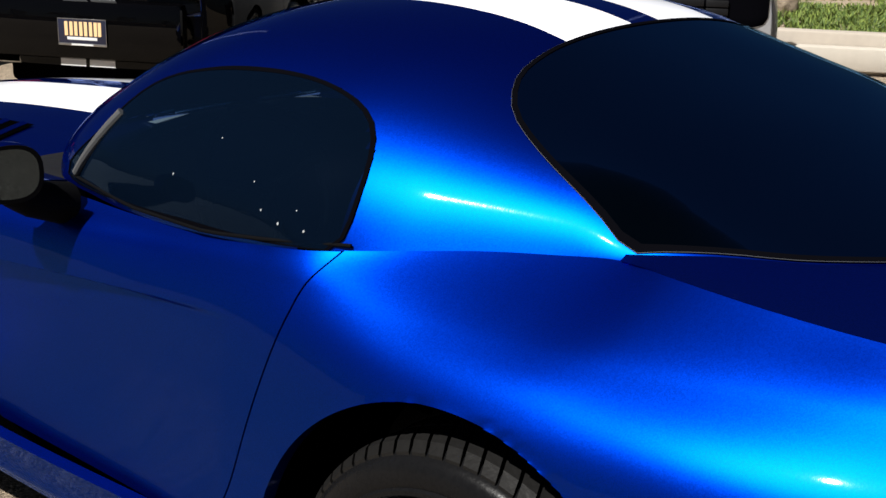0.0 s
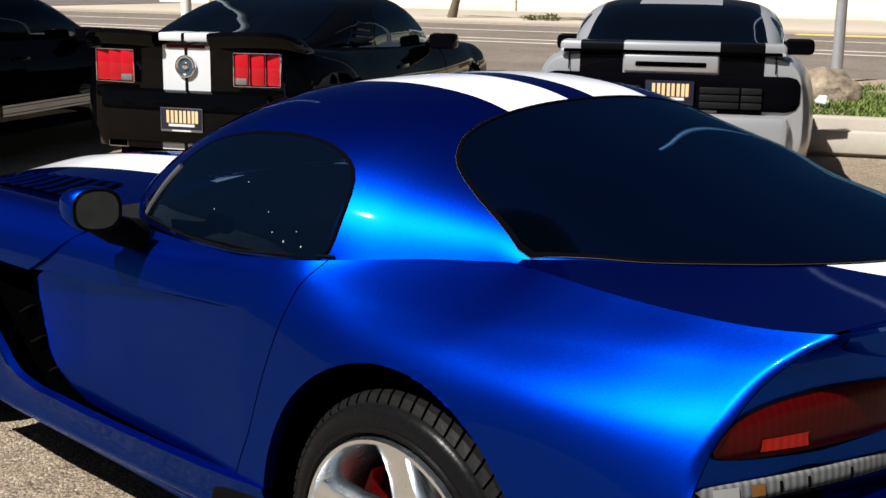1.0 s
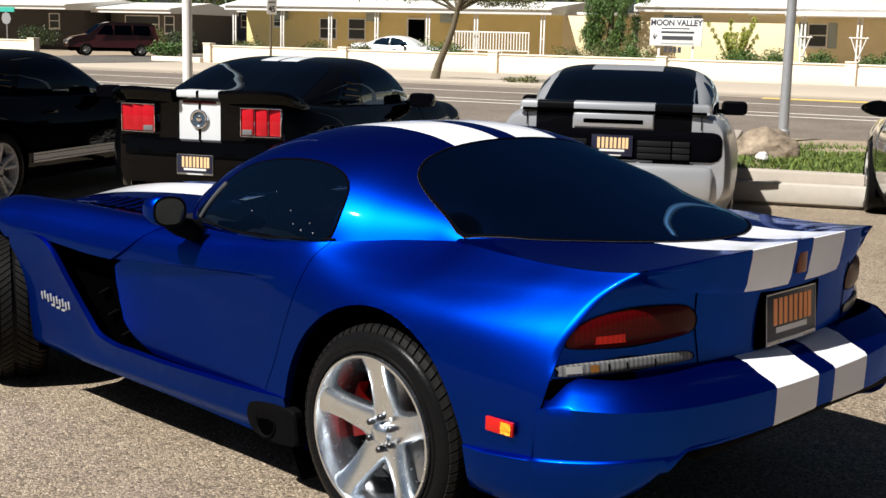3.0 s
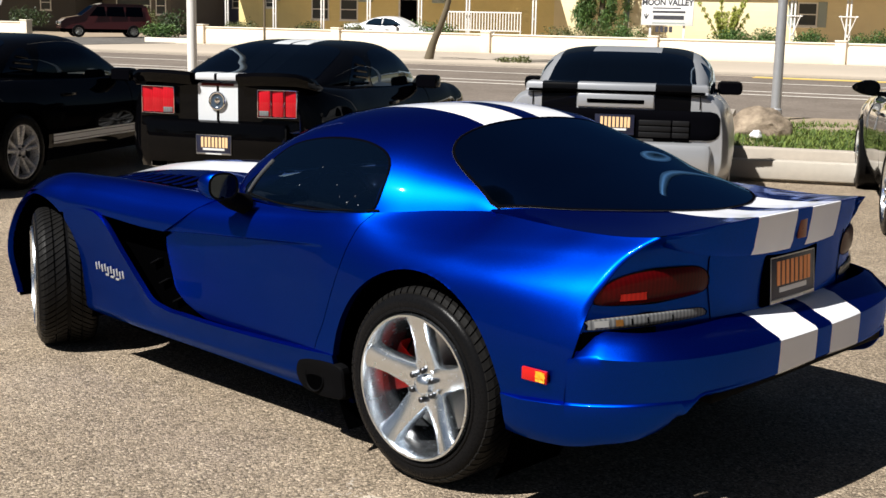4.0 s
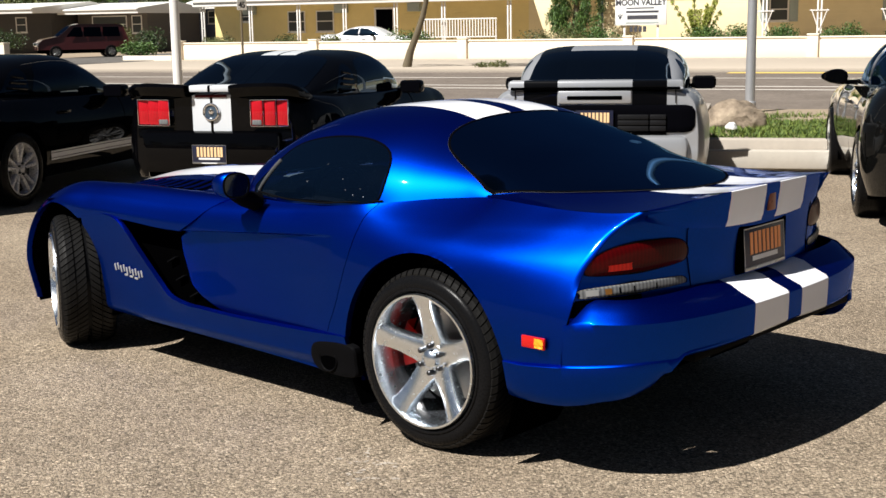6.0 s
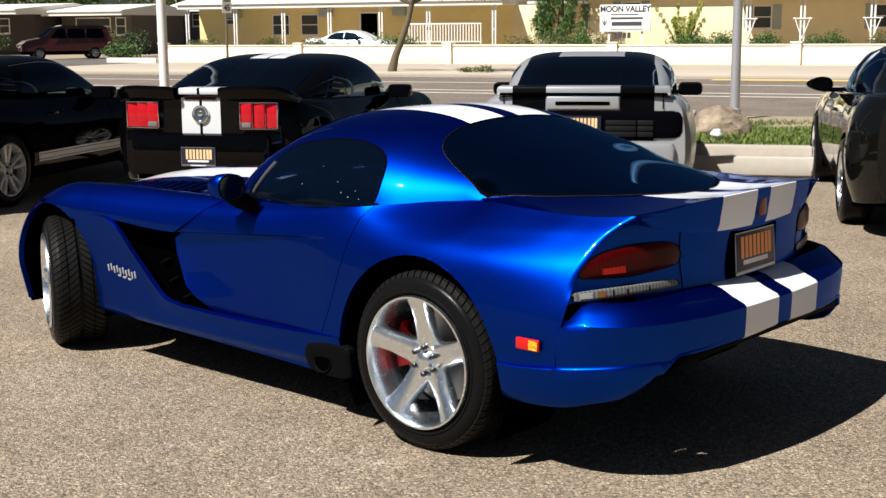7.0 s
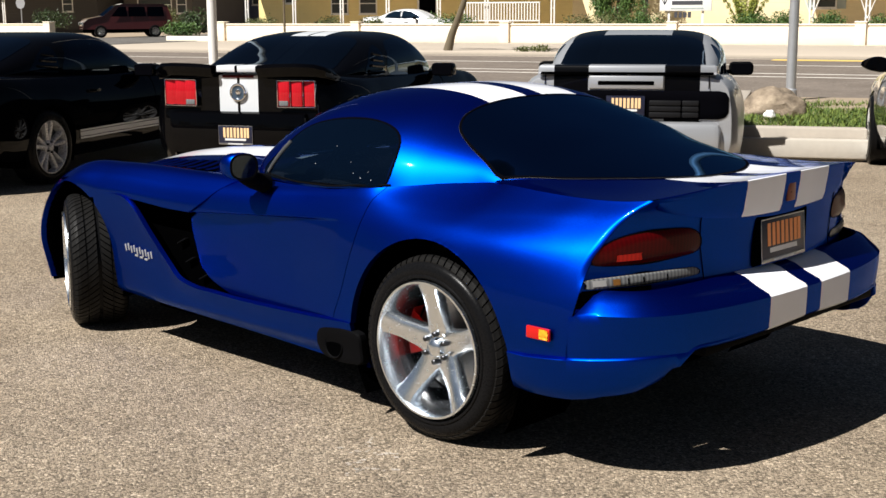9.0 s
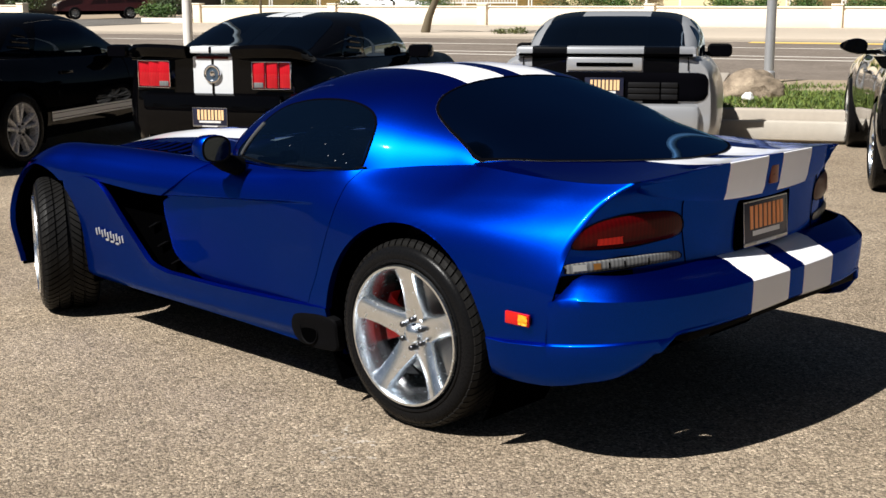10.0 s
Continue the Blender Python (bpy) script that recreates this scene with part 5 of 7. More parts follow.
F_LINES = [
    [(0.0, 0.62, 0.34), (0.10, 0.74, 0.33), (0.3, 0.82, 0.30), (0.5, 0.86, 0.27), (1.04, 0.88, 0.24), (2.4, 0.88, 0.22), (3.76, 0.87, 0.24), (4.4, 0.82, 0.24), (4.76, 0.62, 0.26)],
    [(0.0, 0.69, 0.45), (0.10, 0.80, 0.45), (0.3, 0.88, 0.43), (0.5, 0.915, 0.42), (1.04, 0.935, 0.42), (2.4, 0.925, 0.40), (3.76, 0.93, 0.42), (4.4, 0.88, 0.42), (4.76, 0.68, 0.42)],
    [(0.0, 0.70, 0.62), (0.10, 0.81, 0.62), (0.3, 0.89, 0.615), (0.5, 0.925, 0.61), (1.04, 0.945, 0.62), (2.4, 0.93, 0.58), (3.76, 0.935, 0.60), (4.4, 0.89, 0.58), (4.76, 0.69, 0.56)],
    [(0.0, 0.69, 0.80), (0.10, 0.79, 0.80), (0.3, 0.87, 0.795), (0.5, 0.91, 0.79), (1.04, 0.925, 0.79), (2.4, 0.905, 0.76), (3.76, 0.915, 0.76), (4.4, 0.87, 0.72), (4.76, 0.66, 0.68)],
    [(0.0, 0.66, 0.945), (0.10, 0.75, 0.945), (0.3, 0.825, 0.94), (0.5, 0.86, 0.935), (1.04, 0.865, 0.925), (2.4, 0.84, 0.895), (3.76, 0.85, 0.875), (4.4, 0.80, 0.81), (4.76, 0.58, 0.75)],
    [(0.0, 0.60, 1.015), (0.14, 0.67, 1.03), (0.5, 0.74, 1.010), (1.04, 0.77, 0.985), (2.4, 0.77, 0.950), (3.2, 0.76, 0.945), (3.76, 0.74, 0.92), (4.4, 0.68, 0.855), (4.76, 0.48, 0.78)],
    [(0.0, 0.33, 1.030), (0.14, 0.36, 1.045), (0.5, 0.40, 1.030), (1.04, 0.42, 1.00), (2.4, 0.44, 0.975), (3.2, 0.42, 0.985), (3.76, 0.40, 0.955), (4.4, 0.36, 0.885), (4.76, 0.26, 0.79)],
    [(0.0, 0.0, 1.035), (0.14, 0.0, 1.048), (0.5, 0.0, 1.035), (1.04, 0.0, 1.005), (2.4, 0.0, 0.980), (3.2, 0.0, 0.995), (3.76, 0.0, 0.965), (4.4, 0.0, 0.895), (4.76, 0.0, 0.80)],
]
F_Z0 = [(0.40, 1.00), (1.0, 0.975), (2.0, 0.93), (3.0, 0.93), (3.25, 0.94)]
F_ZT = [(0.40, 1.030), (0.6, 1.075), (0.9, 1.165), (1.2, 1.255), (1.5, 1.322), (1.8, 1.350), (2.1, 1.358), (2.35, 1.343), (2.6, 1.265), (2.9, 1.12), (3.25, 0.955)]
F_W = [(0.40, 0.60), (0.6, 0.66), (0.9, 0.72), (1.3, 0.76), (1.8, 0.79), (2.4, 0.80), (2.8, 0.77), (3.25, 0.67)]


def f_y(x, z):
    w, a, b = cr(x, F_W), cr(x, F_Z0), cr(x, F_ZT)
    return w * np.maximum(0, 1 - np.clip((z - a) / (b - a), 0, 1) ** 2.9) ** (1 / 4.6)


def f_z(x, y):
    w, a, b = cr(x, F_W), cr(x, F_Z0), cr(x, F_ZT)
    return a + (b - a) * np.maximum(0, 1 - np.clip(np.abs(y) / w, 0, 1) ** 4.6) ** (1 / 2.9)


def fastback(m, label, paint, striped, tail="round", spoiler="ducktail", rocker=False, group="parked fastback coupes", spoke_mat=None, roof_mat=None):
    car = thing("fastback_coupe", m, label, "car", group)
    xs = np.r_[0.0, 0.015, 0.04, 0.08, 0.14, np.linspace(0.22, 4.5, 74), 4.6, 4.68, 4.76]
    lines = F_LINES
    if tail == "panel":
        # squarer rear corners and fuller rear arches
        lines = [[(x, y + kr * float(np.interp(x, [0.0, 0.10, 0.3, 0.5, 1.04, 1.6], [0.135, 0.07, 0.025, 0.012, 0.022, 0.0])), z) for x, y, z in ln] for ln, kr in zip(F_LINES, (0.9, 1, 1, 1, 0.95, 0.4, 0, 0))]
    P = loft(lines, xs)
    P[0, :, 0] += 0.012
    # tuck the bumper step below the lamp panel
    nv = P.shape[1]
    v, fs = P.reshape(-1, 3), grid_faces(len(xs), nv)
    for cx, r in ((1.05, 0.375), (3.77, 0.375)):
        v, fs = cut_round(v, fs, cx, 0.345, r)
    body = sheet("body", v, fs, striped, car, thick=0.03, smooth=40, ref=(2.4, 0, 0.4))
    # rear face: fills the rear section from side to side
    a = P[0]
    half = nv // 2
    rows = []
    for j in range(half + 1):
        l, r = a[j], a[nv - 1 - j]
        s = np.linspace(0, 1, 25)[:, None]
        row = l * (1 - s) + r * s
        row[:, 0] -= 0.055 * (1 - (2 * s[:, 0] - 1) ** 4) * (1 if l[2] < (0.70 if tail == "round" else 0.54) else 0.35)
        rows.append(row)
    F = np.array(rows)
    sheet("rear_face", F.reshape(-1, 3), grid_faces(half + 1, 25, flip=False), striped, body, smooth=40)
    # bumper ledge
    bm = bmesh.new()
    if tail == "round":
        box(bm, (-0.085, -0.62, 0.38), (0.10, 0.62, 0.735), 0.04)
    else:
        box(bm, (-0.075, -0.76, 0.38), (0.10, 0.76, 0.665), 0.06)
    part("rear_bumper", bm, paint, car)
    # cabin
    nx, na = 70, 61
    xc = np.linspace(0.42, 3.22, nx)
    A = np.linspace(0, math.pi, na)
    w, z0, zt = cr(xc, F_W)[:, None], cr(xc, F_Z0)[:, None], cr(xc, F_ZT)[:, None]
    c, s = np.cos(A)[None], np.sin(A)[None]
    P = np.stack([xc[:, None] + 0 * c, w * np.sign(c) * np.abs(c) ** (2 / 4.6), z0 + (zt - z0) * np.abs(s) ** (2 / 2.9)], -1)
    sheet("roof", P.reshape(-1, 3), grid_faces(nx, na), roof_mat or striped, car)
    lift = 0.004
    wd = 0.035 if tail == "panel" else 0.0
    rear = [(0.50, 0.0), (0.50, 0.42 + wd), (0.60, 0.58 + wd), (0.85, 0.58 + wd), (1.15, 0.565 + wd), (1.40, 0.52 + wd), (1.47, 0.34), (1.48, 0.0)]
    q, ff = disc_fill(half_loop(rear, 48), (1.0, 0), 8)
    sheet("rear_window", np.stack([q[:, 0], q[:, 1], f_z(q[:, 0], q[:, 1]) + lift], -1), flipped(ff), M_glass_car, car, "dark rear window")
    front = [(2.42, 0.0), (2.43, 0.45), (2.60, 0.60), (3.0, 0.64), (3.14, 0.5), (3.17, 0.0)]
    q, ff = disc_fill(half_loop(front, 40), (2.8, 0), 8)
    sheet("windscreen", np.stack([q[:, 0], q[:, 1], f_z(q[:, 0], q[:, 1]) + lift], -1), flipped(ff), M_glass_car, car)
    for name, out, cen in (("side_window", [(1.55, 0.975), (1.58, 1.16), (1.70, 1.265), (2.1, 1.29), (2.4, 1.24), (2.65, 1.10), (2.85, 0.965), (2.3, 0.95)], (2.15, 1.09)), ("quarter_window", [(1.04, 1.00), (1.13, 1.11), (1.31, 1.205), (1.46, 1.235), (1.45, 1.08), (1.40, 0.985)], (1.30, 1.09))):
        q, ff = disc_fill(round_loop(out, 36), cen, 6)
        both(name, np.stack([q[:, 0], f_y(q[:, 0], q[:, 1]) + lift, q[:, 1]], -1), flipped(ff), M_glass_car, car)
    if tail == "round":
        for sgn in (1, -1):
            for k in range(4):
                z = 1.02 + 0.05 * k
                pts = [(1.10 + 0.06 * k, sgn * (float(f_y(1.1 + 0.06 * k, z)) + 0.010), z), (1.42, sgn * (float(f_y(1.42, z)) + 0.010), z - 0.02)]
                tube_part("quarter_louvre", pts, 0.014, paint, car, sides=6)
    # door seams
    for sgn in (1, -1):
        for x in (1.62, 2.93):
            pts = [(x - 0.10 * (z < 0.5), sgn * float(cr(x, [(q[0], q[1]) for q in ln]) + 0.001), z) for ln, z in ((F_LINES[1], 0.42), (F_LINES[2], 0.61), (F_LINES[3], 0.77), (F_LINES[4], 0.91))]
            tube_part("door_seam", spread(pts, 10), 0.0035, M_void, car, sides=5)
        bm = bmesh.new()
        box(bm, (1.70, -0.012, 0.80), (1.90, 0.012, 0.83), 0.006, pose(0, sgn * 0.915, 0))
        part("door_handle", bm, paint, car)
        # mirrors
        bm = bmesh.new()
        box(bm, (-0.07, -0.12, -0.065), (0.09, 0.12, 0.065), 0.04, pose(2.72, sgn * 0.955, 0.965))
        box(bm, (-0.03, -0.10, -0.02), (0.05, 0.10, 0.02), 0.01, pose(2.74, sgn * 0.84, 0.93))
        mm = part("wing_mirror", bm, M_trim if tail == "panel" else paint, car)
        box_part("mirror_glass", (2.648, sgn * 0.955 - 0.10, 0.915), (2.652, sgn * 0.955 + 0.10, 1.015), M_frit, mm)
    # lamps
    if tail == "round":
        for sgn in (1, -1):
            lamp = new("tail_lamp")
            lamp.parent = car
            lamp["label"] = "three-bar red tail lamp with bright surround"
            for k in range(3):
                y0, y1 = sorted((sgn * (0.372 + k * 0.104), sgn * (0.471 + k * 0.104)))
                tilt = 0.022 * k
                bm = bmesh.new()
                box(bm, (-0.050 + tilt, y0, 0.785), (0.06 + tilt, y1, 0.992), 0.012)
                part("lamp_segment", bm, M_red_bright, lamp)
                if k == 0:
                    box_part("reverse_segment", (-0.055, y0 + 0.01, 0.790), (0.03, y1 - 0.006, 0.832), M_clear_lens, lamp, bevel=0.004)
            for k in range(4):
                y = sgn * (0.367 + k * 0.104)
                box_part("lamp_divider", (-0.056 + 0.022 * min(k, 2), y - 0.0025, 0.782), (0.03 + 0.022 * min(k, 2), y + 0.0025, 0.995), M_chrome, lamp, bevel=0.001)
            for z in (0.780, 0.996):
                bm = bmesh.new()
                box(bm, (-0.004, -0.158, -0.0025), (0.03, 0.158, 0.0025), 0.001, pose(-0.034, sgn * 0.524, z, 0, 0, -sgn * 8))
                part("lamp_trim", bm, M_chrome, lamp)
        at = np.array([-0.012, 0, 0.895])
        v, fs = turned([(-0.008, 0.052), (-0.016, 0.056), (-0.018, 0.066), (-0.014, 0.074), (0.0, 0.076)], 36, axis="x")
        badge = sheet("tail_emblem", v + at, flipped(fs), M_chrome, car, "round metal emblem on the boot lid")
        v, fs = turned([(-0.008, 0.0), (-0.008, 0.054)], 24, axis="x")
        sheet("emblem_recess", v + at, flipped(fs), M_emblem, badge)
        v, fs = turned([(-0.020, 0.0), (-0.019, 0.018), (-0.014, 0.024), (-0.008, 0.026)], 20, axis="x")
        sheet("emblem_boss", v + at, flipped(fs), M_chrome, badge)
        dealer_plate(car, pose(-0.096, 0, 0.548, 0, 0, 90), M_gold, M_alloy)
        for sgn in (1, -1):
            bm = bmesh.new()
            box(bm, (-0.03, sgn * 0.52 - 0.08, 0.335), (0.16, sgn * 0.52 + 0.08, 0.405), 0.012)
            part("exhaust_tip", bm, M_alloy, car)
            box_part("exhaust_bore", (-0.034, sgn * 0.52 - 0.068, 0.345), (-0.02, sgn * 0.52 + 0.068, 0.395), M_void, car)
        box_part("third_brake_lamp", (-0.018, -0.14, 1.015), (0.05, 0.14, 1.036), M_red_lens, car, bevel=0.003)
    else:
        ys = np.linspace(-0.815, 0.815, 61)
        ex = np.interp(np.abs(ys), [0, 0.60, 0.72, 0.78, 0.815], [-0.030, -0.026, -0.020, -0.010, 0.004])
        tall = np.interp(np.abs(ys), [0, 0.74, 0.79, 0.815], [1.0, 1.0, 0.88, 0.60])
        G = np.array([[(x + 0.012 * (abs(k - 4) == 4), y, 0.798 + 0.113 * h * (k - 4) / 4) for k in range(9)] for x, y, h in zip(ex, ys, tall)])
        sheet("smoked_lamp_panel", G, grid_faces(61, 9), M_frit, car, "smoked black panel over the tail lamps", thick=0.03, ref=(2, 0, 0.7))
        for sgn in (1, -1):
            for y0, y1 in ((0.19, 0.44), (0.45, 0.58)):
                for k in range(3):
                    lo, hi = sorted((sgn * y0, sgn * y1))
                    box_part("panel_bar", (-0.044, lo, 0.700 + k * 0.047), (-0.01, hi, 0.740 + k * 0.047), M_panel_bar, car, bevel=0.006)
        dealer_plate(car, pose(-0.046, 0, 0.792, 0, 0, 90), M_gold, M_plate)
        bm = bmesh.new()
        box(bm, (-0.030, -0.30, 0.922), (0.16, 0.30, 1.030), 0.014)
        part("scoop_panel", bm, M_silver, car)
        box_part("third_brake_lamp", (-0.036, -0.225, 0.955), (0.05, 0.225, 0.988), M_void, car, bevel=0.008)
        for sgn in (1, -1):
            tube_part("shut_line", [(-0.012, sgn * 0.655, 0.925), (-0.004, sgn * 0.655, 1.0), (0.03, sgn * 0.655, 1.032)], 0.004, M_void, car, sides=6)
    # spoiler
    if spoiler == "ducktail":
        for sgn in (1, -1):
            bm = bmesh.new()
            blade = [(-0.080, 1.052), (-0.094, 1.098), (-0.072, 1.126), (0.04, 1.118), (0.20, 1.060), (0.22, 1.025), (0.02, 1.018), (-0.055, 1.022)]
            prev = None
            for y, dx, dz, k in ((0.205, 0.0, -0.004, 1.0), (0.36, -0.006, 0.006, 1.0), (0.55, 0.0, 0.010, 1.0), (0.69, 0.030, 0.006, 0.96), (0.77, 0.075, -0.014, 0.82), (0.805, 0.125, -0.040, 0.5)):
                row = [bm.verts.new((0.06 + (x - 0.06) * k + dx, sgn * y, 1.04 + (z - 1.04) * k + dz)) for x, z in blade]
                if prev:
                    for i in range(8):
                        f = (prev[i], prev[(i + 1) % 8], row[(i + 1) % 8], row[i])
                        bm.faces.new(f if sgn > 0 else f[::-1])
                else:
                    bm.faces.new(row[::-1] if sgn > 0 else row)
                prev = row
            bm.faces.new(prev if sgn > 0 else prev[::-1])
            part("boot_spoiler", bm, paint, car, "raised black boot spoiler")
        box_part("spoiler_centre", (-0.05, -0.21, 1.060), (0.20, 0.21, 1.114), striped, car, bevel=0.012)
    else:
        bm = bmesh.new()
        box(bm, (-0.05, -0.72, 1.055), (0.24, 0.72, 1.130), 0.022)
        for q in bm.verts:
            k = abs(q.co.y)
            q.co.x += 0.16 * max(0, k - 0.5) ** 1.5
            q.co.z -= 0.22 * max(0, k - 0.60)
            q.co.x += 0.06 if q.co.z > 1.075 - 0.22 * max(0, k - 0.60) and q.co.x < 0.1 else 0
        part("boot_spoiler", bm, striped, car, "low silver boot spoiler with black bands")
        box_part("spoiler_gap", (-0.030, -0.69, 1.036), (0.10, 0.69, 1.056), M_void, car, bevel=0.004)
    if rocker:
        for sgn in (1, -1):
            for lo, hi in ((0.375, 0.392), (0.398, 0.440), (0.446, 0.463)):
                pts = np.array([(x, sgn * (float(cr(x, [(q[0], q[1]) for q in F_LINES[1]])) + 0.006), z) for x in np.linspace(1.48, 3.34, 16) for z in (lo, hi)])
                sheet("rocker_stripe", pts, grid_faces(16, 2, flip=sgn < 0), M_white_decal, car, "white stripe along the sill")
    # underside and wheels
    bm = bmesh.new()
    box(bm, (0.1, -0.60, 0.20), (4.6, 0.60, 0.70), 0.04)
    box(bm, (1.5, -0.82, 0.20), (3.3, 0.82, 0.60), 0.04)
    part("underbody", bm, M_void, car)
    for x in (1.05, 3.77):
        for sgn in (1, -1):
            v, fs = turned([(0.55, 0.39), (0.90, 0.39)], 30, arc=(radians(-25), radians(205)))
            sheet("wheel_housing", v * (1, sgn, 1) + np.array([x, 0, 0.345]), flipped(fs) if sgn > 0 else fs, M_void, car)
            road_wheel("wheel", car, pose(x, sgn * 0.80, 0.342, 0, 0, 0 if sgn > 0 else 180), 0.342, 0.255, 0.245, spokes=10 if tail == "round" else 5, red=False, polish=spoke_mat or M_wheel, tread=False, style="narrow" if tail == "round" else "wide")
    return car


def place(x, y, yaw):
    return pose(x, y, 0, 0, 0, yaw)


fastback(place(5.364, -2.272, -62.6), "black fastback coupe with silver stripes and red tail lamps", M_black_paint, M_black_stripe)
fastback(place(7.736, -0.308, -63), "black fastback coupe with white sill stripes and alloy wheels", M_black_paint, M_black_paint, rocker=True)
fastback(place(2.90, -4.28, -58), "silver fastback coupe with broad black bands and smoked lamps", M_silver, M_silver_stripe, tail="panel", spoiler="wing", roof_mat=M_silver_stripe)

# ---- dark saloon at the right of the row ----
D_LINES = [
    [(0.0, 0.70, 0.30), (0.12, 0.80, 0.28), (1.0, 0.86, 0.24), (2.5, 0.87, 0.22), (3.9, 0.86, 0.24), (4.6, 0.80, 0.24), (4.95, 0.55, 0.28)],
    [(0.0, 0.78, 0.45), (0.12, 0.87, 0.45), (1.0, 0.915, 0.42), (2.5, 0.905, 0.40), (3.9, 0.915, 0.42), (4.6, 0.86, 0.42), (4.95, 0.62, 0.44)],
    [(0.0, 0.80, 0.65), (0.12, 0.89, 0.65), (1.0, 0.93, 0.64), (2.5, 0.925, 0.62), (3.9, 0.93, 0.62), (4.6, 0.875, 0.62), (4.95, 0.63, 0.60)],
    [(0.0, 0.79, 0.85), (0.12, 0.87, 0.85), (1.0, 0.915, 0.85), (2.5, 0.905, 0.82), (3.9, 0.905, 0.80), (4.6, 0.84, 0.76), (4.95, 0.60, 0.72)],
    [(0.03, 0.74, 1.00), (0.14, 0.80, 1.01), (1.0, 0.85, 1.00), (2.5, 0.84, 0.96), (3.9, 0.83, 0.92), (4.6, 0.76, 0.85), (4.95, 0.54, 0.78)],
    [(0.05, 0.62, 1.07), (0.14, 0.66, 1.08), (1.0, 0.72, 1.06), (2.5, 0.74, 1.00), (3.9, 0.70, 0.98), (4.6, 0.62, 0.90), (4.95, 0.44, 0.81)],
    [(0.05, 0.0, 1.09), (0.14, 0.0, 1.11), (1.0, 0.0, 1.09), (2.5, 0.0, 1.02), (3.9, 0.0, 1.03), (4.6, 0.0, 0.94), (4.95, 0.0, 0.83)],
]
D_Z0 = [(0.6, 1.04), (1.4, 1.00), (2.4, 0.97), (3.6, 0.97)]
D_ZT = [(0.6, 1.08), (0.9, 1.20), (1.3, 1.36), (1.7, 1.45), (2.2, 1.475), (2.6, 1.44), (2.9, 1.34), (3.3, 1.14), (3.6, 0.99)]
D_W = [(0.6, 0.62), (1.2, 0.72), (2.0, 0.76), (2.8, 0.76), (3.6, 0.66)]


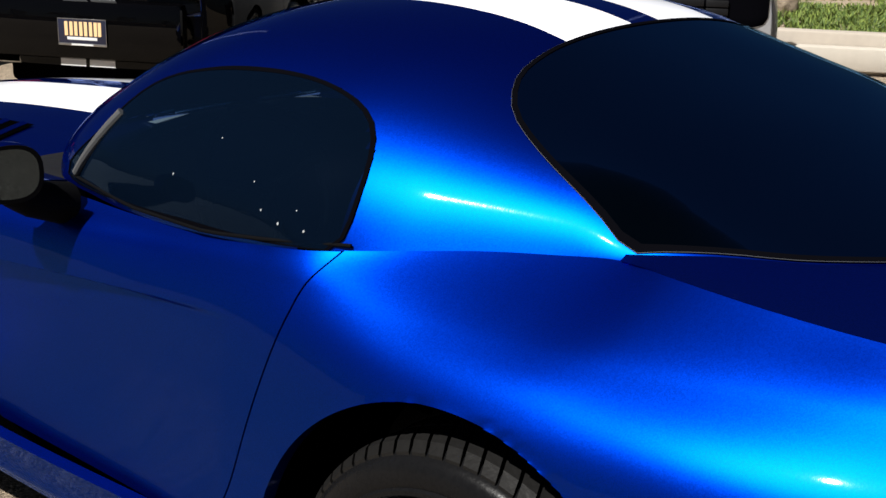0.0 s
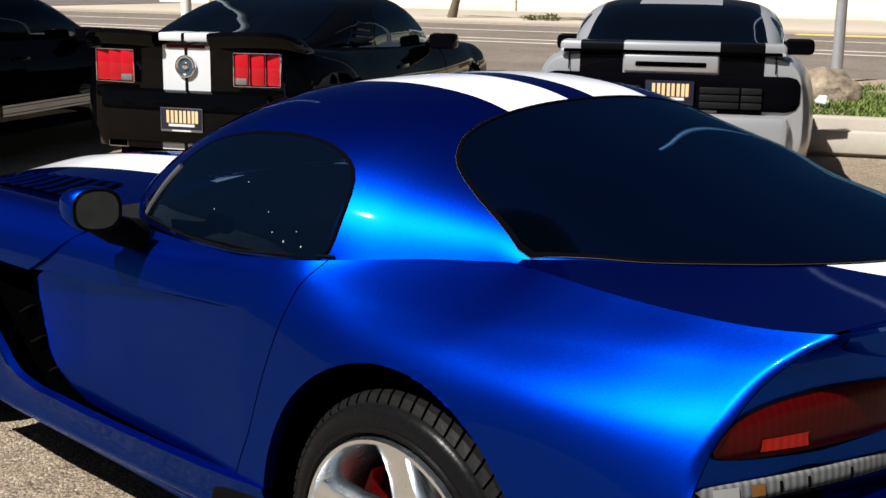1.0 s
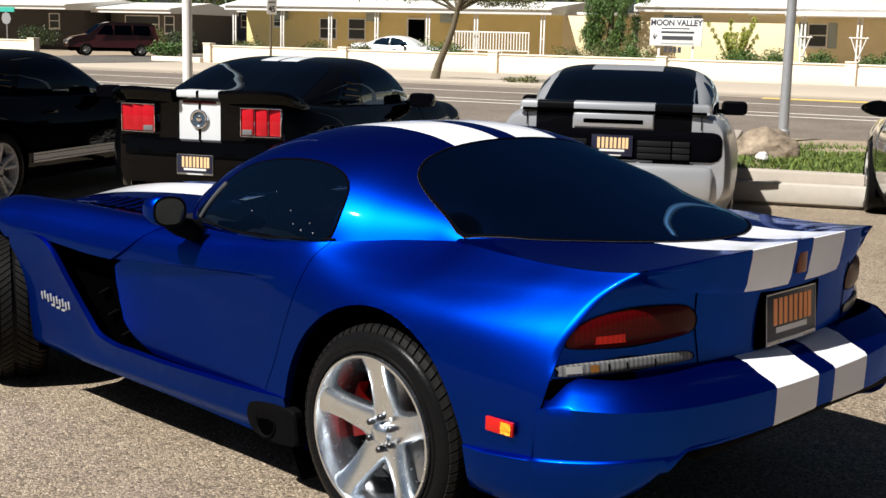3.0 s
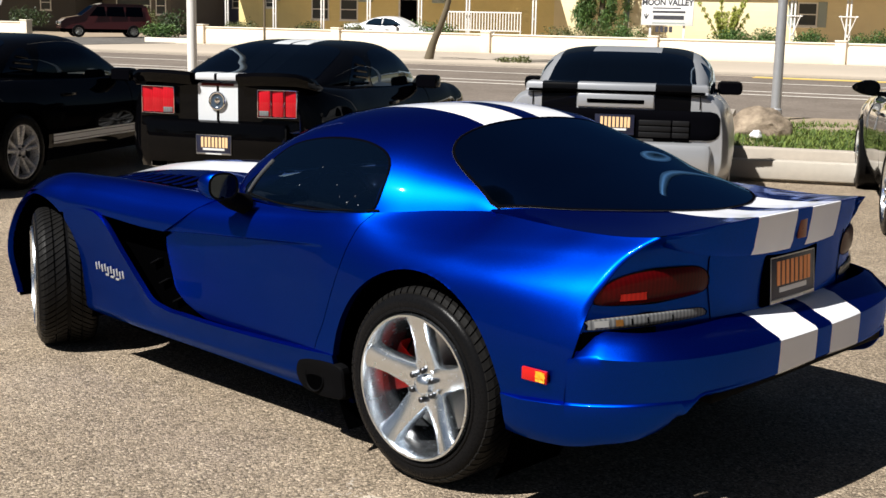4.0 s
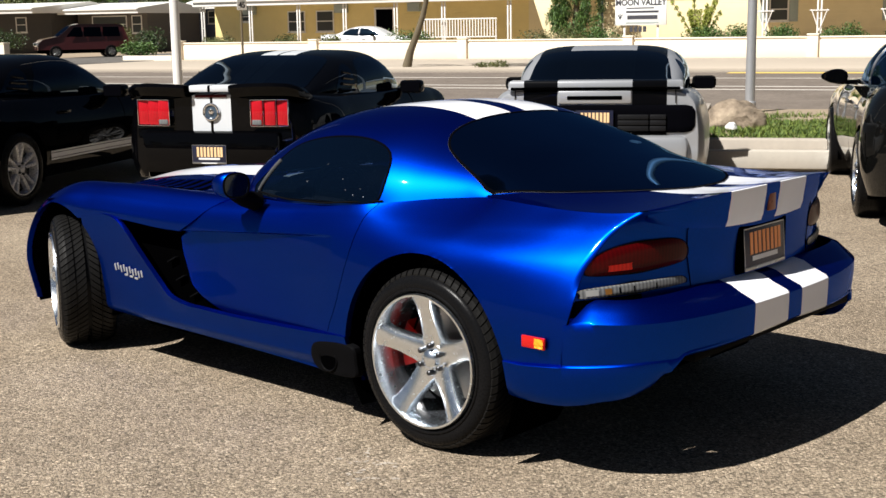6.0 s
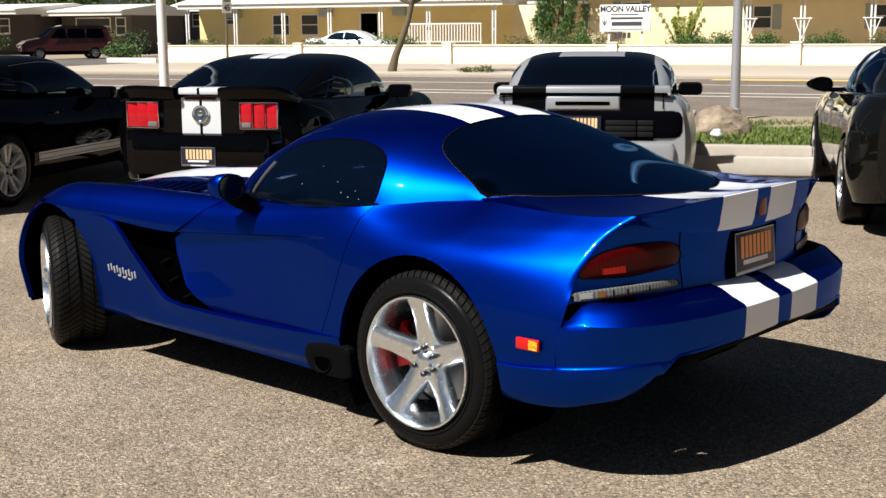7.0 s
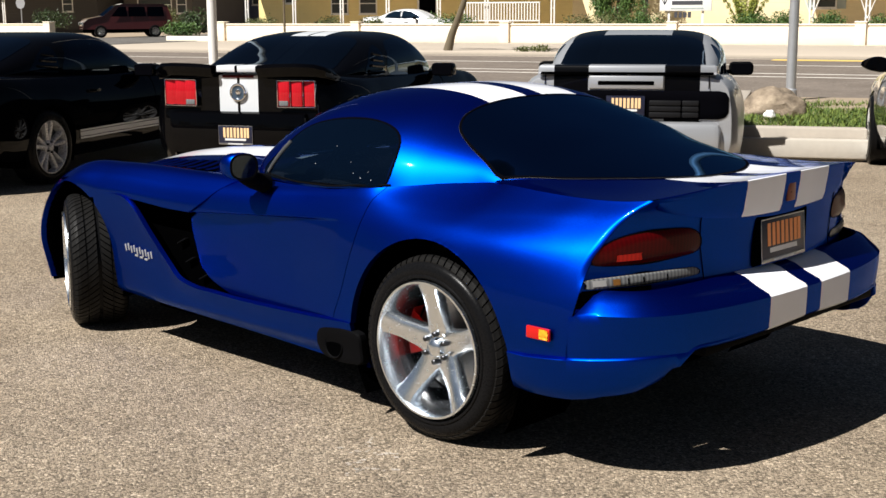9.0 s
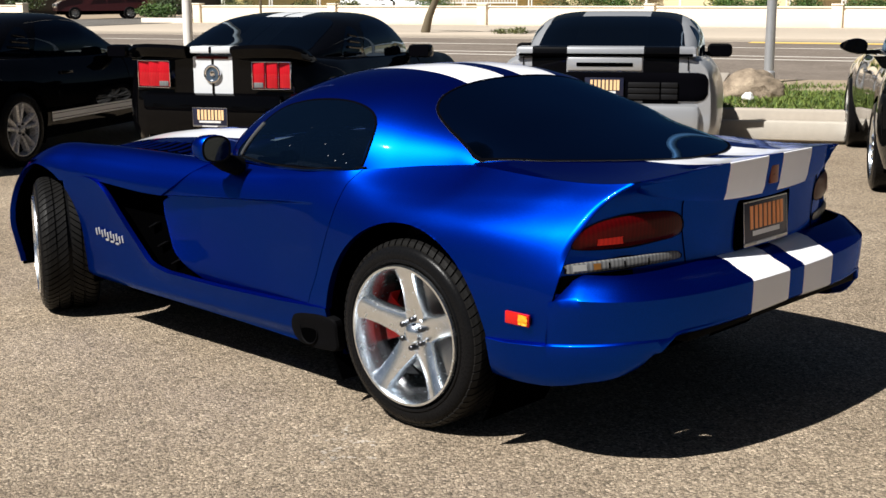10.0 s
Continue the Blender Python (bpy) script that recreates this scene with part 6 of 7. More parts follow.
def saloon(m, label, paint):
    car = thing("saloon_car", m, label, "car")
    xs = np.r_[0.0, 0.02, 0.05, 0.10, 0.16, np.linspace(0.25, 4.7, 76), 4.8, 4.9, 4.95]
    P = loft(D_LINES, xs)
    nv = P.shape[1]
    v, fs = P.reshape(-1, 3), grid_faces(len(xs), nv)
    for cx in (1.05, 3.97):
        v, fs = cut_round(v, fs, cx, 0.35, 0.385)
    sheet("body", v, fs, paint, car, thick=0.03, smooth=40, ref=(2.4, 0, 0.4))
    a, half, s = P[0], nv // 2, np.linspace(0, 1, 15)[:, None]
    F = np.array([a[j] * (1 - s) + a[nv - 1 - j] * s for j in range(half + 1)])
    sheet("rear_face", F.reshape(-1, 3), grid_faces(half + 1, 15), paint, car)
    xc, A = np.linspace(0.62, 3.58, 60), np.linspace(0, math.pi, 51)
    w, z0, zt = cr(xc, D_W)[:, None], cr(xc, D_Z0)[:, None], cr(xc, D_ZT)[:, None]
    c, s = np.cos(A)[None], np.sin(A)[None]
    P = np.stack([xc[:, None] + 0 * c, w * np.sign(c) * np.abs(c) ** (2 / 3), z0 + (zt - z0) * np.abs(s) ** (2 / 2.2)], -1)
    sheet("roof", P.reshape(-1, 3), grid_faces(60, 51), paint, car)
    dy = lambda x, z: cr(x, D_W) * np.maximum(0, 1 - np.clip((z - cr(x, D_Z0)) / (cr(x, D_ZT) - cr(x, D_Z0)), 0, 1) ** 2.2) ** (1 / 3)
    for out, cen in (([(1.15, 1.04), (1.28, 1.22), (1.55, 1.34), (2.02, 1.37), (2.02, 1.01)], (1.65, 1.16)), ([(2.10, 1.01), (2.10, 1.37), (2.5, 1.34), (2.85, 1.22), (3.15, 1.06), (3.2, 1.01)], (2.5, 1.16))):
        loop = round_loop([p for k in range(len(out)) for p in (out[k], tuple((np.array(out[k]) + np.array(out[(k + 1) % len(out)])) / 2))], 40)
        q, ff = disc_fill(loop, cen, 6)
        both("side_window", np.stack([q[:, 0], dy(q[:, 0], q[:, 1]) + 0.004, q[:, 1]], -1), flipped(ff), M_glass, car)
        lp = np.vstack([loop, loop[:1]])
        for sgn in (1, -1):
            tube_part("window_moulding", np.stack([lp[:, 0], sgn * (dy(lp[:, 0], lp[:, 1]) + 0.005), lp[:, 1]], -1), 0.009, M_alloy, car, sides=6)
    for sgn in (1, -1):
        for x in (1.30, 2.08, 3.25):
            pts = [(x, sgn * (float(cr(x, [(q[0], q[1]) for q in ln])) + 0.001), z) for ln, z in ((D_LINES[1], 0.42), (D_LINES[2], 0.63), (D_LINES[3], 0.83), (D_LINES[4], 0.96))]
            tube_part("door_seam", spread(pts, 10), 0.004, M_void, car, sides=5)
        for x in (1.45, 2.30):
            bm = bmesh.new()
            box(bm, (x, -0.015, 0.83), (x + 0.2, 0.015, 0.86), 0.007, pose(0, sgn * 0.92, 0))
            part("door_handle", bm, M_alloy, car)
        bm = bmesh.new()
        bmesh.ops.create_icosphere(bm, subdivisions=3, radius=1.0, matrix=pose(2.88, sgn * 1.00, 1.045))
        for q in bm.verts:
            d = q.co - Vector((2.88, sgn * 1.00, 1.045))
            out = d.y * sgn
            q.co = Vector((2.88 + max(-0.35, d.x) * 0.11, sgn * (1.00 + out * 0.125), 1.045 + d.z * (0.068 - 0.018 * out)))
        box(bm, (-0.03, -0.11, -0.02), (0.05, 0.11, 0.02), 0.01, pose(2.90, sgn * 0.87, 0.99))
        part("wing_mirror", bm, M_black_paint, car)
    bm = bmesh.new()
    box(bm, (0.1, -0.60, 0.20), (4.8, 0.60, 0.7), 0.04)
    box(bm, (1.5, -0.80, 0.22), (3.5, 0.80, 0.60), 0.04)
    part("underbody", bm, M_void, car)
    for x in (1.05, 3.97):
        for sgn in (1, -1):
            v, fs = turned([(0.55, 0.40), (0.885, 0.40)], 30, arc=(radians(-25), radians(205)))
            sheet("wheel_housing", v * (1, sgn, 1) + np.array([x, 0, 0.35]), flipped(fs) if sgn > 0 else fs, M_void, car)
            road_wheel("wheel", car, pose(x, sgn * 0.835, 0.345, 0, 0, 0 if sgn > 0 else 180), 0.345, 0.245, 0.25, spokes=9, red=False, polish=M_polish, tread=False, style="narrow")
    return car


saloon(place(-0.15, -5.05, -60.8), "dark metallic saloon car with chrome window trim", M_dark_bronze)

# ---- the site: x runs along the road, y towards the car park ----
SITE = pose(0, 0, 0, 0, 0, 19)


def slab(name, s0, s1, d0, d1, z0, z1, mat, label="", category="", bevel=0.0, kind="structure"):
    ob = box_part(name, (s0, -d1, z0), (s1, -d0, z1), mat, bevel=bevel)
    ob.matrix_world = SITE
    return tagged(ob, label, category, kind=kind)


def flat(name, half, z, mat, cells=1):
    v = np.array([(x, y, z) for x in np.linspace(-half, half, cells + 1) for y in np.linspace(-half, half, cells + 1)])
    return sheet(name, v, grid_faces(cells + 1, cells + 1), mat, smooth=0)


def leaves(name, count, size, mat, seed, spots, parent=None, up=0.3, long=1.8):
    """A crown of many small bent leaves round the given spots (x, y, z, rx, ry, rz)."""
    rng = np.random.default_rng(seed)
    spots = np.array(spots, float)
    vol = np.prod(spots[:, 3:], axis=1) ** (2 / 3)
    pick = rng.choice(len(spots), count, p=vol / vol.sum())
    d = rng.normal(size=(count, 3))
    d /= np.linalg.norm(d, axis=1)[:, None]
    r = rng.uniform(0.25, 1.0, count) ** 0.6
    c = spots[pick, :3] + d * r[:, None] * spots[pick, 3:] * rng.uniform(0.8, 1.12, (count, 1))
    a = rng.normal(size=(count, 3))
    a[:, 2] += up
    a /= np.linalg.norm(a, axis=1)[:, None]
    b = np.cross(a, rng.normal(size=(count, 3)))
    b /= np.linalg.norm(b, axis=1)[:, None]
    n = np.cross(a, b)
    s = size * rng.uniform(0.6, 1.3, (count, 1))
    q = np.stack([c - a * s * long, c + b * s * 0.5 + n * s * 0.15, c + a * s * long, c - b * s * 0.5 + n * s * 0.15], 1)
    fs = [(4 * k, 4 * k + 1, 4 * k + 2, 4 * k + 3) for k in range(count)]
    return sheet(name, q.reshape(-1, 3), fs, mat, parent, smooth=0)


def plant(name, s, d, z, label, category, group=""):
    return thing(name, SITE @ pose(s, -d, z), label, category, group)


def bush(s, d, w, h, mat, seed, label="rounded green hedge bush by the wall", n=700, size=0.05):
    b = plant("bush", s, d, 0.05, label, "bush", "hedge bushes")
    rng = np.random.default_rng(seed)
    spots = [(rng.uniform(-w / 3, w / 3), rng.uniform(-0.2, 0.2), h * rng.uniform(0.4, 0.62), w * rng.uniform(0.22, 0.34), 0.38, h * rng.uniform(0.3, 0.42)) for _ in range(7)]
    leaves("foliage", n, size, mat, seed, spots, b, long=1.2)
    v, fs = [], []
    for k in range(5):
        a = rng.uniform(-0.5, 0.5)
        tv, tf = tube([(0, 0, 0), (a * w * 0.3, rng.uniform(-0.1, 0.1), h * 0.35), (a * w * 0.6, rng.uniform(-0.15, 0.15), h * 0.7)], [0.03, 0.022, 0.01], 6)
        fs += [tuple(i + len(v) for i in f) for f in tf]
        v += list(tv)
    sheet("stems", v, fs, M_bark, b)
    return b


ground = tagged(flat("ground", 1500, 0.0, M_asphalt), "tan worn asphalt car park with exposed stones", "ground", kind="structure")
slab("road", -300, 300, 15.2, 34.8, -0.05, 0.004, M_road, "two-way asphalt road with white lane lines", "road")
slab("gutter", -300, 300, 14.6, 15.2, -0.05, 0.012, M_concrete, "pale concrete gutter strip", "gutter")
for d, w in ((24.3, 0.14), (25.7, 0.14), (30.1, 0.12)):
    slab("lane_line", -200, 200, d, d + w, 0.0, 0.008, M_white_line, "white painted lane line", "road marking")
slab("kerb_line", -60, 5.5, 33.4, 34.1, 0.0, 0.010, M_yellow_line, "yellow painted kerb line", "road marking")
slab("far_gutter", -300, 300, 34.12, 34.42, -0.05, 0.014, M_concrete, "pale concrete gutter along the far kerb", "gutter")
slab("kerb_dark_strip", -300, 300, 34.42, 34.80, -0.05, 0.006, M_dark_strip, "dark strip along the far kerb", "joint")
slab("pavement", -300, 300, 34.8, 45.9, -0.05, 0.11, M_concrete, "pale concrete pavement across the road", "pavement", 0.02)
slab("yard", -300, 300, 45.9, 90, -0.05, 0.10, M_dirt, "dry dirt yard behind the wall", "yard")
slab("driveway", 34.6, 44.2, 35.2, 75, 0.0, 0.125, M_drive, "grey asphalt driveway", "driveway")

# long low wall with pillars
def low_wall(s0, s1, pillars, name):
    w = thing(name, SITE, "low cream painted block wall with square pillars", "wall", kind="structure")
    cuts = sorted([s0, s1] + [p for p in pillars if s0 < p < s1])
    for a, b in zip(cuts, cuts[1:]):
        box_part("wall_panel", (a + 0.2, -46.15, 0.0), (b - 0.2, -45.98, 0.86), M_block, w, bevel=0.01)
        box_part("coping", (a + 0.2, -46.19, 0.86), (b - 0.2, -45.94, 0.92), M_block, w, bevel=0.012)
    for p in pillars:
        box_part("pillar", (p - 0.2, -46.28, 0.0), (p + 0.2, -45.86, 0.96), M_block, w, bevel=0.01)
        box_part("pillar_cap", (p - 0.23, -46.31, 0.96), (p + 0.23, -45.83, 1.02), M_block, w, bevel=0.015)


low_wall(-61.4, 33.9, [33.9 - 7.35 * k for k in range(14)], "wall_street")
low_wall(44.7, 81, [44.7 + 7.35 * k for k in range(6)], "wall_street_west")
slab("planter_wall", 33.6, 36.4, 44.9, 45.2, 0.0, 0.34, M_block, "low cream planter edging", "planter wall", 0.015)
bush(36.3, 46.2, 2.4, 1.15, M_leaf_green, 11, n=1500, size=0.06)

# sign board
sg = thing("sign_board", SITE @ pose(0, -50, 0), "white park sign with dark lettering on posts", "sign")
box_part("board", (11.2, -0.04, 1.42), (13.5, 0.04, 2.60), M_sign_white, sg, bevel=0.01)
for s in (11.6, 13.1):
    box_part("post", (s - 0.05, -0.09, 0.1), (s + 0.05, -0.045, 1.6), M_post_white, sg, bevel=0.008)


def wording(name, text, size, at, turn, mat, parent, squeeze=1.0):
    """Raised lettering as a mesh."""
    cu = bpy.data.curves.new(name, "FONT")
    cu.body, cu.size, cu.extrude, cu.align_x, cu.align_y = text, size, 0.006, "CENTER", "CENTER"
    cu.offset = 0.012 * size / 0.36
    tmp = bpy.data.objects.new(name, cu)
    me = bpy.data.meshes.new_from_object(tmp)
    bpy.data.objects.remove(tmp)
    me.materials.clear()
    me.materials.append(mat)
    ob = new(name, me)
    ob.parent, ob.matrix_local = parent, Matrix.Translation(at) @ turn @ Matrix.Diagonal((squeeze, 1, 1, 1))
    return ob


FACING = pose(0, 0, 0, 90, 0, 180)
wording("lettering", "MOON VALLEY", 0.36, (12.35, 0.045, 2.40), FACING, M_sign_ink, sg, 0.92)
for k, (a, b, z, h) in enumerate(((11.75, 13.0, 2.14, 0.05), (11.55, 13.0, 1.96, 0.09), (11.6, 12.95, 1.68, 0.17), (11.55, 13.0, 1.50, 0.05))):
    box_part("lettering_bar", (a, 0.04, z), (b, 0.046, z + h), M_sign_ink if k != 3 else M_grey_shutter, sg)
bm = bmesh.new()
for a in (-0.5, 0.0, 0.45):
    box(bm, (-0.02, 0.0, 0.0), (0.02, 0.006, 0.22), 0.0, pose(13.28, 0.042, 1.70, 0, math.degrees(a), 0))
part("plant_drawing", bm, M_sign_ink, sg)
for k in range(4):
    box_part("number_bar", (12.10 + 0.2 * k, 0.0, 1.13), (12.24 + 0.2 * k, 0.03, 1.38), M_sign_ink, sg)


# ---- houses ----
def window(parent, s0, s1, z0, z1, d, shutters=None, frame=0.06):
    w = new("window")
    w.parent = parent
    bm = bmesh.new()
    for a, b in (((s0, z0), (s0 + frame, z1)), ((s1 - frame, z0), (s1, z1)), ((s0 + frame, z0), (s1 - frame, z0 + frame)), ((s0 + frame, z1 - frame), (s1 - frame, z1)), ((s0 + frame, (z0 + z1) / 2 - 0.025), (s1 - frame, (z0 + z1) / 2 + 0.025))):
        box(bm, (a[0], -d, a[1]), (b[0], -d + 0.06, b[1]), 0.006)
    part("window_frame", bm, M_post_white, w)
    box_part("pane", (s0 + frame, -d + 0.01, z0 + frame), (s1 - frame, -d + 0.03, z1 - frame), M_pane, w)
    box_part("window_sill", (s0 - 0.04, -d, z0 - 0.06), (s1 + 0.04, -d + 0.10, z0), M_post_white, w, bevel=0.01)
    if shutters:
        for a in (s0 - 0.42, s1 + 0.02):
            box_part("shutter", (a, -d, z0 - 0.03), (a + 0.40, -d + 0.05, z1 + 0.03), shutters, w, bevel=0.008)
    return w


def house(label, s0, s1, d, deep, top, mat, roof_rise=0.45, over=0.5, porch=None, eave=0.30, name="mobile_home"):
    h = thing(name, SITE, label, "house", "mobile homes")
    box_part("wall", (s0, -d - deep, 0.05), (s1, -d, top), mat, h, bevel=0.01)
    p = porch or 0.25
    # shallow gabled roof, with its eave over the front
    xs = [s0 - over, s1 + over]
    prof = [(-d + p, top - 0.02), (-d + p, top + eave), (-d - deep / 2, top + eave + roof_rise), (-d - deep - 0.25, top + eave), (-d - deep - 0.25, top - 0.02)]
    v = [(x, y, z) for x in xs for y, z in prof]
    fs = [(0, 1, 6, 5), (1, 2, 7, 6), (2, 3, 8, 7), (3, 4, 9, 8), (4, 0, 5, 9), (4, 3, 2, 1, 0), (5, 6, 7, 8, 9)]
    sheet("roof", v, fs, M_roof_white, h, smooth=0)
    bm = bmesh.new()
    box(bm, (s0 - over - 0.02, -d + p, top - 0.04), (s1 + over + 0.02, -d + p + 0.03, top + eave * 0.55), 0.006)
    part("fascia", bm, M_post_white, h)
    box_part("gutter", (s0 - over, -d + p + 0.03, top + eave * 0.62), (s1 + over, -d + p + 0.13, top + eave * 0.92), M_roof_white, h, bevel=0.02)
    return h


def porch_posts(h, spots, d, z0, z1, pair=0.16):
    for s in spots:
        for k in (-pair / 2, pair / 2):
            box_part("porch_post", (s + k - 0.035, -d - 0.035, z0), (s + k + 0.035, -d + 0.035, z1), M_post_white, h, bevel=0.006)
        for z in np.linspace(z0 + 0.5, z1 - 0.3, 3):
            box_part("post_brace", (s - pair / 2, -d - 0.015, z), (s + pair / 2, -d + 0.015, z + 0.04), M_post_white, h)


y1 = house("long yellow mobile home with a white-posted porch", 20.0, 39.0, 57, 6.5, 2.80, M_yellow_siding, porch=2.0, over=0.1)
porch_posts(y1, (38.6, 35.5, 32.5, 29.7, 26.7, 24.0, 20.4), 55.2, 0.1, 2.80)
window(y1, 33.1, 34.2, 1.30, 2.45, 57)
window(y1, 31.3, 32.4, 1.30, 2.45, 57)
window(y1, 36.6, 37.2, 1.9, 2.5, 57)
dr = new("door")
dr.parent = y1
box_part("door_leaf", (27.7, -57.0, 0.3), (28.7, -56.93, 2.45), M_frit, dr, bevel=0.01)
bm = bmesh.new()
box(bm, (27.6, -57.0, 0.3), (27.7, -56.9, 2.55), 0.01)
box(bm, (28.7, -57.0, 0.3), (28.8, -56.9, 2.55), 0.01)
box(bm, (27.7, -57.0, 2.45), (28.7, -56.9, 2.55), 0.01)
part("door_frame", bm, M_post_white, dr)
for s in (36.2, 30.4, 26.0):
    box_part("air_cooler", (s, -57.0, 2.30), (s + 0.7, -56.6, 2.75), M_grey_shutter, y1, bevel=0.03)
# railing along the porch
rail = thing("porch_railing", SITE, "white picket railing on the yellow home's porch", "railing")
box_part("top_rail", (21.0, -55.03, 1.82), (25.2, -54.97, 1.89), M_post_white, rail, bevel=0.01)
box_part("bottom_rail", (21.0, -55.02, 0.92), (25.2, -54.98, 0.98), M_post_white, rail, bevel=0.01)
for k in range(27):
    s = 21.05 + k * 0.158
    box_part("baluster", (s - 0.025, -55.02, 0.5 if k % 9 == 0 else 0.95), (s + 0.025, -54.98, 1.84), M_post_white, rail)
# pale end wall at the porch's end
box_part("end_wall", (16.4, -57.3, 0.05), (20.0, -57.0, 2.78), M_cream_siding, y1, bevel=0.01)
box_part("end_roof", (16.2, -57.5, 2.80), (18.8, -55.6, 2.92), M_roof_white, y1, bevel=0.02)

y2 = house("pale yellow mobile home with grey shutters", -14.0, 15.9, 56.5, 7, 3.05, M_cream_siding, porch=0.3, over=0.15)
window(y2, 13.2, 14.2, 1.75, 2.85, 56.5, M_grey_shutter)
window(y2, 6.9, 7.8, 1.5, 2.6, 56.5, M_grey_shutter)
window(y2, 1.2, 2.3, 1.5, 2.6, 56.5, M_grey_shutter)
box_part("wall_vent", (9.3, -56.5, 2.92), (10.6, -56.44, 3.04), M_post_white, y2, bevel=0.01)
box_part("porch_roof", (-4.0, -56.4, 2.86), (8.4, -53.6, 3.02), M_roof_white, y2, bevel=0.02)
porch_posts(y2, (7.6, 5.2, 2.2, -0.8), 53.9, 0.1, 2.86)
for s in (7.6, 5.2, 2.2):
    for sgn in (1, -1):
        tube_part("trellis_brace", [(s, -53.85, 1.05), (s + sgn * 0.35, -53.85, 2.0)], 0.025, M_post_white, y2, sides=6)
    tube_part("trellis_bar", [(s - 0.42, -53.84, 1.95), (s + 0.42, -53.84, 1.95)], 0.025, M_post_white, y2, sides=6)

g1 = house("grey mobile home with a white roof in shade", 55.0, 74.0, 62, 7, 2.75, M_grey_siding_shaded, porch=2.4, over=0.6)
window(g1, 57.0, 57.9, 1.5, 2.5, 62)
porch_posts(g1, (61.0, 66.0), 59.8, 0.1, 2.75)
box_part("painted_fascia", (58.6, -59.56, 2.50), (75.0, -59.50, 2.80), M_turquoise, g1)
g2 = house("tan mobile home with a low white roof", 48.8, 54.4, 64, 6, 2.65, M_tan_siding_shaded, porch=1.5, over=0.4)
window(g2, 50.4, 53.2, 1.35, 2.5, 64)
window(g2, 49.2, 50.0, 1.35, 2.5, 64)
g3 = house("blue-grey mobile home with a gabled white roof", 40.5, 49.6, 71, 8, 2.95, M_blue_siding, roof_rise=1.0, porch=1.2)
window(g3, 47.8, 48.7, 1.9, 2.8, 71)

# ---- street furniture ----
post = thing("car_park_pole", SITE @ pose(9.62, -11, 0.0), "white painted round pole in the car park", "pole")
tube_part("shaft", [(0, 0, 0), (0, 0, 3), (0, 0, 7)], [0.072, 0.070, 0.062], M_post_white, post, sides=20)
tube_part("base_collar", [(0, 0, 0), (0, 0, 0.30)], [0.20, 0.20], M_kerb, post, sides=20)
sp = thing("speed_sign", SITE @ pose(26.6, -40, 0.1, 0, 0, 74), "white speed limit sign on a brown wooden post", "sign")
tube_part("sign_post", [(0, 0, 0), (0, 0, 3.2)], 0.05, M_bark, sp)
box_part("sign_plate", (-0.26, 0.055, 2.20), (0.26, 0.070, 2.85), M_sign_white, sp, bevel=0.004)
wording("lettering", "45", 0.34, (0, 0.074, 2.40), FACING, M_sign_ink, sp)
box_part("lettering_bar", (-0.18, 0.070, 2.66), (0.18, 0.075, 2.71), M_sign_ink, sp)
oc = thing("street_sign", SITE @ pose(55.9, -56, 0.1), "grey back of an octagonal sign on a post", "sign")
tube_part("sign_post", [(0, 0, 0), (0, 0, 2.3)], 0.035, M_galv, oc)
v, fs = turned([(0.0, 0.0), (0.0, 0.38), (0.012, 0.38), (0.012, 0.0)], 8)
sheet("sign_plate", v + np.array([0, 0.04, 1.95]), fs, M_galv, oc, smooth=0)

lp = thing("lamp_pole", pose(5.93, -12.5, 0.14), "grey galvanised steel lamp pole in the verge", "pole")
tube_part("shaft", [(0, 0, 0), (0, 0, 4), (0, 0, 8)], [0.072, 0.064, 0.045], M_galv, lp, sides=20)
box_part("base_plate", (-0.18, -0.18, 0), (0.18, 0.18, 0.03), M_galv, lp, bevel=0.005)
tube_part("collar", [(0, 0, 0.0), (0, 0, 0.25), (0, 0, 0.27)], [0.10, 0.09, 0.07], M_galv, lp, sides=20)
box_part("hand_hole_cover", (-0.095, -0.04, 2.42), (-0.062, 0.04, 2.75), M_trim, lp, bevel=0.008)

# ---- raised verge with kerb, grass, boulder and wheel stop ----
VERGE = pose(3.95, -7.55, 0, 0, 0, 28)
kerb = thing("verge_kerb", VERGE, "raised concrete kerb round a grass verge", "kerb", kind="structure")
for k in range(10):
    box_part("kerb_stone", (-1.42 * (k + 1) + 0.004, -0.20, 0.0), (-1.42 * k - 0.004, 0.0, 0.33), M_kerb, kerb, bevel=0.018)
box_part("kerb_end", (0.0, -6.0, 0.0), (0.17, 0.0, 0.33), M_kerb, kerb, bevel=0.018)
soil = box_part("verge_soil", (-14.2, -6.0, 0.0), (0.0, -0.20, 0.24), M_dirt)
soil.matrix_world = VERGE
tagged(soil, "dry soil of the raised verge", "soil", kind="structure")
rng = np.random.default_rng(5)
n = 16000
gx, gy = rng.uniform(-9.0, -0.05, n), -0.28 - rng.beta(1.0, 1.4, n) * 4.6
dens = np.array([noise.noise(Vector((a * 0.9, b * 0.9, 3.0))) for a, b in zip(gx, gy)])
ok = dens > -0.34
gx, gy, dens = gx[ok], gy[ok], dens[ok]
vs, fs = [], []
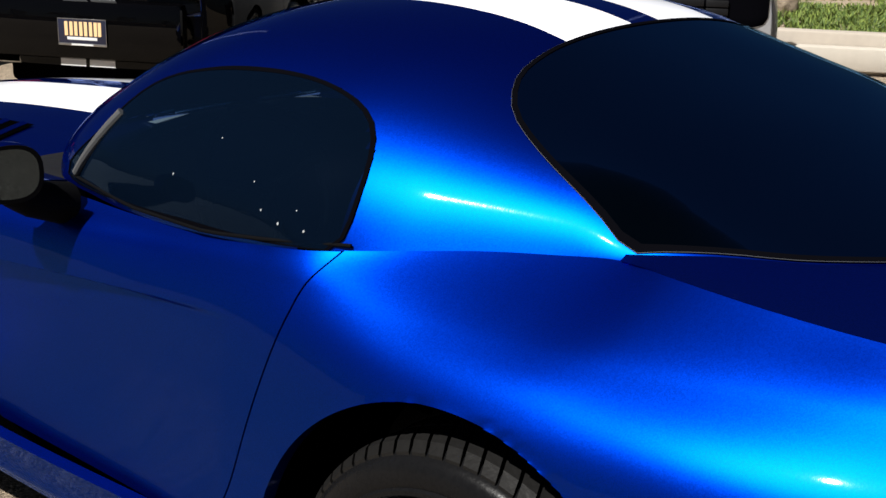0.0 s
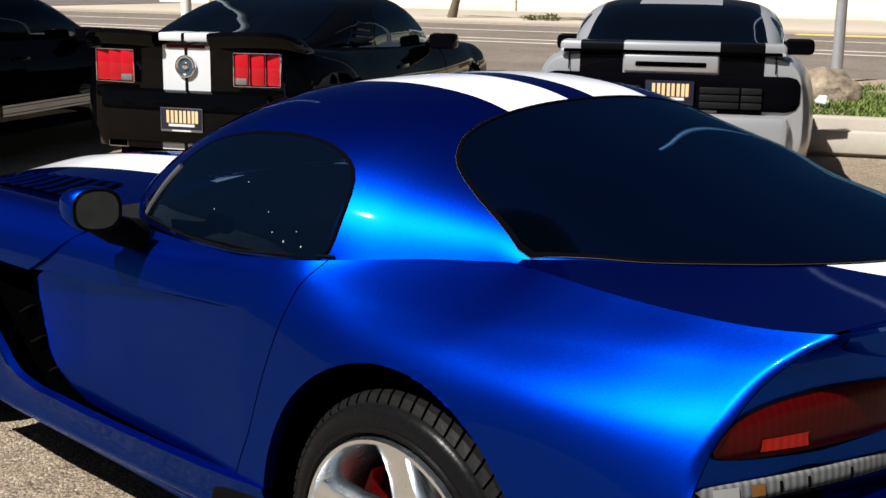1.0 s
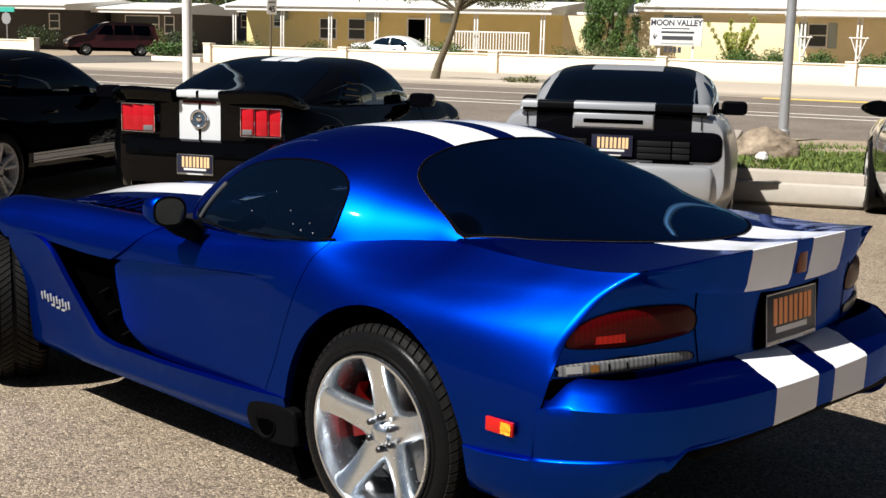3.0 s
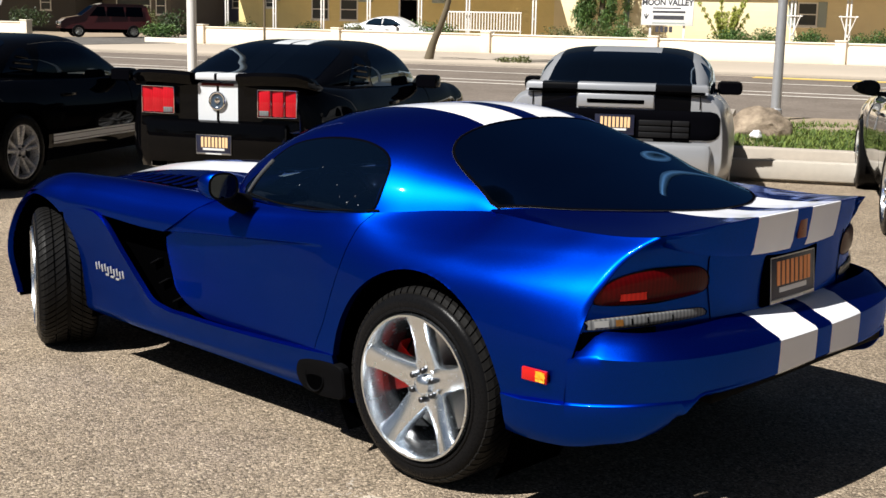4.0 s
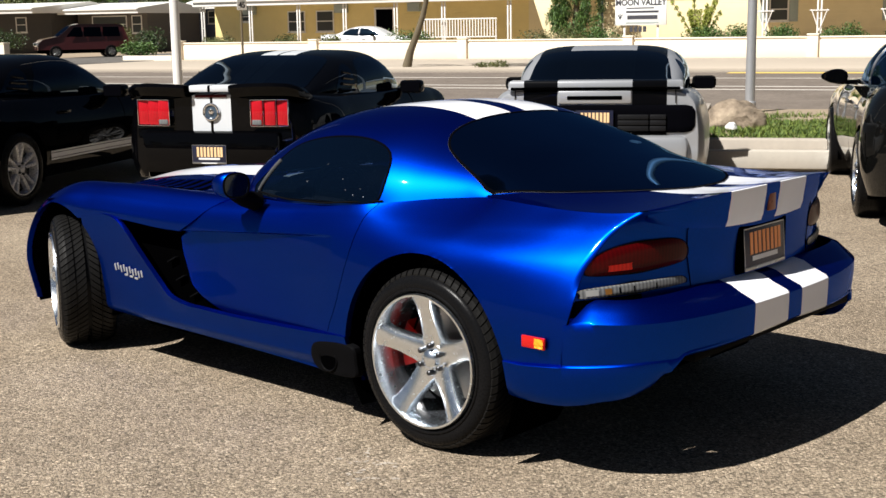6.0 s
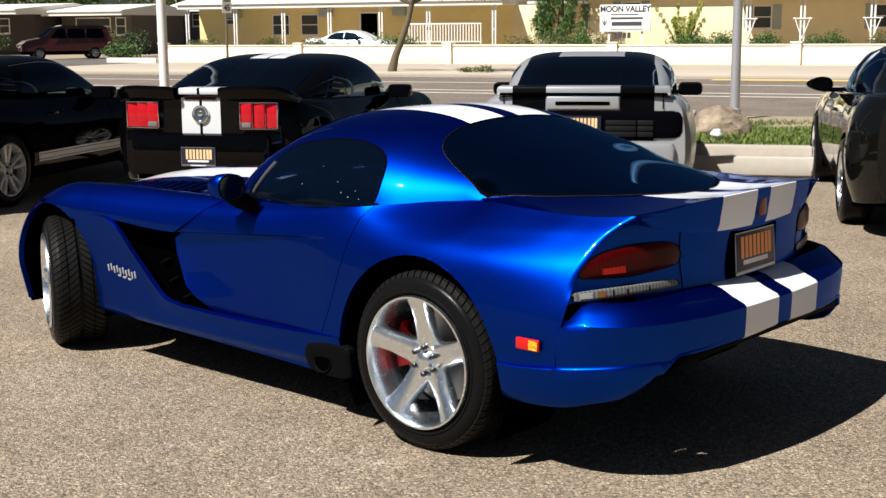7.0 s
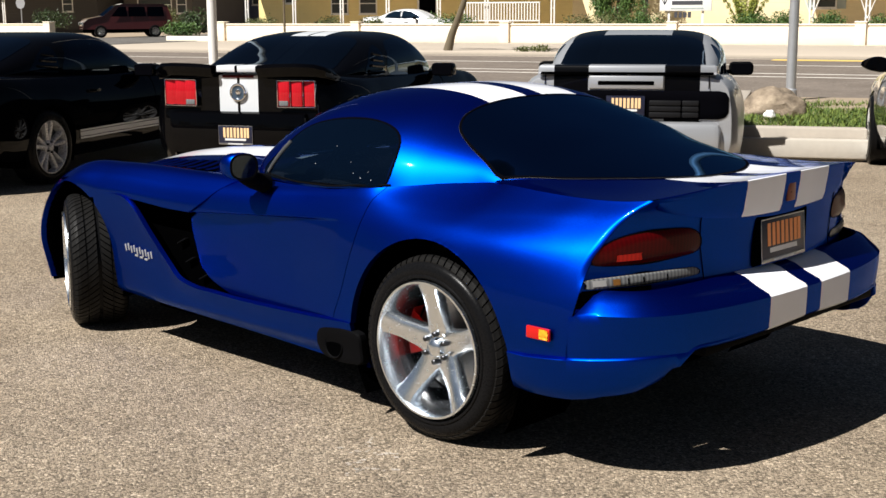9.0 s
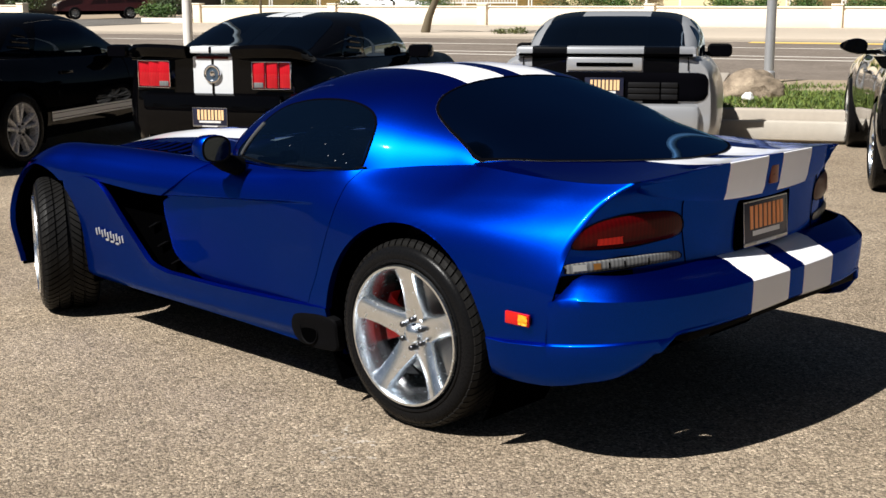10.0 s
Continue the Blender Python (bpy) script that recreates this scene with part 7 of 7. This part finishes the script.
for a, b, e in zip(gx, gy, dens):
    for _ in range(3):
        w, hh = rng.uniform(0.004, 0.010), rng.uniform(0.025, 0.075) * (1 + 0.8 * max(0, e))
        th, le = rng.uniform(0, 6.28), rng.uniform(0.02, 0.10)
        dx, dy = math.cos(th), math.sin(th)
        o = len(vs)
        a2, b2 = a + rng.uniform(-0.05, 0.05), b + rng.uniform(-0.05, 0.05)
        vs += [(a2 - dy * w, b2 + dx * w, 0.235), (a2 + dy * w, b2 - dx * w, 0.235), (a2 + dx * le * 0.5 + dy * w * 0.8, b2 + dy * le * 0.5 - dx * w * 0.8, 0.235 + hh * 0.6), (a2 + dx * le * 0.5 - dy * w * 0.8, b2 + dy * le * 0.5 + dx * w * 0.8, 0.235 + hh * 0.6), (a2 + dx * le, b2 + dy * le, 0.235 + hh)]
        fs += [(o, o + 1, o + 2, o + 3), (o + 3, o + 2, o + 4)]
grass = sheet("verge_grass", vs, fs, M_grass, smooth=0)
grass.matrix_world = VERGE
tagged(grass, "patchy bright green grass and weeds on the verge", "grass", kind="stuff")


def boulder(m, size, seed, label, mat=None):
    bm = bmesh.new()
    bmesh.ops.create_icosphere(bm, subdivisions=4, radius=1.0)
    for q in bm.verts:
        p = q.co.copy()
        p.x, p.z = p.x, p.z * (1 - 0.25 * p.x)
        k = 1 + 0.20 * noise.noise(p * 1.3 + Vector((seed, 0, 0))) + 0.13 * noise.noise(p * 2.9 + Vector((0, seed, 0))) - 0.16 * abs(noise.noise(p * 1.9 + Vector((seed, 3, 1)))) + 0.04 * noise.noise(p * 6) + 0.02 * noise.noise(p * 13)
        q.co = Vector((p.x * size[0] * k, p.y * size[1] * k, max(-0.3, p.z) * size[2] * k))
    ob = part("boulder", bm, mat or M_rock, smooth=60)
    ob.matrix_world = m
    return tagged(ob, label, "rock")


boulder(pose(4.88, -10.0, 0.30, 0, 6, 35), (0.46, 0.30, 0.27), 7.3, "large brown sandstone boulder in the grass")
boulder(pose(4.36, -9.15, 0.32, 0, 0, 10), (0.07, 0.06, 0.065), 5.0, "small white stone in the grass", M_sign_white)
bm = bmesh.new()
box(bm, (-1.75, 0.012, 0.035), (0.50, 0.17, 0.225), 0.014)
box(bm, (-1.73, 0.012, 0.0), (0.48, 0.10, 0.037), 0.004)
st = part("wheel_stop", bm, M_stop, None)
st.matrix_world = VERGE
tagged(st, "worn precast concrete wheel stop before the kerb", "wheel stop")
# faint pale scuffs on the asphalt beside the coupe
sc = thing("asphalt_scuff", pose(0.0, 1.2, 0.0), "faint pale scuff marks worn into the asphalt", "scuff mark", kind="structure")
rs = np.random.default_rng(17)
for cx, cy, ang, ln in ((0.10, -0.02, 20, 0.20), (0.02, 0.04, 75, 0.16), (0.12, -0.09, 130, 0.14), (-0.09, 0.05, 40, 0.18), (-0.04, 0.13, 100, 0.12), (0.0, -0.08, 10, 0.12)):
    for k in range(9):
        q = rs.uniform(-0.5, 0.5)
        a = radians(ang)
        x, y = cx + q * ln * math.cos(a) + rs.normal(0, 0.008), cy + q * ln * math.sin(a) + rs.normal(0, 0.008)
        bm = bmesh.new()
        r = bmesh.ops.create_circle(bm, cap_ends=True, segments=7, radius=rs.uniform(0.004, 0.010))
        for w in bm.verts:
            w.co.x *= rs.uniform(0.6, 1.6)
            w.co.y *= rs.uniform(0.5, 1.1)
        bmesh.ops.transform(bm, matrix=pose(x, y, 0.0022, 0, 0, ang), verts=bm.verts)
        part("scuff", bm, M_scuff, sc)
# ---- vegetation ----
for k, (s, w, h, mt) in enumerate(((29.5, 1.5, 1.05, M_leaf_olive), (33.2, 1.9, 1.0, M_leaf_olive), (22.6, 2.4, 1.25, M_leaf_green), (15.9, 2.4, 1.2, M_leaf_olive), (13.6, 2.2, 1.2, M_leaf_green), (9.3, 1.8, 1.2, M_leaf_green), (7.9, 1.6, 1.15, M_leaf_green), (6.0, 1.6, 1.15, M_leaf_green), (3.6, 1.8, 1.15, M_leaf_green), (0.8, 2.0, 1.15, M_leaf_olive), (27.0, 1.3, 1.0, M_leaf_olive))):
    bush(s, 48.0 + 0.3 * (k % 3), w * 1.2, h * 1.28, mt, 20 + k, n=2400, size=0.045)
bush(38.6, 50.5, 2.0, 1.9, M_leaf_dark, 51, "dark shaded shrub beside the driveway", 900, 0.07)
bush(56.2, 59.0, 3.2, 2.0, M_leaf_dark, 52, "dark shaded shrub before a grey home", 1200, 0.08)
bush(47.8, 60.0, 1.6, 2.1, M_leaf_olive, 53, "straggly olive shrub before a tan home", 900, 0.07)

yucca = plant("ocotillo_shrub", 9.7, 49.5, 0.1, "upright bright green desert shrub with long stems", "shrub")
rng = np.random.default_rng(8)
spots = []
for k in range(18):
    a, lean = rng.uniform(0, 6.28), rng.uniform(0.2, 1.15)
    hgt = rng.uniform(1.4, 2.6)
    p = [(0, 0, 0), (math.cos(a) * lean * 0.35, math.sin(a) * lean * 0.35, hgt * 0.5), (math.cos(a) * lean, math.sin(a) * lean, hgt)]
    tube_part("stem", spread(p, 5), np.linspace(0.03, 0.012, 5), M_bark, yucca, sides=6)
    for f in np.linspace(0.35, 1.0, 7):
        q = np.array(p[0]) * (1 - f) ** 2 + 2 * f * (1 - f) * np.array(p[1]) + f * f * np.array(p[2])
        spots.append((*q, 0.10, 0.10, 0.13))
leaves("foliage", 6000, 0.036, M_leaf_bright, 9, spots, yucca, up=0.9)


def tree(s, d, label, trunk, radii, spots, mat, seed, n, size, limbs=(), up=-0.4, long=1.8, z=0.1):
    t = plant("tree", s, d, z, label, "tree")
    tube_part("trunk", spread(trunk, 10), np.interp(np.linspace(0, 1, 10), np.linspace(0, 1, len(radii)), radii), M_bark, t, sides=12)
    for p, r0 in limbs:
        tube_part("limb", spread(p, 8), np.linspace(r0, 0.012, 8), M_bark, t, sides=8)
    leaves("crown", n, size, mat, seed, spots, t, up=up, long=long)
    return t


# thin-leaved street tree, its crown above the view
rng = np.random.default_rng(14)
limbs, spots = [], []
FORK = (-0.80, 0, 2.35)
for k in range(16):
    a = rng.uniform(0, 6.28) if k > 6 else rng.uniform(2.4, 3.9)
    r = rng.uniform(1.2, 3.6)
    z1 = rng.uniform(2.9, 4.8) if k > 6 else rng.uniform(2.55, 3.3)
    mid = (FORK[0] + math.cos(a) * r * 0.5, math.sin(a) * r * 0.5, (2.35 + z1) / 2 + 0.45)
    end = (FORK[0] + math.cos(a) * r, math.sin(a) * r, z1)
    limbs.append(([FORK, mid, end], 0.05))
    for f in (0.5, 0.7, 0.85, 1.0):
        q = (1 - f) ** 2 * np.array(FORK) + 2 * f * (1 - f) * np.array(mid) + f * f * np.array(end)
        spots.append((q[0] + rng.uniform(-0.2, 0.2), q[1], q[2] - 0.05, 0.42, 0.42, 0.26))
for q in ((-1.5, 0, 2.72), (-2.2, 0.2, 2.66), (-2.9, 0.1, 2.75), (-3.4, 0.2, 2.9), (0.5, 0, 3.0), (1.3, 0.2, 3.1)):
    spots.append((*q, 0.45, 0.4, 0.24))
tree(17.3, 36, "leaning street tree with thin olive leaves", [(0, 0, 0), (-0.16, 0, 0.6), (-0.44, 0, 1.2), (-0.66, 0, 1.8), FORK], [0.17, 0.13, 0.115, 0.10, 0.09], spots, M_leaf_olive, 15, 7000, 0.035, limbs)
spots = []
for _ in range(46):
    q = rng.uniform(0, 1)
    w = 0.5 + 1.0 * math.sin(math.pi * min(1, q * 0.75 + 0.15))
    spots.append((rng.uniform(-w, w), rng.uniform(-0.8, 0.8), 0.9 + 4.2 * q, 0.34, 0.36, rng.uniform(0.4, 0.8)))
tree(16.5, 54.0, "bushy green pepper tree beside the homes", [(0, 0, 0), (0.1, 0, 1.2), (0, 0, 2.6), (0.1, 0, 4)], [0.2, 0.16, 0.12, 0.05], spots, M_leaf_green, 31, 10000, 0.045, up=-1.2, long=2.4)
for k, (s, d, h, w, mt) in enumerate(((66, 78, 6.0, 6, M_leaf_dark), (58, 80, 5.6, 5, M_leaf_olive), (50, 80, 6.0, 5, M_leaf_dark), (37, 76, 5.4, 6, M_leaf_olive), (28, 76, 5.0, 6, M_leaf_olive), (21, 74, 5.2, 5, M_leaf_green), (14, 78, 5.6, 6, M_leaf_olive), (74, 82, 6.5, 6, M_leaf_dark), (43, 84, 6.2, 5, M_leaf_dark), (62, 76, 5.2, 6, M_leaf_green), (54, 77, 5.2, 6, M_leaf_dark), (47, 82, 5.6, 6, M_leaf_olive), (70, 77, 5.4, 6, M_leaf_olive), (33, 78, 5.4, 6, M_leaf_green))):
    r = np.random.default_rng(60 + k)
    spots = [(r.uniform(-w / 2, w / 2), r.uniform(-1.5, 1.5), h * r.uniform(0.45, 1.0), w * 0.2, 1.2, h * 0.14) for _ in range(14)]
    tree(s, d, "distant leafy tree behind the homes", [(0, 0, 0), (0.2, 0, h * 0.4), (0, 0, h * 0.8)], [0.25, 0.18, 0.06], spots, mt, 70 + k, 1500, 0.16, up=0.0)
tf = plant("weed_tuft", 13.9, 35.6, 0.1, "dry dark weed tuft by the kerb", "weed")
leaves("foliage", 260, 0.04, M_leaf_olive, 91, [(-0.3, 0, 0.12, 0.4, 0.2, 0.14), (0.3, 0, 0.10, 0.4, 0.2, 0.12)], tf, up=0.8)

# ---- parked vehicles across the road ----
saloon(SITE @ pose(28.05, -50.2, 0.10) @ pose(0, 0, 0, 0, 0, 180), "white saloon car parked behind the low wall", M_white_paint)


def van(m, label, paint):
    car = thing("minivan", m, label, "van")
    prof = [(0.0, 0.45), (0.02, 0.95), (0.25, 1.70), (0.5, 1.78), (2.6, 1.80), (3.0, 1.70), (3.7, 1.15), (4.5, 1.0), (4.75, 0.8), (4.78, 0.45)]
    nv = len(prof)
    loop = [(x, z) for x, z in prof]
    v, fs = [], []
    for y, k in ((-0.86, 0.9), (-0.92, 1.0), (0.92, 1.0), (0.86, 0.9)):
        for x, z in loop:
            inn = 0.14 * max(0, z - 1.0) * np.sign(y)
            v.append((2.4 + (x - 2.4) * (0.985 if k < 1 else 1), y - inn, z * (0.99 if k < 1 else 1)))
    fs = grid_faces(4, nv) + [tuple(range(nv)), tuple(range(3 * nv, 4 * nv))[::-1]]
    sheet("body", v, fs, paint, car, smooth=35, ref=(2.4, 0, 1))
    for sgn in (1, -1):
        for a, b in ((0.45, 1.35), (1.42, 2.35), (2.42, 3.3)):
            w = [(a, 1.12), (b, 1.12), (b - (0.45 if b > 3 else 0), 1.62), (a + 0.05, 1.62)]
            v = [(x, sgn * (0.925 - 0.14 * (z - 1.0) + 0.006), z) for x, z in w]
            sheet("side_window", v, [(0, 1, 2, 3)], M_glass_dark, car, smooth=0)
    sheet("windscreen", [(3.72, -0.78, 1.16), (3.72, 0.78, 1.16), (3.06, 0.68, 1.68), (3.06, -0.68, 1.68)], [(0, 1, 2, 3)], M_glass_dark, car, smooth=0)
    box_part("grille", (4.76, -0.5, 0.62), (4.81, 0.5, 0.78), M_chrome, car, bevel=0.02)
    for sgn in (1, -1):
        box_part("headlamp", (4.70, sgn * 0.70 - 0.16, 0.66), (4.80, sgn * 0.70 + 0.16, 0.82), M_clear_lens, car, bevel=0.02)
        for x in (0.95, 3.85):
            road_wheel("wheel", car, pose(x, sgn * 0.80, 0.33, 0, 0, 0 if sgn > 0 else 180), 0.33, 0.21, 0.20, red=False, polish=M_alloy, tread=False, style="narrow", spokes=8)
    box_part("underbody", (0.2, -0.7, 0.25), (4.6, 0.7, 0.6), M_void, car)
    return car


van(SITE @ pose(42.0, -52.6, 0.125) @ pose(0, 0, 0, 0, 0, 48), "dark red minivan parked in the driveway", M_maroon)

# ---- behind the camera: an unseen wall, added, and trees that the paint mirrors ----
bk = box_part("added_back_wall", (-60, 52, 0.0), (60, 58, 3.2), M_plain_wall, bevel=0.02)
tagged(bk, "unseen plain wall added to close the car park", "building", kind="structure")
for k, (x, y) in enumerate(((-24, 44), (-15, 46), (-4, 43), (5, 47), (11, 44), (21, 45), (30, 43))):
    r = np.random.default_rng(120 + k)
    spots = [(r.uniform(-2.0, 2.0), r.uniform(-1.5, 1.5), r.uniform(2.4, 5.8), 1.0, 1.0, 0.7) for _ in range(14)]
    t = thing("tree", pose(x, y, 0), "leafy car park tree with a slim trunk", "tree")
    tube_part("trunk", spread([(0, 0, 0), (0.1, 0, 1.5), (0, 0, 4.2)], 8), np.linspace(0.16, 0.06, 8), M_bark, t, sides=10)
    leaves("crown", 1600, 0.11, M_leaf_olive, 130 + k, spots, t)
